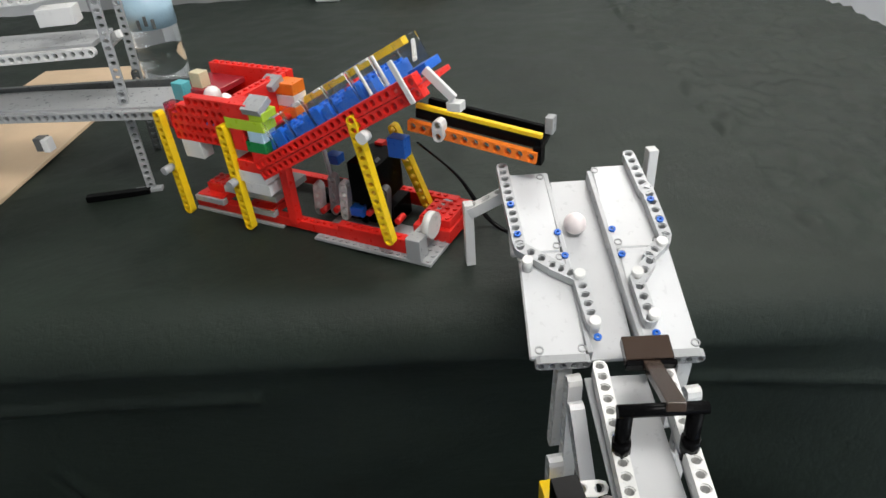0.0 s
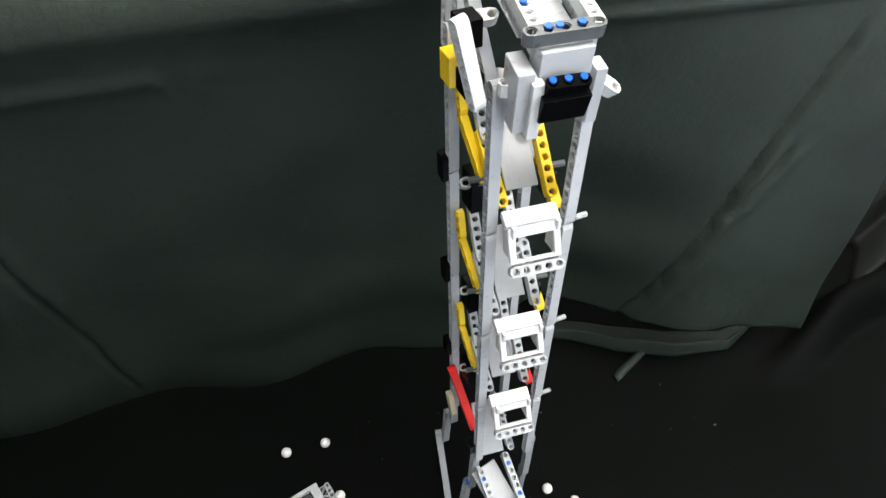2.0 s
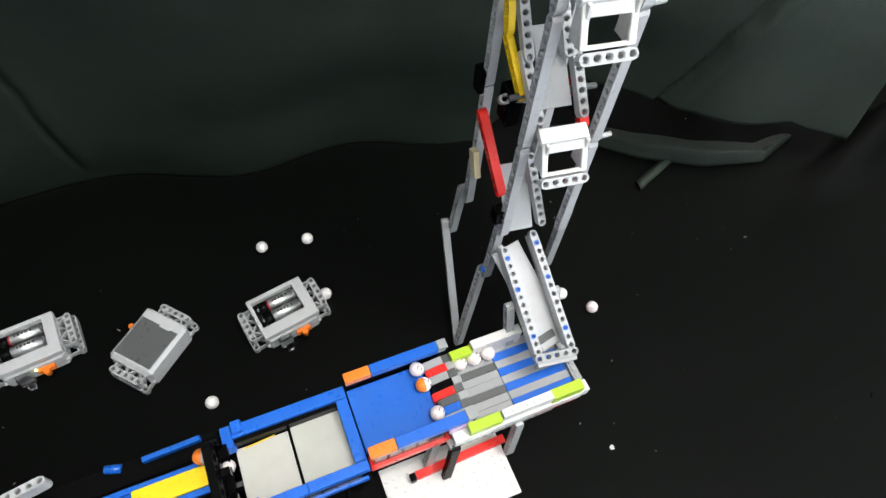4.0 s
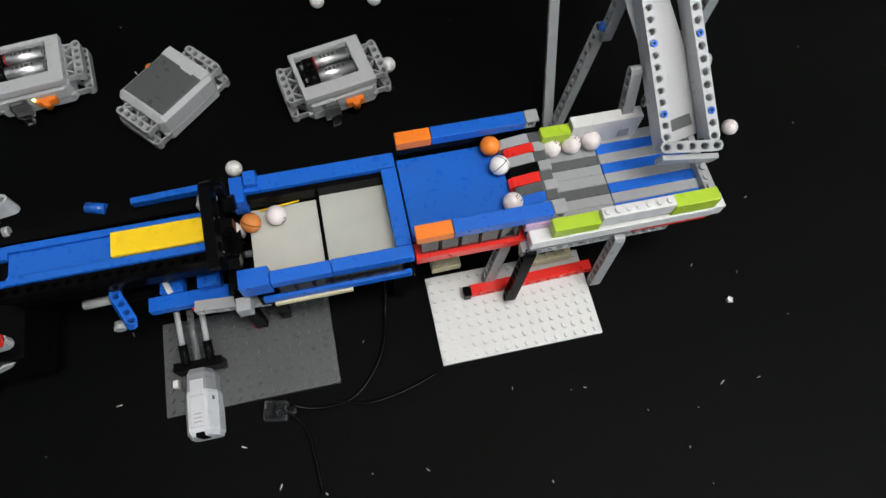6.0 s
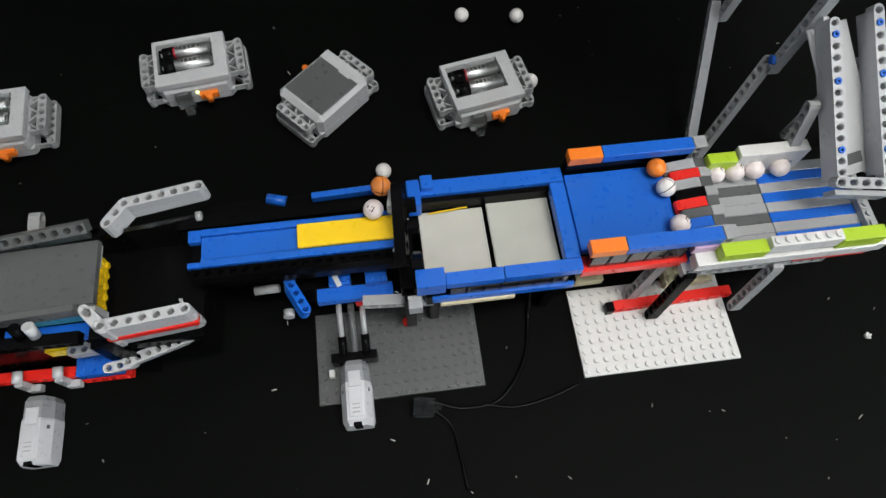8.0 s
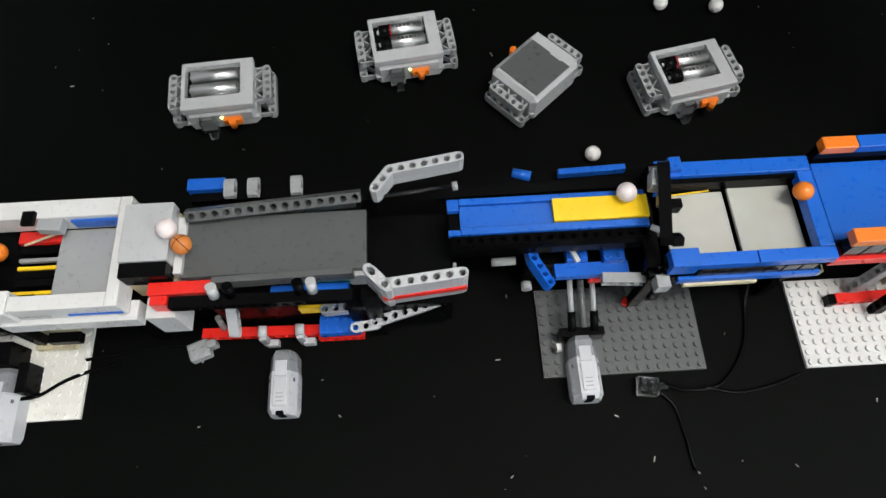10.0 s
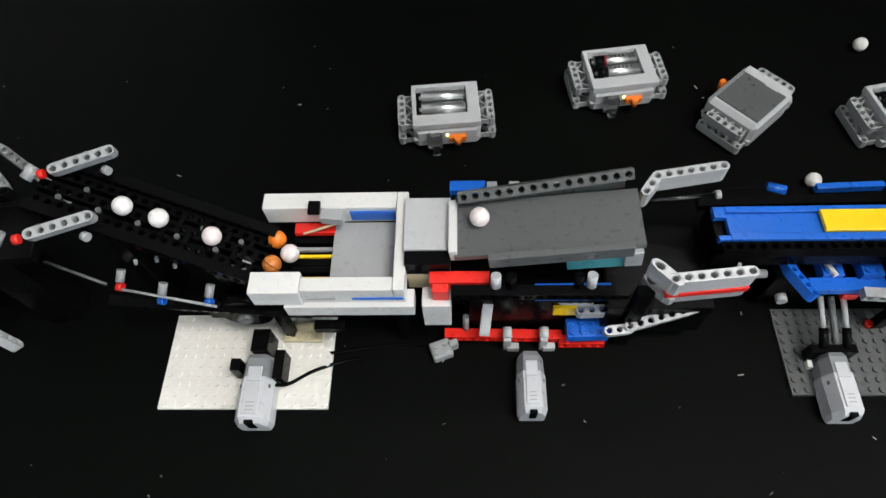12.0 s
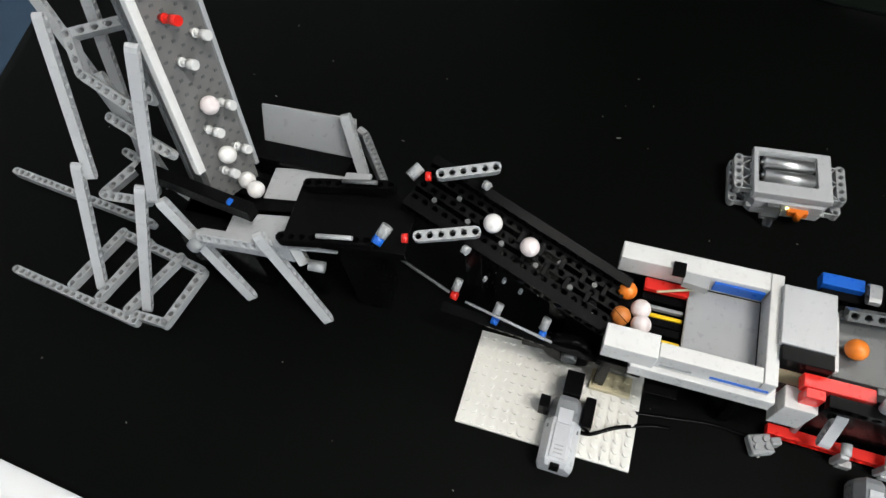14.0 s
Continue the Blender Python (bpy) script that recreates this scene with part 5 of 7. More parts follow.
p1 = plug(-0.132, -0.010, -10, SMOKE)
tube("cord", p1, BLACK, [(-0.12, -0.008, 0.006), (-0.10, -0.014, 0.002), (-0.07, -0.010, 0.002), (-0.045, 0.02, 0.002), (-0.035, 0.06, 0.004), (-0.03, 0.085, 0.03)], 0.0010)
tube("cord", p1, BLACK, [(-0.125, -0.012, 0.004), (-0.112, -0.026, 0.002), (-0.108, -0.05, 0.002), (-0.106, -0.075, 0.002)], 0.0009)
tube("cord", p1, BLACK, [(-0.085, -0.012, 0.002), (-0.06, -0.018, 0.002), (-0.03, -0.014, 0.002), (-0.005, -0.006, 0.002)], 0.0009)
p2 = plug(-0.494, 0.040, 20, LIGHT)
tube("cord", p2, BLACK, [(-0.505, 0.045, 0.004), (-0.53, 0.047, 0.002), (-0.56, 0.043, 0.002), (-0.59, 0.038, 0.004)], 0.0009)


def battery_box(x, y, rz, lid, light):
    """A grey battery box with holed flanges at two levels; a clear window on two cells, or a dark lid."""
    lab = "grey battery box with a dark grey lid, on black cloth" if lid else "grey battery box with a clear window on its cells"
    t = thing("battery_box", x, y, 0, lab, "battery box", "battery boxes", rz)
    M = pose(x, y, 0, 0, 0, rz)

    def put(name, mat, px, py_, pz_, sx, sy, sz, label="", bevel=0.0006, turn=0.0, parent=None):
        return settle(link(name, block_mesh(sx, sy, sz, bevel), mat, parent or t, label), M @ pose(px, py_, pz_, 0, 0, turn))
    # lower shell with a rounded shoulder
    put("body", GREY, 0, 0, 0.0005, 0.067, 0.056, 0.027 if not lid else 0.033, bevel=0.0045)
    put("seam", LIGHT, 0, 0, 0.0125, 0.0676, 0.0566, 0.0012)
    if lid:
        cover = put("lid", DARK, 0.003, 0.001, 0.0328, 0.047, 0.047, 0.0022, "dark grey lid", 0.002)
        put("lid_band", GREY, -0.026, 0, 0.0326, 0.011, 0.050, 0.0016)
        put("lid_catch", GREY, -0.0215, 0.008, 0.0340, 0.006, 0.014, 0.0012, parent=cover)
        for dx in (-0.004, 0.004):
            rod("hole", t, BLACK, M @ V((0.0336, -0.018 + dx, 0.016)), M @ V((0.0343, -0.018 + dx, 0.016)), 0.0022, 8)
    else:
        ob = part("top_frame", frame_mesh(0.067, 0.054, 0.0075, 0.051, 0.035, -0.004, 0.004), GREY, t)
        settle(ob, M @ pose(0, 0, 0.0268))
        put("well", BLACK, -0.004, 0.004, 0.0270, 0.051, 0.035, 0.0006)
        pane(put("cover", GLASS, -0.004, 0.004, 0.0345, 0.0505, 0.0345, 0.0009, "clear plastic window", 0.0002))
        for k, dy in enumerate((-0.0040, 0.0115)):
            c = M @ V((-0.024, dy, 0.0305))
            d = M @ V((0.0185, dy, 0.0305))
            cell = rod("cell", t, CHROME, c, d, 0.0064, 16, "steel battery cell with dark marks")
            if light < 2:
                rod("cell_sleeve", cell, BLACK, c, c.lerp(d, 0.24), 0.00655, 16)
                if k == 1:
                    rod("cell_band", cell, MAROON, c.lerp(d, 0.24), c.lerp(d, 0.28), 0.0066, 16)
                for s_, l in ((0.42, 0.05), (0.50, 0.07), (0.60, 0.05), (0.69, 0.08), (0.80, 0.05)):
                    q = c.lerp(d, s_) + V((0, 0, 0.0065))
                    slab("cell_mark", cell, DARK, q, d - c, (0, 0, 1), 0.042 * l, 0.0034, 0.0002, bevel=0.00002)
            rod("cell_tip", cell, CHROME, c.lerp(d, -0.05), c, 0.002, 8)
            put("contact", CHROME, 0.0195, dy, 0.0276, 0.0012, 0.008, 0.006)
    # flanges: an outer row of holes carried by crossed ribs
    for sx in (-1, 1):
        for z, out, n in ((0.0065, 0.0455, 6), (0.0220, 0.0445, 5)) if not lid else ((0.0080, 0.0425, 6), (0.0230, 0.0420, 5)):
            half = (n - 1) * S / 2
            flange = beam("flange", t, LIGHT, M @ V((sx * out, 0.002 - half, z)), M @ V((sx * out, 0.002 + half, z)), (0, 0, 1), n=n)
            for k in range(4):
                put("rib", LIGHT, sx * (out - 0.0078), 0.002 + (k - 1.5) * 0.0088, z - 0.003, 0.0125, 0.0016, 0.006, turn=40 if k % 2 else -40, bevel=0.0002, parent=flange)
            for e in (-1, 1):
                put("rib", LIGHT, sx * (out - 0.0078), 0.002 + e * (half + 0.002), z - 0.003, 0.0105, 0.0018, 0.006, bevel=0.0002, parent=flange)
    kx = -0.008 if lid else 0.010
    sw = put("switch", ORANGE, kx, -0.0300, 0.012, 0.017, 0.005, 0.007, "orange switch")
    rod("switch_knob", sw, ORANGE, M @ V((kx, -0.0345, 0.012)), M @ V((kx, -0.0345, 0.0215)), 0.0034, 8)
    if not lid:
        plug_ = put("socket", SMOKE, -0.013, -0.0310, 0.006, 0.015, 0.008, 0.016, "smoked cable socket")
        put("socket_clip", SMOKE, -0.012, -0.0370, 0.001, 0.007, 0.006, 0.009, parent=plug_)
        put("socket_pin", DARK, -0.013, -0.0310, 0.0222, 0.010, 0.004, 0.0016, parent=plug_)
    if light:
        rod("power_light", t, GREENGLOW, M @ V((0.0, -0.0283, 0.019)), M @ V((0.0, -0.0290, 0.019)), 0.0014, 8)
    return t


battery_box(-0.492, 0.289, 4, False, 2)
battery_box(-0.314, 0.3345, 7, False, 1)
battery_box(-0.191, 0.292, 222, True, 0)
battery_box(-0.043, 0.280, 11, False, 0)


def tipping_tray():
    """The frame and basket-side of the tilting tray."""
    t = thing("tray_frame", -0.42, 0.1, 0, "black and red building-beam frame of a tilting ball tray", "toy machine")
    bl = lambda name, mat, *a, label="": block(name, t, mat, *a, label)
    bl("lid_plate", GREY, -0.518, -0.4835, 0.0780, 0.1235, 0.0985, 0.1100)
    bl("lid_front", BLACK, -0.517, -0.4840, 0.0665, 0.0776, 0.0935, 0.1090)
    bl("lid_base", TAN, -0.5165, -0.4845, 0.0670, 0.1230, 0.0700, 0.0930)
    bl("lid_base", BLACK, -0.5160, -0.4850, 0.0680, 0.1220, 0.0, 0.0698)
    bl("slope_block", WHITE, -0.505, -0.484, 0.0440, 0.0600, 0.0500, 0.0850)
    bl("red_beam", RED, -0.499, -0.4550, 0.0560, 0.0655, 0.0900, 0.1000)
    bl("red_block", RED, -0.497, -0.4850, 0.0490, 0.0558, 0.0780, 0.0990)
    beam("frame_beam", t, BLACK, (-0.479, 0.0500, 0.0960), (-0.360, 0.0490, 0.0960), (0, 1, 0), n=15, square=True, studs=True)
    beam("frame_beam", t, BLACK, (-0.479, 0.1420, 0.0780), (-0.360, 0.1420, 0.0780), (0, 1, 0), n=15, square=True)
    for x, m in ((-0.451, GREY), (-0.440, BLACK), (-0.392, BLACK), (-0.383, GREY)):
        rod("peg", t, m, (x, 0.0525, 0.1005), (x, 0.0560, 0.1110), 0.0038)
    bl("rear_brick", BLUE, -0.485, -0.4560, 0.1450, 0.1550, 0.0780, 0.0880)
    for x in (-0.451, -0.433, -0.400):
        beam("rear_stub", t, LIGHT, (x, 0.1400, 0.0880), (x, 0.1480, 0.0890), (1, 0, 0), n=2)
    bl("core", BLACK, -0.470, -0.3660, 0.0600, 0.1350, 0.0, 0.0620)
    bl("core_brick", BLUE, -0.42, -0.362, 0.0585, 0.0680, 0.0625, 0.0740)
    bl("core_brick", YELLOW, -0.404, -0.3850, 0.0560, 0.0598, 0.0400, 0.0520)
    beam("bracket", t, GREY, (-0.453, 0.0660, 0.0520), (-0.431, 0.0660, 0.0520), (0, -0.4, 1), n=4)
    beam("bracket", t, GREY, (-0.4555, 0.0610, 0.0500), (-0.458, 0.0470, 0.0300), (1, 0, 0), n=4)
    beam("bracket", t, GREY, (-0.398, 0.0640, 0.0520), (-0.376, 0.0630, 0.0520), (0, -0.4, 1), n=4)
    beam("hinge_arm", t, LIGHT, (-0.383, 0.0545, 0.0500), (-0.350, 0.0560, 0.0500), (0, 0, 1), n=5)
    rod("hinge_roll", t, LIGHT, (-0.350, 0.0590, 0.0560), (-0.331, 0.0600, 0.0560), 0.0048)
    brick("low_brick", t, BLUE, (-0.375, 0.0500, 0.0200), (1, 0.02, 0), 4, 2, 0.0098)
    beam("low_arm", t, GREY, (-0.361, 0.0420, 0.0400), (-0.345, 0.0440, 0.0400), (0, -0.2, 1), n=3)
    beam("low_arm", t, GREY, (-0.345, 0.0445, 0.0440), (-0.290, 0.0560, 0.0560), (0, -0.2, 1), n=8)
    beam("foot_beam", t, RED, (-0.487, 0.0530, 0.0085), (-0.397, 0.0510, 0.0085), (0, 1, 0), n=12, square=True, studs=True)
    beam("foot_beam", t, RED, (-0.392, 0.0470, 0.0065), (-0.362, 0.0470, 0.0065), (0, 1, 0), n=5, square=True)
    for x in (-0.439, -0.409):
        bl("foot_block", GREY, x - 0.003, x + 0.003, 0.0420, 0.0470, 0.0, 0.0200)
        rod("foot_roll", t, GREY, (x, 0.0445, 0.0210), (x, 0.0530, 0.0225), 0.0038)
        bl("foot_tab", GREY, x, x + 0.010, 0.0405, 0.0460, 0.0, 0.0070)
    rod("peg", t, LIGHT, (-0.473, 0.0560, 0.0130), (-0.473, 0.0600, 0.0300), 0.0026)
    # outrigger arms by the tray's mouth
    for z in (0.1030, 0.1110):
        beam("guide_arm", t, GREY, (-0.3370, 0.1240, z), (-0.3265, 0.1380, z), (0, 0, 1), n=3)
        beam("guide_arm", t, GREY, (-0.3265, 0.1380, z), (-0.2755, 0.1465, z), (0, 0, 1), n=7)
    for z, m in ((0.1200, GREY), (0.1120, GREY), (0.1050, RED), (0.0970, LIGHT)):
        if m != RED:
            beam("guide_arm", t, m, (-0.3400, 0.0560, z), (-0.3310, 0.0460, z), (0, 0, 1), n=2)
        if m == RED:
            slab("guide_stripe", t, RED, (-0.3050, 0.0480, z - 0.003), (1, 0.09, 0), (0, 0, 1), 0.058, 0.0082, 0.0055)
        else:
            beam("guide_arm", t, m, (-0.3310, 0.0460, z), (-0.2790, 0.0512, z), (0, 0, 1), n=7)
    for x, y in ((-0.3400, 0.0500), (-0.3400, 0.1270)):
        slab("guide_post", t, BLACK, (x - 0.004, y, 0.0), (1, 0, 0), (0, 0, 1), 0.012, 0.008, 0.0985)
    slab("guide_base", t, BLACK, (-0.325, 0.088, 0.020), (1, 0, 0), (0, 0, 1), 0.080, 0.075, 0.045)
    rod("guide_axle", t, SMOKE, (-0.335, 0.1240, 0.100), (-0.280, 0.1300, 0.100), 0.0015)
    rod("guide_bush", t, LIGHT, (-0.281, 0.1292, 0.100), (-0.277, 0.1297, 0.100), 0.0036)
    rod("guide_axle", t, LIGHT, (-0.2845, 0.054, 0.104), (-0.2835, 0.060, 0.118), 0.0012)


tipping_tray()

TRAY = thing("tilting_tray", -0.482, 0.095, 0.088, "dark grey tilting ball tray with side beams", "toy tray")


def tray_parts():
    t = TRAY
    block("deck", t, DARK, -0.480, -0.3460, 0.0700, 0.1170, 0.0890, 0.0945)
    beam("side_rail", t, DARK, (-0.4715, 0.1150, 0.1040), (-0.3530, 0.1235, 0.1040), (0, -0.7, 0.7), n=15, square=True)
    slab("side_wall", t, DARK, (-0.416, 0.1200, 0.0890), (1, 0.06, 0), (0, 0, 1), 0.124, 0.004, 0.012)
    slab("side_rail", t, DARK, (-0.405, 0.0655, 0.0890), (1, 0.02, 0), (0, 0, 1), 0.100, 0.005, 0.012)
    block("end_block", t, WHITE, -0.4835, -0.4775, 0.0720, 0.1170, 0.0860, 0.0985)
    block("keel", t, AQUA, -0.400, -0.3600, 0.0690, 0.1190, 0.0660, 0.0885)
    ob = link("nose", brick_mesh(5, 3, 0.005, True), YELLOW, t, "yellow studded nose")
    settle(ob, basis((-0.3585, 0.0930, 0.0755), (0, 1, 0), (1, 0, -0.10)))
    block("nose_side", t, GREY, -0.3600, -0.3475, 0.0665, 0.0715, 0.0700, 0.0885)
    block("nose_side", t, WHITE, -0.3545, -0.3480, 0.1000, 0.1170, 0.0840, 0.0888)


tray_parts()


def basket():
    t = thing("ball_basket", -0.57, 0.09, 0, "white brick ball basket with a grey sloping floor", "toy machine")
    bl = lambda name, mat, *a, label="": block(name, t, mat, *a, label)
    bl("wall", WHITE, -0.6300, -0.5255, 0.1185, 0.1330, 0.0850, 0.1050)
    bl("wall", WHITE, -0.5250, -0.5165, 0.0480, 0.1330, 0.0850, 0.1050)
    bl("wall", WHITE, -0.6300, -0.5930, 0.0460, 0.0635, 0.0850, 0.1050)
    bl("wall", WHITE, -0.5925, -0.5255, 0.0480, 0.0590, 0.0850, 0.1046)
    bl("wall_base", WHITE, -0.6080, -0.5110, 0.0440, 0.0590, 0.0700, 0.0846)
    bl("stripe", BLUE, -0.5560, -0.5180, 0.0472, 0.0485, 0.0900, 0.0930)
    bl("stripe", BLUE, -0.5620, -0.5270, 0.1165, 0.1184, 0.0900, 0.1010)
    bl("stripe", LIGHT, -0.5900, -0.5680, 0.0472, 0.0479, 0.0900, 0.0930)
    bl("floor_panel", LIGHT, -0.5760, -0.5255, 0.0595, 0.1180, 0.0820, 0.0850)
    bl("floor_bed", BLACK, -0.6300, -0.5170, 0.0480, 0.1320, 0.0600, 0.0695)
    for i, c in enumerate((BLACK, LIGHT, YELLOW, BLACK, BLACK, YELLOW, BLACK)):
        y = 0.1080 - i * 0.0066
        bl("floor_slat", c, -0.6080, -0.5765, y - 0.006, y - (0.003 if c != BLACK else 0), 0.0760, 0.0800)
    bl("inner_tile", RED, -0.6080, -0.5750, 0.1085, 0.1180, 0.0800, 0.0850)
    bl("latch", BLACK, -0.5930, -0.5840, 0.1120, 0.1230, 0.1052, 0.1090)
    slab("latch", t, LIGHT, (-0.5750, 0.1150, 0.0960), (1, -0.1, 0), (0, 0, 1), 0.018, 0.012, 0.008)
    slab("latch_arm", t, TAN, (-0.585, 0.1090, 0.0900), (1, 0.3, 0.1), (0, 0, 1), 0.030, 0.0015, 0.002)
    bl("latch", BLACK, -0.5960, -0.5820, 0.0600, 0.0640, 0.0880, 0.0940)
    for x in (-0.622, -0.524):
        for y in (0.055, 0.125):
            bl("column", BLACK, x - 0.004, x + 0.004, y - 0.004, y + 0.004, 0.0 if y > 0.08 else 0.0034, 0.0600)
    bl("shelf", BLACK, -0.690, -0.5800, 0.0650, 0.0760, 0.0180, 0.0320)
    brick("foot_brick", t, TAN, (-0.612, 0.056, 0.0034), (1, 0, 0), 4, 2, 0.006)
    bl("bar", BLACK, -0.592, -0.568, 0.040, 0.048, 0.045, 0.053)


basket()


def black_ramp():
    t = thing("ball_ramp", -0.71, 0.095, 0, "glossy black building-beam ball ramp on legs", "toy ramp")
    a, b = V((-0.785, 0.122, 0.134)), V((-0.630, 0.084, 0.088))
    d = b - a
    side = V((0.24, 1, 0)).normalized()
    up = d.cross(side).normalized()
    up = up if up.z > 0 else -up
    for w in (-0.0125, 0.0, 0.0125):
        beam("bed_beam", t, BLACK, a + side * w, b + side * w, up, n=20, square=True)
    for i in range(10):
        c = a.lerp(b, 0.08 + i * 0.09) + side * (0.0063 if i % 2 else -0.0063)
        rod("bed_pin", t, DARK, c, c + up * 0.0046, 0.0022, 8)
    for s in (-1, 1):
        beam("side_beam", t, BLACK, a + side * s * 0.021 + up * 0.006, b + side * s * 0.021 + up * 0.006, side, n=20, square=True)
    for i in range(9):
        c = a.lerp(b, 0.5 + i * 0.055) + side * 0.006 * (-1) ** i + up * 0.003
        slab("cleat", t, BLACK, c, d, up, 0.004, 0.010, 0.003)
    for s, (p, q) in ((1, ((-0.770, 0.125, 0.150), (-0.733, 0.141, 0.150))), (-1, ((-0.769, 0.070, 0.150), (-0.732, 0.084, 0.150)))):
        beam("guide_arm", t, LIGHT, p, q, (0, -0.4, 1), n=6)
        rod("red_pin", t, RED, V(p) + V((-0.011, -0.004, 0)), V(p) + V((-0.007, -0.003, 0)), 0.0035, 10)
        rod("ring", t, LIGHT, V(q) + V((-0.006, -0.010, -0.008)), V(q) + V((-0.002, -0.012, -0.008)), 0.0034, 10)
    rod("stub", t, LIGHT, (-0.794, 0.121, 0.145), (-0.788, 0.130, 0.148), 0.0045)
    rod("stub", t, LIGHT, (-0.797, 0.066, 0.145), (-0.793, 0.073, 0.150), 0.0045)
    rod("stub_pin", t, BLUE, (-0.799, 0.060, 0.143), (-0.797, 0.066, 0.145), 0.0042)
    for y in (0.106, 0.056):
        beam("feed_beam", t, BLACK, (-0.870, y - 0.006, 0.136), (-0.805, y + 0.004, 0.142), (0, 0, 1), n=9)
        rod("feed_axle", t, LIGHT if y < 0.1 else DARK, (-0.842, y - 0.002, 0.1455), (-0.815, y + 0.002, 0.1475), 0.0018)
    slab("feed_bed", t, BLACK, (-0.830, 0.085, 0.120), (1, 0.1, 0), (0, 0, 1), 0.095, 0.052, 0.010)
    slab("feed_leg", t, BLACK, (-0.83, 0.085, 0.0), (1, 0.1, 0), (0, 0, 1), 0.03, 0.03, 0.12)
    slab("ramp_leg", t, BLACK, (-0.735, 0.102, 0.0), (1, -0.1, 0), (0, 0, 1), 0.014, 0.03, 0.115)
    slab("ramp_leg", t, BLACK, (-0.665, 0.094, 0.0), (1, -0.1, 0), (0, 0, 1), 0.014, 0.03, 0.095)
    beam("rail_low", t, BLACK, (-0.752, 0.062, 0.060), (-0.600, 0.055, 0.050), (0, 1, 0.3), n=19, square=True)
    for x, y, m in ((-0.751, 0.072, RED), (-0.714, 0.060, BLUE), (-0.676, 0.058, BLUE)):
        rod("red_pin" if m == RED else "blue_pin", t, m, (x, y, 0.066), (x + 0.005, y - 0.001, 0.066), 0.0036, 10)
        rod("stub", t, LIGHT, (x + 0.002, y + 0.003, 0.068), (x + 0.004, y + 0.011, 0.074), 0.0034)
    rod("stub", t, WHITE, (-0.645, 0.078, 0.075), (-0.642, 0.084, 0.085), 0.0035)
    rod("axle", t, DARK, (-0.80, 0.082, 0.09), (-0.75, 0.066, 0.082), 0.0012)
    rod("axle", t, LIGHT, (-0.735, 0.060, 0.085), (-0.665, 0.052, 0.070), 0.0011)
    for i in range(6):
        x = -0.725 + i * 0.014
        rod("white_pin", t, LIGHT, (x, 0.078 + 0.004 * (i % 2), 0.092 - i * 0.003), (x + 0.001, 0.079 + 0.004 * (i % 2), 0.096 - i * 0.003), 0.0016, 6)


black_ramp()


BELT = plastic("belt_grey_plastic", (0.15, 0.15, 0.145), 0.4)


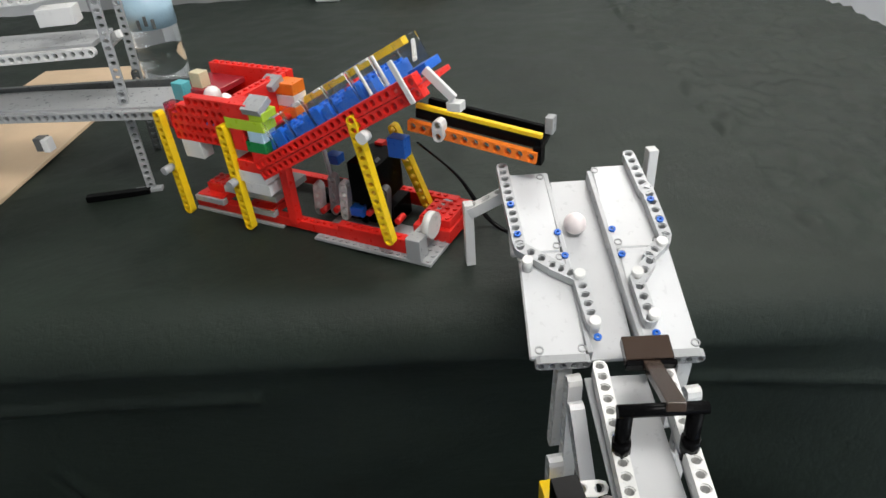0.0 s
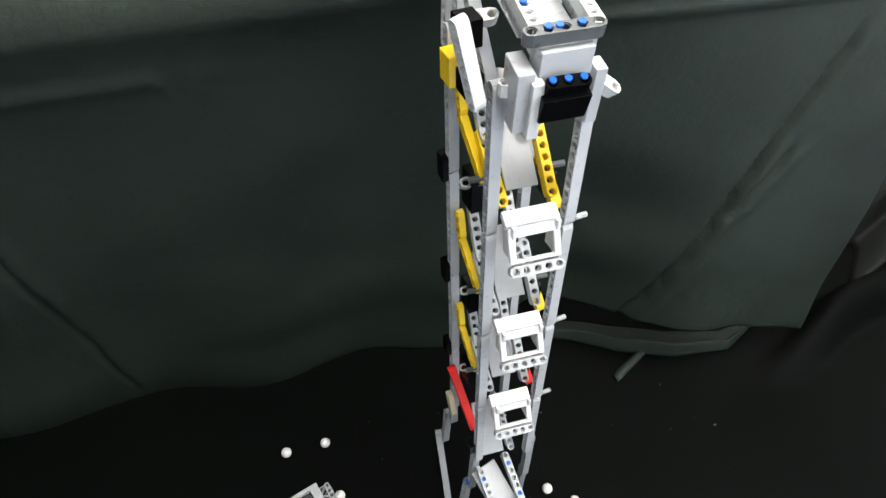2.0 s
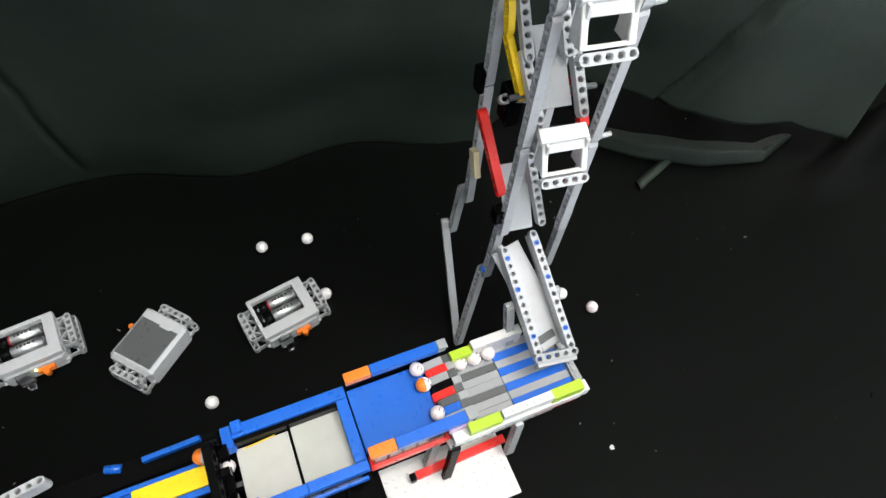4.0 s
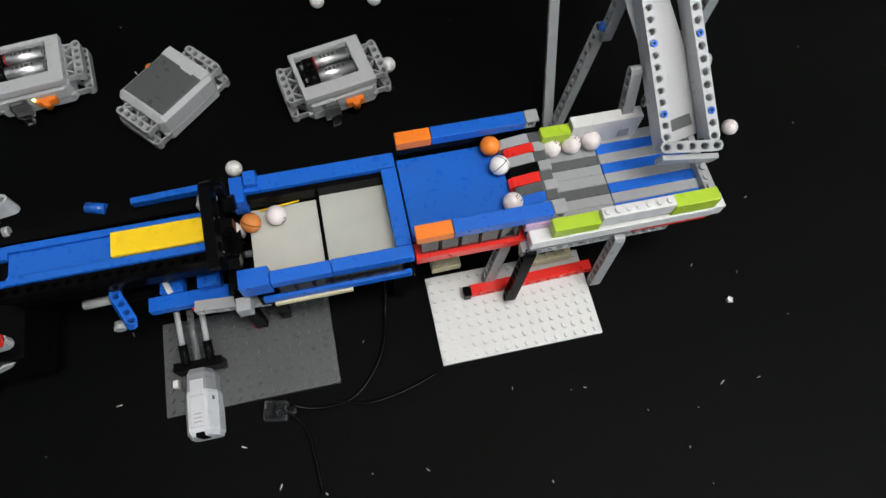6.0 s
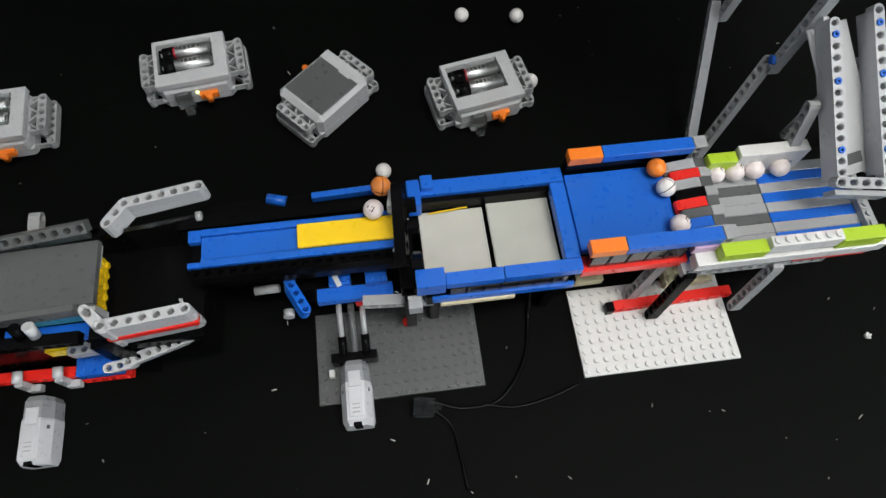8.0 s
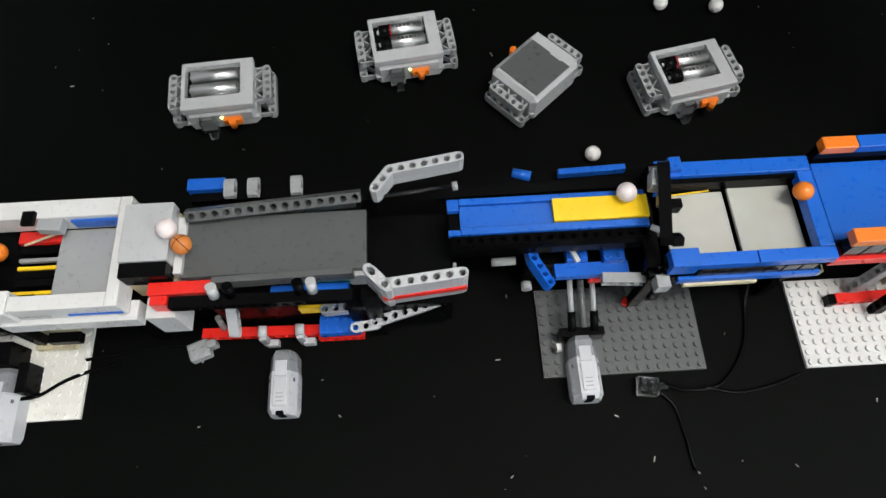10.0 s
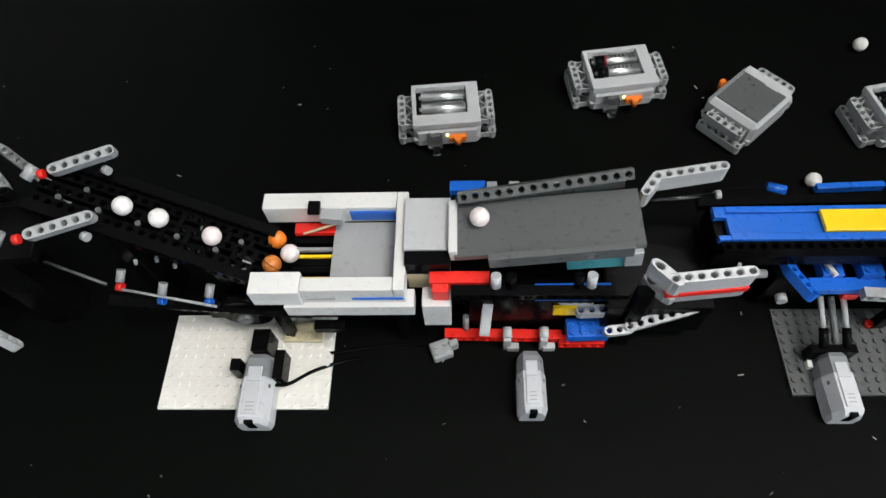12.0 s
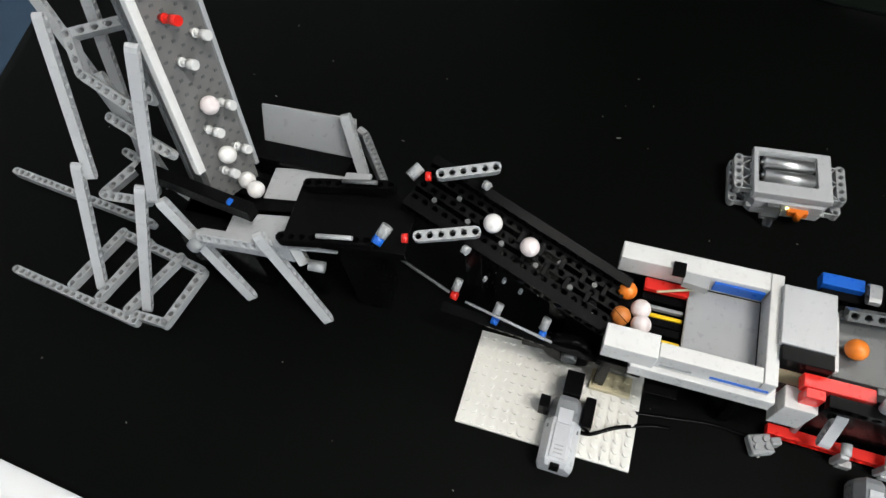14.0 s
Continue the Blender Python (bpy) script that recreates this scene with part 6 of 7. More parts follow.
def conveyor():
    t = thing("stair_conveyor", -1.0, 0.1, 0, "grey building-beam conveyor climbing steeply, on a beam frame", "toy machine")
    # foot frame
    beam("foot", t, LIGHT, (-1.205, 0.010, 0.006), (-1.058, -0.006, 0.006), (0, 0, 1), n=19, square=False)
    beam("foot", t, LIGHT, (-1.058, 0.000, 0.008), (-1.027, 0.000, 0.008), (0, 0, 1), n=5)
    beam("foot", t, LIGHT, (-1.027, 0.000, 0.008), (-1.019, 0.056, 0.008), (0, 0, 1), n=7)
    beam("foot", t, LIGHT, (-1.066, 0.002, 0.012), (-1.046, 0.064, 0.012), (0, 0, 1), n=8)
    beam("foot", t, LIGHT, (-1.100, 0.006, 0.012), (-1.085, 0.070, 0.012), (0, 0, 1), n=8)
    beam("foot", t, LIGHT, (-1.134, 0.010, 0.012), (-1.118, 0.074, 0.012), (0, 0, 1), n=8)
    beam("foot", t, LIGHT, (-1.118, 0.074, 0.010), (-1.019, 0.058, 0.010), (0, 0, 1), n=13)
    beam("foot", t, LIGHT, (-1.285, 0.114, 0.006), (-1.10, 0.094, 0.006), (0, 0, 1), n=23)
    # long posts
    for (p, m_, q) in (((-1.052, 0.010, 0.010), (-1.024, 0.062, 0.128), (-0.986, 0.103, 0.250)), ((-1.108, 0.018, 0.010), (-1.100, 0.074, 0.118), (-1.110, 0.141, 0.222))):
        beam("post", t, GREY, p, V(p).lerp(V(m_), 1.04), (0.9, 0.4, 0), n=15)
        beam("post", t, GREY, V(m_) + V((0.006, 0.004, -0.006)), V(q), (0.9, 0.4, 0), n=16)
    beam("post", t, LIGHT, (-1.115, 0.13, 0.01), (-1.07, 0.16, 0.24), (0.9, 0.4, 0), n=28)
    # frame of cross beams between the posts
    for (x0, y0, z0), (x1, y1, z1), k in (((-1.066, 0.115, 0.195), (-1.012, 0.096, 0.195), 7), ((-1.055, 0.104, 0.165), (-0.990, 0.084, 0.165), 9),
                                          ((-1.072, 0.066, 0.105), (-1.030, 0.066, 0.112), 6), ((-1.125, 0.138, 0.060), (-1.015, 0.100, 0.060), 14)):
        beam("cross_beam", t, LIGHT, (x0, y0, z0), (x1, y1, z1), (0, -0.5, 1), n=k)
    beam("corner_beam", t, LIGHT, (-1.090, 0.140, 0.210), (-1.050, 0.160, 0.214), (0, -0.6, 1), n=5)
    beam("corner_beam", t, LIGHT, (-1.090, 0.140, 0.210), (-1.072, 0.118, 0.196), (0, -0.6, 1), n=4)
    beam("corner_beam", t, LIGHT, (-1.035, 0.150, 0.215), (-1.010, 0.112, 0.190), (0, -0.6, 1), n=6)
    beam("corner_beam", t, LIGHT, (-1.082, 0.072, 0.098), (-1.050, 0.098, 0.118), (0, -0.6, 1), n=5)
    beam("corner_beam", t, LIGHT, (-1.078, 0.132, 0.175), (-1.040, 0.100, 0.090), (0.9, 0.4, 0), n=10)
    beam("rear_post", t, LIGHT, (-1.150, 0.175, 0.23), (-1.075, 0.125, 0.100), (0.9, 0.4, 0), n=19)
    slab("rear_panel", t, DARK, (-1.065, 0.165, 0.145), (1, -0.2, 0), (0, 0.5, 1), 0.045, 0.004, 0.06)
    # conveyor body
    p0, p1 = V((-0.973, 0.106, 0.094)), V((-1.003, 0.176, 0.326))
    d = (p1 - p0).normalized()
    side = V((0.20, 0.97, -0.04))
    side = (side - d * side.dot(d)).normalized()
    n = side.cross(d).normalized()
    n = n if n.x > 0 else -n
    c = (p0 + p1) / 2
    slab("belt", t, BELT, c - n * 0.004 + side * 0.001, d, n, (p1 - p0).length, 0.047, 0.006, "dark grey tread belt")
    # Dark squares on the belt stand in for the shade in its holes.
    bm = bmesh.new()
    L_ = (p1 - p0).length
    for i in range(44):
        for j in range(7):
            if (i + j) % 2:
                continue
            q = p0 + d * (i + 0.5) * L_ / 44 + side * ((j - 3) * 0.0062 + 0.001) + n * 0.0018
            bmesh.ops.create_cube(bm, size=1, matrix=basis(q, d, n) @ Matrix.Diagonal((0.0022, 0.0030, 0.0012, 1)))
    ob = part("belt_link", bm, DARK, t)
    settle(ob, Matrix.Identity(4))
    tagged(ob, kind="stuff")
    slab("side_panel", t, WHITE, c - side * 0.0275 + d * 0.018 + n * 0.001, d, n, L_ * 0.84, 0.007, 0.006)
    slab("side_panel", t, LIGHT, c + side * 0.0265 - n * 0.006, d, n, L_ * 0.9, 0.004, 0.010)
    slab("side_panel", t, DARK, c - side * 0.024 - n * 0.012, d, side, L_ * 0.9, 0.016, 0.003)
    slab("back_panel", t, DARK, c - n * 0.02, d, n, L_ * 0.9, 0.05, 0.004)
    # entry chute
    slab("entry_bed", t, GREY, (-0.915, 0.078, 0.092), (1, 0.10, 0.12), (-0.1, 0, 1), 0.105, 0.030, 0.003)
    slab("entry_bed", t, GREY, (-0.905, 0.126, 0.094), (1, 0.10, 0.10), (-0.1, 0.0, 1), 0.090, 0.034, 0.003)
    # Solid black strip in place of the dark gap between the two beds.
    slab("entry_gap", t, BLACK, (-0.910, 0.103, 0.094), (1, 0.10, 0.10), (-0.1, 0, 1), 0.10, 0.012, 0.003)
    slab("entry_wall", t, LIGHT, (-0.926, 0.158, 0.094), (1, 0.02, 0.02), (0, 0.55, 1), 0.088, 0.003, 0.040)
    beam("entry_rim", t, LIGHT, (-0.888, 0.172, 0.134), (-0.872, 0.150, 0.100), (1, 0.2, 0), n=5)
    beam("entry_beam", t, GREY, (-0.978, 0.056, 0.098), (-0.922, 0.060, 0.100), (0, -1, 0.3), n=8)
    slab("entry_front", t, GREY, (-0.945, 0.062, 0.074), (1, 0.05, 0.06), (0, 0, 1), 0.085, 0.004, 0.022)
    slab("guard", t, BLACK, (-0.985, 0.080, 0.118), (1, -0.12, -0.03), (0, 0, 1), 0.11, 0.010, 0.014)
    rod("blue_pin", t, BLUE, (-0.948, 0.0735, 0.1325), (-0.946, 0.073, 0.1325), 0.003, 8)
    rod("blue_pin", t, BLUE, (-1.03, 0.083, 0.133), (-1.028, 0.0825, 0.133), 0.003, 8)
    slab("motor_case", t, BLACK, (-0.985, 0.10, 0.0), (1, 0, 0), (0, 0, 1), 0.075, 0.07, 0.075)
    slab("motor_case", t, BLACK, (-1.00, 0.100, 0.055), (1, 0, 0), (0, 0, 1), 0.05, 0.03, 0.02)
    rod("wheel", t, LIGHT, (-0.992, 0.050, 0.080), (-0.985, 0.058, 0.087), 0.006, 16)
    slab("rear_block", t, BLACK, (-0.93, 0.155, 0.075), (1, 0, 0), (0, 0, 1), 0.09, 0.03, 0.025)
    for x, y in ((-0.90, 0.165), (-0.955, 0.165), (-0.90, 0.075)):
        slab("leg", t, BLACK, (x, y, 0.0), (1, 0, 0), (0, 0, 1), 0.008, 0.008, 0.076 if y > 0.1 else 0.088)
    # splayed legs
    beam("leg", t, GREY, (-0.886, 0.048, 0.004), (-0.922, 0.060, 0.112), (0.9, 0.5, 0.2), n=13)
    beam("leg", t, GREY, (-0.966, 0.050, 0.004), (-1.012, 0.066, 0.116), (0.9, 0.5, 0.2), n=13)
    beam("leg", t, LIGHT, (-0.888, 0.203, 0.004), (-0.888, 0.190, 0.098), (0.9, -0.5, 0.2), n=12)
    beam("leg", t, WHITE, (-0.905, 0.072, 0.098), (-0.895, 0.064, 0.082), (0.9, 0.5, 0.2), n=3)
    rod("bush", t, LIGHT, (-0.885, 0.058, 0.088), (-0.872, 0.060, 0.086), 0.0046)
    shift = V((0.020, -0.002, 0))
    t.matrix_basis = Matrix.Translation(shift) @ t.matrix_basis
    return p0 + shift, d, side, n


CONV = conveyor()


def parts_mat():
    t = thing("parts_mat", 0.93, -0.07, -0.004, "black mat heaped with small white building parts", "mat")
    bm = bmesh.new()
    pts = [(0.757, -0.062), (0.800, -0.035), (1.15, 0.0), (1.25, -0.3), (0.79, -0.30), (0.764, -0.13)]
    lo, hi = ring(bm, [(x, y, -0.005) for x, y in pts]), ring(bm, [(x, y, 0.003) for x, y in pts])
    bm.faces.new(hi)
    bm.faces.new(list(reversed(lo)))
    for k in range(6):
        bm.faces.new((lo[k], lo[(k + 1) % 6], hi[(k + 1) % 6], hi[k]))
    bmesh.ops.recalc_face_normals(bm, faces=bm.faces[:])
    settle(part("mat", bm, BLACK, t), Matrix.Identity(4))
    rnd = random.Random(5)
    for x, y, r in ((0.806, -0.080, 0.013), (0.826, -0.112, 0.011), (0.803, -0.122, 0.011), (0.845, -0.165, 0.013), (0.875, -0.09, 0.008)):
        w = thing("wheel", x, y, 0.004, "small white toy wheel with axle hole", "wheel", "loose white wheels")
        settle(part("rim", ring_mesh(r, r * 0.3, 0.005), WHITE, w), pose(x, y, 0.0032, 3, 4, 20))
        for k in range(6):
            a = k * math.pi / 3
            rod("spoke_hole", w, LIGHT, (x + r * 0.62 * math.cos(a), y + r * 0.62 * math.sin(a), 0.0082), (x + r * 0.62 * math.cos(a), y + r * 0.62 * math.sin(a), 0.0090), r * 0.14, 6)
    s = thing("sign_tile", 0.905, -0.095, 0.004, "white round road-sign tile marked 80", "sign")
    rod("disc", s, WHITE, (0.905, -0.095, 0.0035), (0.905, -0.095, 0.006), 0.018, 20)
    cu = bpy.data.curves.new("numeral", "FONT")
    cu.body, cu.size, cu.align_x, cu.align_y, cu.extrude = "80", 0.020, "CENTER", "CENTER", 0.0002
    cu.materials.append(BLACK)
    ob = new("numeral", cu)
    ob.parent = s
    settle(ob, pose(0.905, -0.095, 0.0064, 0, 0, -40))
    for i in range(34):
        x, y = 0.835 + rnd.random() * 0.22, -0.20 + rnd.random() * 0.2
        if y > (x - 0.80) * 0.2 - 0.045 or (x - 0.905) ** 2 + (y + 0.095) ** 2 < 0.0006:
            continue
        m = rnd.choice((WHITE, WHITE, LIGHT, GREY, DARK, YELLOW, LIME))
        a = rnd.random() * 6.28
        b_ = thing("loose_beam", x, y, 0.004, "small loose toy building beam on the mat", "toy part", "loose parts")
        z = 0.0075 + 0.004 * (i % 2)
        l = rnd.choice((1, 2, 3)) * S
        beam("bar", b_, m, (x, y, z), (x + l * math.cos(a), y + l * math.sin(a), z), (0, 0, 1))


parts_mat()


def lint():
    """Crumbs and lint on the floor cloth, one scatter."""
    rnd = random.Random(11)
    bm = bmesh.new()
    for i in range(150):
        x, y = -1.25 + rnd.random() * 1.9, -0.14 + rnd.random() * 0.55
        s = rnd.choice((0.0006, 0.0008, 0.0011))
        bmesh.ops.create_cube(bm, size=1, matrix=pose(x, y, 0.0006, rnd.random() * 40, rnd.random() * 40, rnd.random() * 360) @ Matrix.Diagonal((s * rnd.choice((1, 2, 4)), s * 0.6, s * 0.6, 1)))
    ob = part("lint", bm, PAPER)
    tagged(ob, "pale crumbs and lint scattered on the black cloth", "lint", kind="stuff")
    c = thing("paper_scrap", 0.25, 0.002, 0, "small crumpled white scrap on black cloth", "scrap")
    bm = bmesh.new()
    bmesh.ops.create_icosphere(bm, subdivisions=2, radius=0.0035)
    for v in bm.verts:
        v.co *= 0.7 + 0.6 * noise.noise(v.co * 500)
    settle(part("scrap", bm, WHITE, c), pose(0.248, 0.003, 0.0025))
    st = thing("loose_stud", -0.138, 0.061, 0.004, "small red round stud on the dark plate", "toy part")
    rod("stud", st, RED, (-0.138, 0.061, 0.0048), (-0.138, 0.061, 0.0100), 0.0036, 12)


lint()

# ---- balls ----
RB = 0.0073


def ball_mesh():
    bm = bmesh.new()
    bmesh.ops.create_uvsphere(bm, u_segments=20, v_segments=12, radius=RB)
    me = bpy.data.meshes.new("ball")
    bm.to_mesh(me)
    bm.free()
    for p in me.polygons:
        p.use_smooth = True
    return me


BALL = ball_mesh()
LABELS = {BALLWHITE: "plain white hard plastic ball", BALLPINK: "white ball with a faint pink printed face", BALLORANGE: "bright orange hard plastic ball", BALLBROWN: "orange basketball-patterned small ball"}


def ball(mat, x, y, z):
    ob = link("ball", BALL, mat)
    ob.matrix_basis = pose(x, y, z, 30, 20, 50)
    return tagged(ob, LABELS[mat], "ball", "small balls")


def seam(ob):
    """Dark seams and marks on a printed ball."""
    bm = bmesh.new()
    for ax in ("X", "Y"):
        m = Matrix.Rotation(math.pi / 2, 4, ax)
        loops = []
        for k in range(25):
            a = k * 2 * math.pi / 24
            c = m @ V((math.cos(a), math.sin(a), 0)) * RB
            s = m @ V((0, 0, 0.0003))
            loops.append((bm.verts.new(c * 1.004 - s), bm.verts.new(c * 1.012), bm.verts.new(c * 1.004 + s)))
        for a, b in zip(loops, loops[1:]):
            bm.faces.new((a[0], b[0], b[1], a[1]))
            bm.faces.new((a[1], b[1], b[2], a[2]))
    part("seam", bm, BLACK, ob)


def face(ob):
    bm = bmesh.new()
    for dx, dy, w, h in ((-0.0015, 0.0012, 0.0012, 0.0005), (0.0015, 0.0012, 0.0012, 0.0005), (0, -0.0016, 0.0024, 0.0006), (0, 0.0028, 0.004, 0.0007)):
        z = math.sqrt(RB * RB - dx * dx - dy * dy) + 0.00005
        bmesh.ops.create_cube(bm, size=1, matrix=Matrix.Translation((dx, dy, z)) @ Matrix.Diagonal((w, h, 0.0003, 1)))
    part("print", bm, BROWN, ob)


for x, y in ((-0.046, 0.385), (0.011, 0.378), (0.010, 0.293), (-0.144, 0.207), (0.283, 0.191), (0.310, 0.161)):
    ball(BALLPINK if x > 0.3 else BALLWHITE, x, y, RB + 0.001)
for x, y, m in ((0.106, 0.1195, BALLPINK), (0.1215, 0.1195, BALLPINK)):
    face(ball(m, x, y, 0.0945 + RB))
STEP_A = ball(BALLWHITE, 0.064, 0.111, 0.0975 + RB)
STEP_B = ball(BALLPINK, 0.066, 0.080, 0.0975 + RB)
face(STEP_B)
seam(STEP_A)
# pegs and balls on the climbing belt
P0, CD, CS, CN = CONV
for i, pair in enumerate(((0.040, 0.028), (0.080, 0.066), (0.136, 0.122), (0.166, 0.154), (0.206, 0.194))):
    m = RED if i == 3 else WHITE
    for s, w in zip(pair, (0.011, -0.008)):
        peg = thing("belt_peg", 0, 0, 0, ("red" if m == RED else "white") + " ribbed peg fixed to the conveyor belt", "peg", "belt pegs")
        a = P0 + CD * s + CS * w + CN * 0.002
        rod("shaft", peg, m, a, a + CN * 0.012, 0.0026, 10)
        rod("flange", peg, m, a + CN * 0.004, a + CN * 0.0055, 0.0036, 10)
        rod("collar", peg, m, a + CN * 0.012, a + CN * 0.019, 0.0038, 10)
for s, w, m in ((0.041, -0.003, BALLWHITE), (0.085, -0.002, BALLPINK), (0.010, 0.006, BALLWHITE)):
    q = P0 + CD * s + CS * w + CN * 0.0105
    ball(m, *q)

# balls waiting in the red hopper
for p, q in ((0.196, 0.022), (0.214, 0.026), (0.205, 0.040), (0.186, 0.036)):
    ball(BALLWHITE, *rp(p, q, 0.7895 + RB))
ball(BALLWHITE, *rp(0.204, 0.028, 0.8005 + RB))

# moving balls
FALL = ball(BALLPINK, 0.2, 0.39, 0.77)
LATE = ball(BALLPINK, 0.2, 0.25, 0.6)
WHITE_A = ball(BALLPINK, 0.063, 0.129, 0.105)
face(WHITE_A)
BASKET_B = ball(BALLBROWN, -0.121, 0.113, 0.088)
seam(BASKET_B)
WHITE_C = ball(BALLPINK, -0.134, 0.094, 0.0885)
ORANGE_D = ball(BALLORANGE, 0.063, 0.111, 0.105)
ORANGE_E = ball(BALLORANGE, -0.146, 0.120, 0.115)
RAMP = [ball(BALLWHITE, -0.71, 0.1, 0.12), ball(BALLWHITE, -0.69, 0.1, 0.12), ball(BALLPINK, -0.65, 0.09, 0.11)]


def roll(ob, rows):
    """Moves a ball through (seconds, x, y, z), at rest before the first and after the last row."""
    rows = [(0.0, *rows[0][1:])] * (rows[0][0] > 0) + list(rows) + [(14.0, *rows[-1][1:])] * (rows[-1][0] < 14)
    keys, turn, last = [], 0.0, None
    for t, x, y, z in rows:
        if last:
            turn += min(60, math.hypot(x - last[0], y - last[1]) / RB * 57.3)
        last = (x, y)
        keys.append((t, pose(x, y, z, 30 + turn * 0.3, turn, 50)))
    walk(ob, keys)


def down_tower(t0, t1):
    """Rows down the three ramps."""
    out, levels = [], (0.552, 0.429, 0.306)
    step = (t1 - t0) / 3
    for k, z in enumerate(levels):
        out.append((t0 + k * step, 0.204, 0.252, z + 0.098))
        out.append((t0 + (k + 0.55) * step, 0.202, 0.205, z + 0.058))
        out.append((t0 + (k + 0.75) * step, 0.201, 0.200, z + 0.020))
    return out


def on_ramp(t, x):
    s = (x + 0.785) / 0.155
    return (t, x, 0.122 - 0.038 * s, 0.134 - 0.046 * s + 0.0045 + RB)


def motions():
    # tilting tray
    walk(TRAY, [(t, pose(-0.482, 0.095, 0.088 + dz, 0, -a, 0)) for t, a, dz in (
        (0, 0, 0), (5.6, 0, 0), (6.3, 13, 0.003), (6.9, 16, 0.004), (7.4, 15, 0.004), (7.7, 11, 0.003), (7.9, 6, 0.001), (8.1, 2, 0), (8.3, 0, 0),
        (11.75, 0, 0), (11.95, 5, 0.012), (12.2, 10, 0.030), (12.4, 11, 0.032), (12.6, 10, 0.030), (12.8, 6, 0.014), (13.0, 1, 0.002), (13.2, 0, 0), (14, 0, 0))])
    g0, g1, g2 = gp(0.46, 0.66, 0.0), gp(0.49, 0.36, 0.0), gp(0.52, 0.02, -0.001)
    roll(FALL, [(0.0, *g0), (0.1, *gp(0.475, 0.52, 0.0)), (0.2, *g1), (0.28, *g2), (0.34, 0.209, 0.25, 0.733), (0.41, 0.204, 0.20, 0.7325), (0.48, 0.204, 0.210, 0.69),
                *down_tower(0.75, 2.0), (2.1, 0.192, 0.205, 0.235), (2.2, 0.190, 0.176, 0.190), (2.5, 0.188, 0.112, 0.152), (2.6, 0.186, 0.092, 0.118), (2.75, 0.170, 0.105, 0.102), (3.0, 0.137, 0.1195, 0.102), (14, 0.137, 0.1195, 0.102)])
    roll(LATE, [(5.2, 0.204, 0.252, 0.652), *down_tower(5.4, 6.85), (7.0, 0.192, 0.205, 0.235), (7.05, 0.190, 0.170, 0.186), (7.1, 0.188, 0.140, 0.169), (7.3, 0.186, 0.096, 0.128), (7.5, 0.176, 0.1195, 0.102), (8.4, 0.154, 0.1195, 0.102), (14, 0.153, 0.1195, 0.102)])
    roll(WHITE_A, [(4.2, 0.063, 0.128, 0.105), (4.8, 0.02, 0.118, 0.105), (5.2, -0.03, 0.105, 0.094), (5.8, -0.09, 0.112, 0.088), (6.3, -0.106, 0.112, 0.088), (6.5, -0.105, 0.109, 0.088), (6.9, -0.118, 0.112, 0.089),
                   (7.1, -0.123, 0.109, 0.094), (7.4, -0.140, 0.110, 0.110), (7.9, -0.152, 0.115, 0.112), (8.1, -0.158, 0.111, 0.112), (8.3, -0.189, 0.102, 0.112), (8.5, -0.258, 0.101, 0.109), (8.6, -0.305, 0.100, 0.106),
                   (8.7, -0.367, 0.099, 0.103), (8.9, -0.428, 0.103, 0.102), (9.2, -0.455, 0.105, 0.102), (9.6, -0.470, 0.104, 0.103), (10.2, -0.500, 0.098, 0.1185), (10.5, -0.550, 0.095, 0.093), (10.8, -0.608, 0.088, 0.0885), (14, -0.608, 0.088, 0.0885)])
    roll(BASKET_B, [(4.2, 0.190, 0.108, 0.102), (4.6, 0.125, 0.085, 0.102), (4.9, 0.075, 0.082, 0.113), (5.2, 0.02, 0.088, 0.105), (5.5, -0.05, 0.100, 0.092), (5.8, -0.110, 0.108, 0.088), (6.3, -0.121, 0.110, 0.088), (6.5, -0.118, 0.105, 0.089), (6.9, -0.124, 0.112, 0.098), (7.3, -0.134, 0.118, 0.106), (7.6, -0.139, 0.122, 0.112), (7.9, -0.146, 0.129, 0.120),
                    (8.3, -0.147, 0.120, 0.114), (8.5, -0.162, 0.111, 0.112), (8.7, -0.210, 0.100, 0.111), (8.9, -0.287, 0.099, 0.108), (9.0, -0.331, 0.098, 0.105), (9.2, -0.404, 0.100, 0.102), (9.7, -0.458, 0.088, 0.102),
                    (10.3, -0.505, 0.092, 0.1185), (10.6, -0.560, 0.095, 0.092), (10.9, -0.621, 0.079, 0.088), (14, -0.621, 0.079, 0.088)])
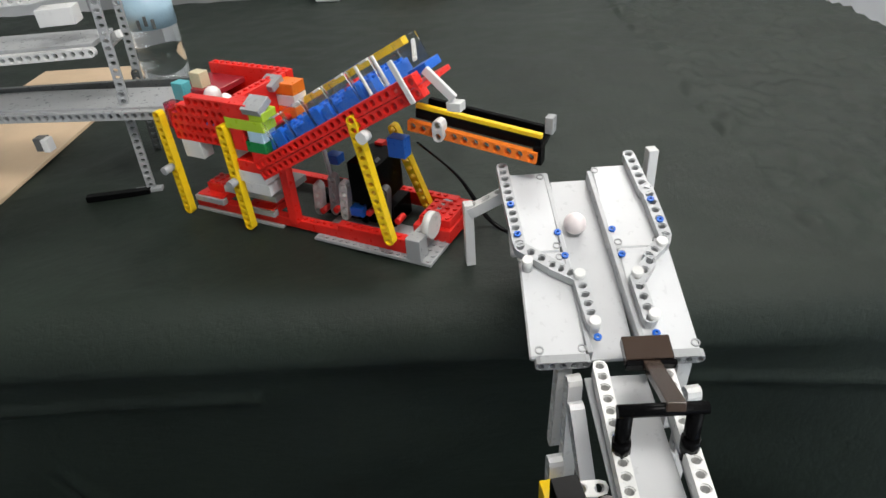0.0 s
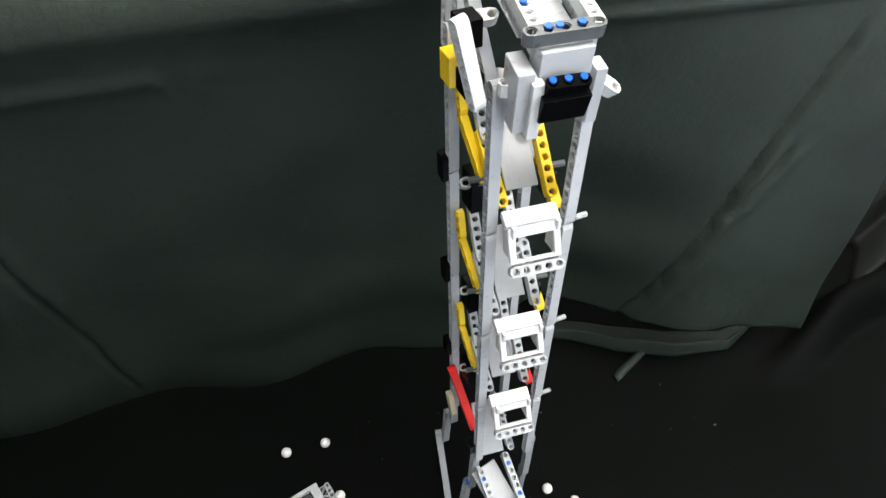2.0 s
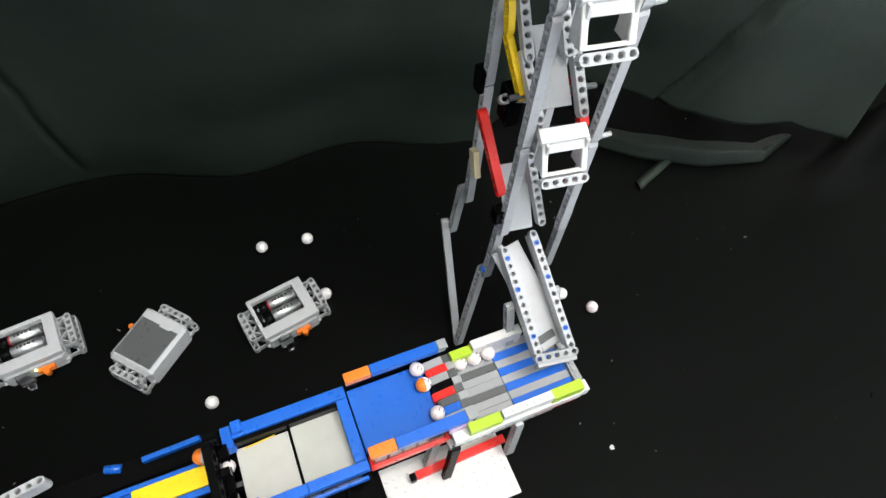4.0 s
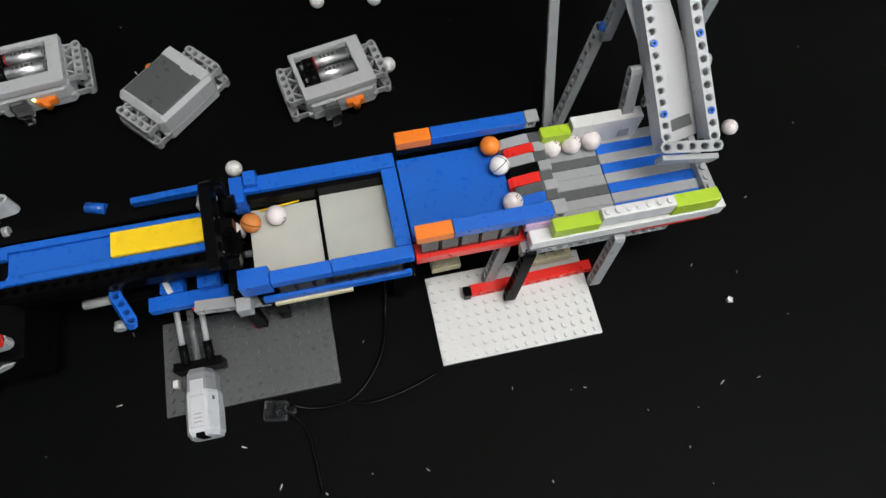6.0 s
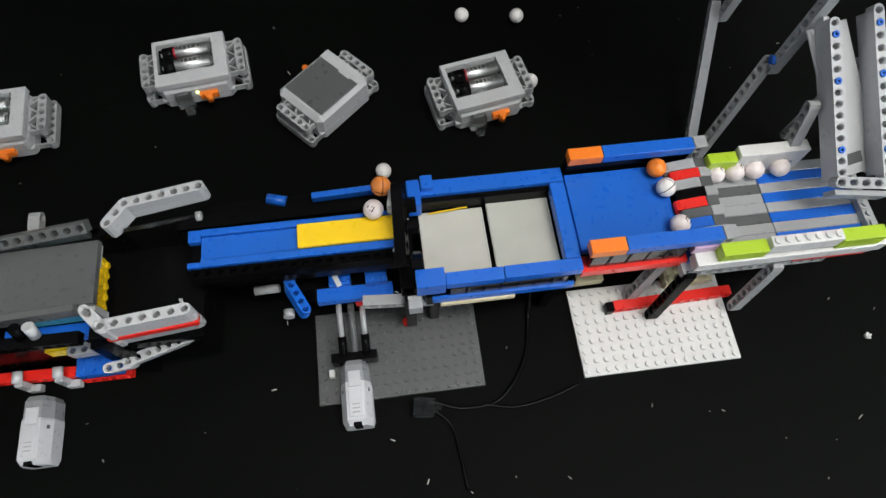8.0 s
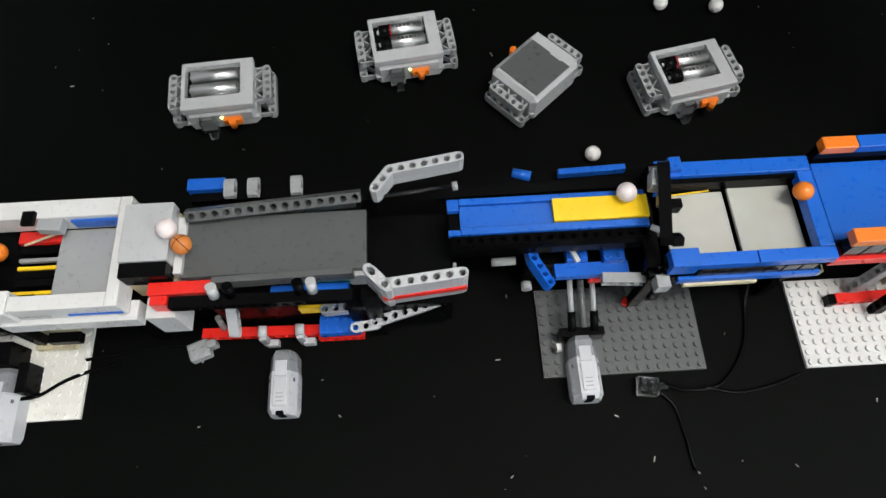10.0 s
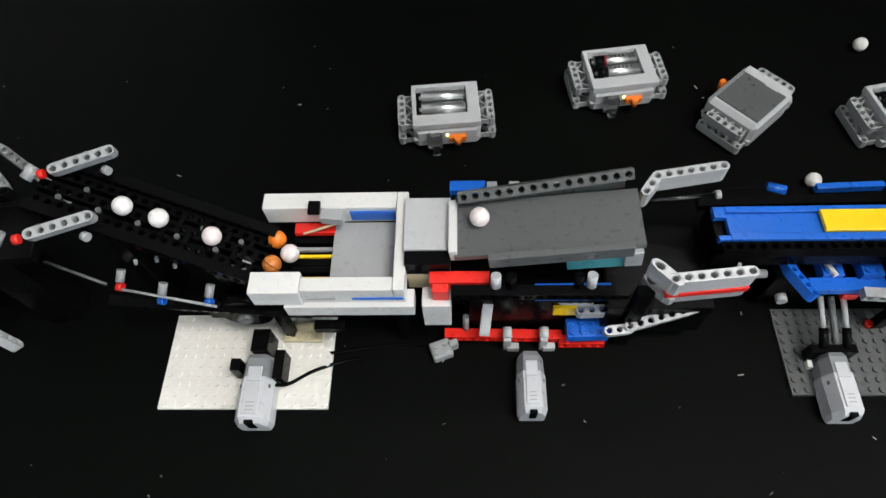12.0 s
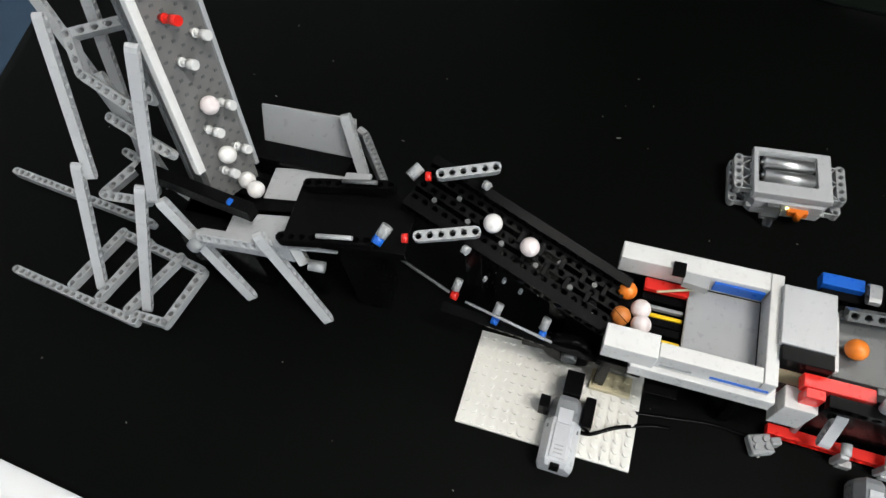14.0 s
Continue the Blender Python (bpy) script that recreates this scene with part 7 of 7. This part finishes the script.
    roll(WHITE_C, [(7.8, -0.132, 0.112, 0.074), (8.0, -0.134, 0.110, 0.088), (8.3, -0.140, 0.108, 0.108), (8.6, -0.148, 0.116, 0.112), (9.0, -0.150, 0.114, 0.112), (9.3, -0.152, 0.114, 0.112), (10.2, -0.160, 0.108, 0.112), (10.7, -0.250, 0.101, 0.109), (11.0, -0.330, 0.098, 0.105),
                   (11.3, -0.398, 0.093, 0.102), (11.5, -0.437, 0.089, 0.102), (11.8, -0.453, 0.092, 0.102), (12.0, -0.462, 0.098, 0.122), (12.1, -0.472, 0.103, 0.128), (12.3, -0.489, 0.102, 0.126), (12.5, -0.504, 0.092, 0.1175), (12.6, -0.525, 0.092, 0.113), (12.7, -0.542, 0.092, 0.095),
                   (12.9, -0.580, 0.086, 0.089), (13.1, -0.606, 0.076, 0.088), (14, -0.606, 0.076, 0.088)])
    roll(ORANGE_D, [(4.2, 0.063, 0.111, 0.105), (5.0, 0.060, 0.118, 0.105), (5.6, 0.061, 0.128, 0.105), (9.2, 0.061, 0.128, 0.105), (9.8, 0.0, 0.115, 0.103), (10.4, -0.06, 0.105, 0.091), (10.9, -0.118, 0.106, 0.088), (11.6, -0.130, 0.108, 0.100),
                    (12.4, -0.142, 0.118, 0.113), (12.9, -0.158, 0.111, 0.112), (13.2, -0.230, 0.101, 0.110), (13.4, -0.310, 0.099, 0.106), (13.6, -0.400, 0.098, 0.102), (13.8, -0.455, 0.094, 0.102), (14, -0.468, 0.090, 0.102)])
    roll(ORANGE_E, [(4.0, -0.146, 0.118, 0.112), (4.2, -0.156, 0.112, 0.112), (4.6, -0.220, 0.101, 0.111), (4.9, -0.320, 0.098, 0.106), (5.2, -0.420, 0.098, 0.102), (5.5, -0.470, 0.098, 0.103), (6.2, -0.505, 0.098, 0.1185), (6.5, -0.550, 0.098, 0.093),
                    (6.9, -0.600, 0.102, 0.0885), (7.2, -0.620, 0.101, 0.088), (14, -0.620, 0.101, 0.088)])
    walk_a = [on_ramp(t, x) for t, x in ((0, -0.630), (11.3, -0.713), (12.0, -0.726), (12.5, -0.733), (13.1, -0.742), (13.5, -0.752))]
    roll(RAMP[0], walk_a + [(13.65, -0.800, 0.100, 0.141), (13.82, -0.868, 0.098, 0.139), (14.0, -0.930, 0.103, 0.105)])
    roll(RAMP[1], [on_ramp(t, x) for t, x in ((0, -0.645), (11.3, -0.695), (12.5, -0.706), (13.2, -0.718), (13.5, -0.724), (14, -0.726))])
    roll(RAMP[2], [on_ramp(t, x) for t, x in ((0, -0.660), (11.3, -0.659), (12.5, -0.668), (13.2, -0.682), (13.5, -0.692), (14, -0.696))])


motions()
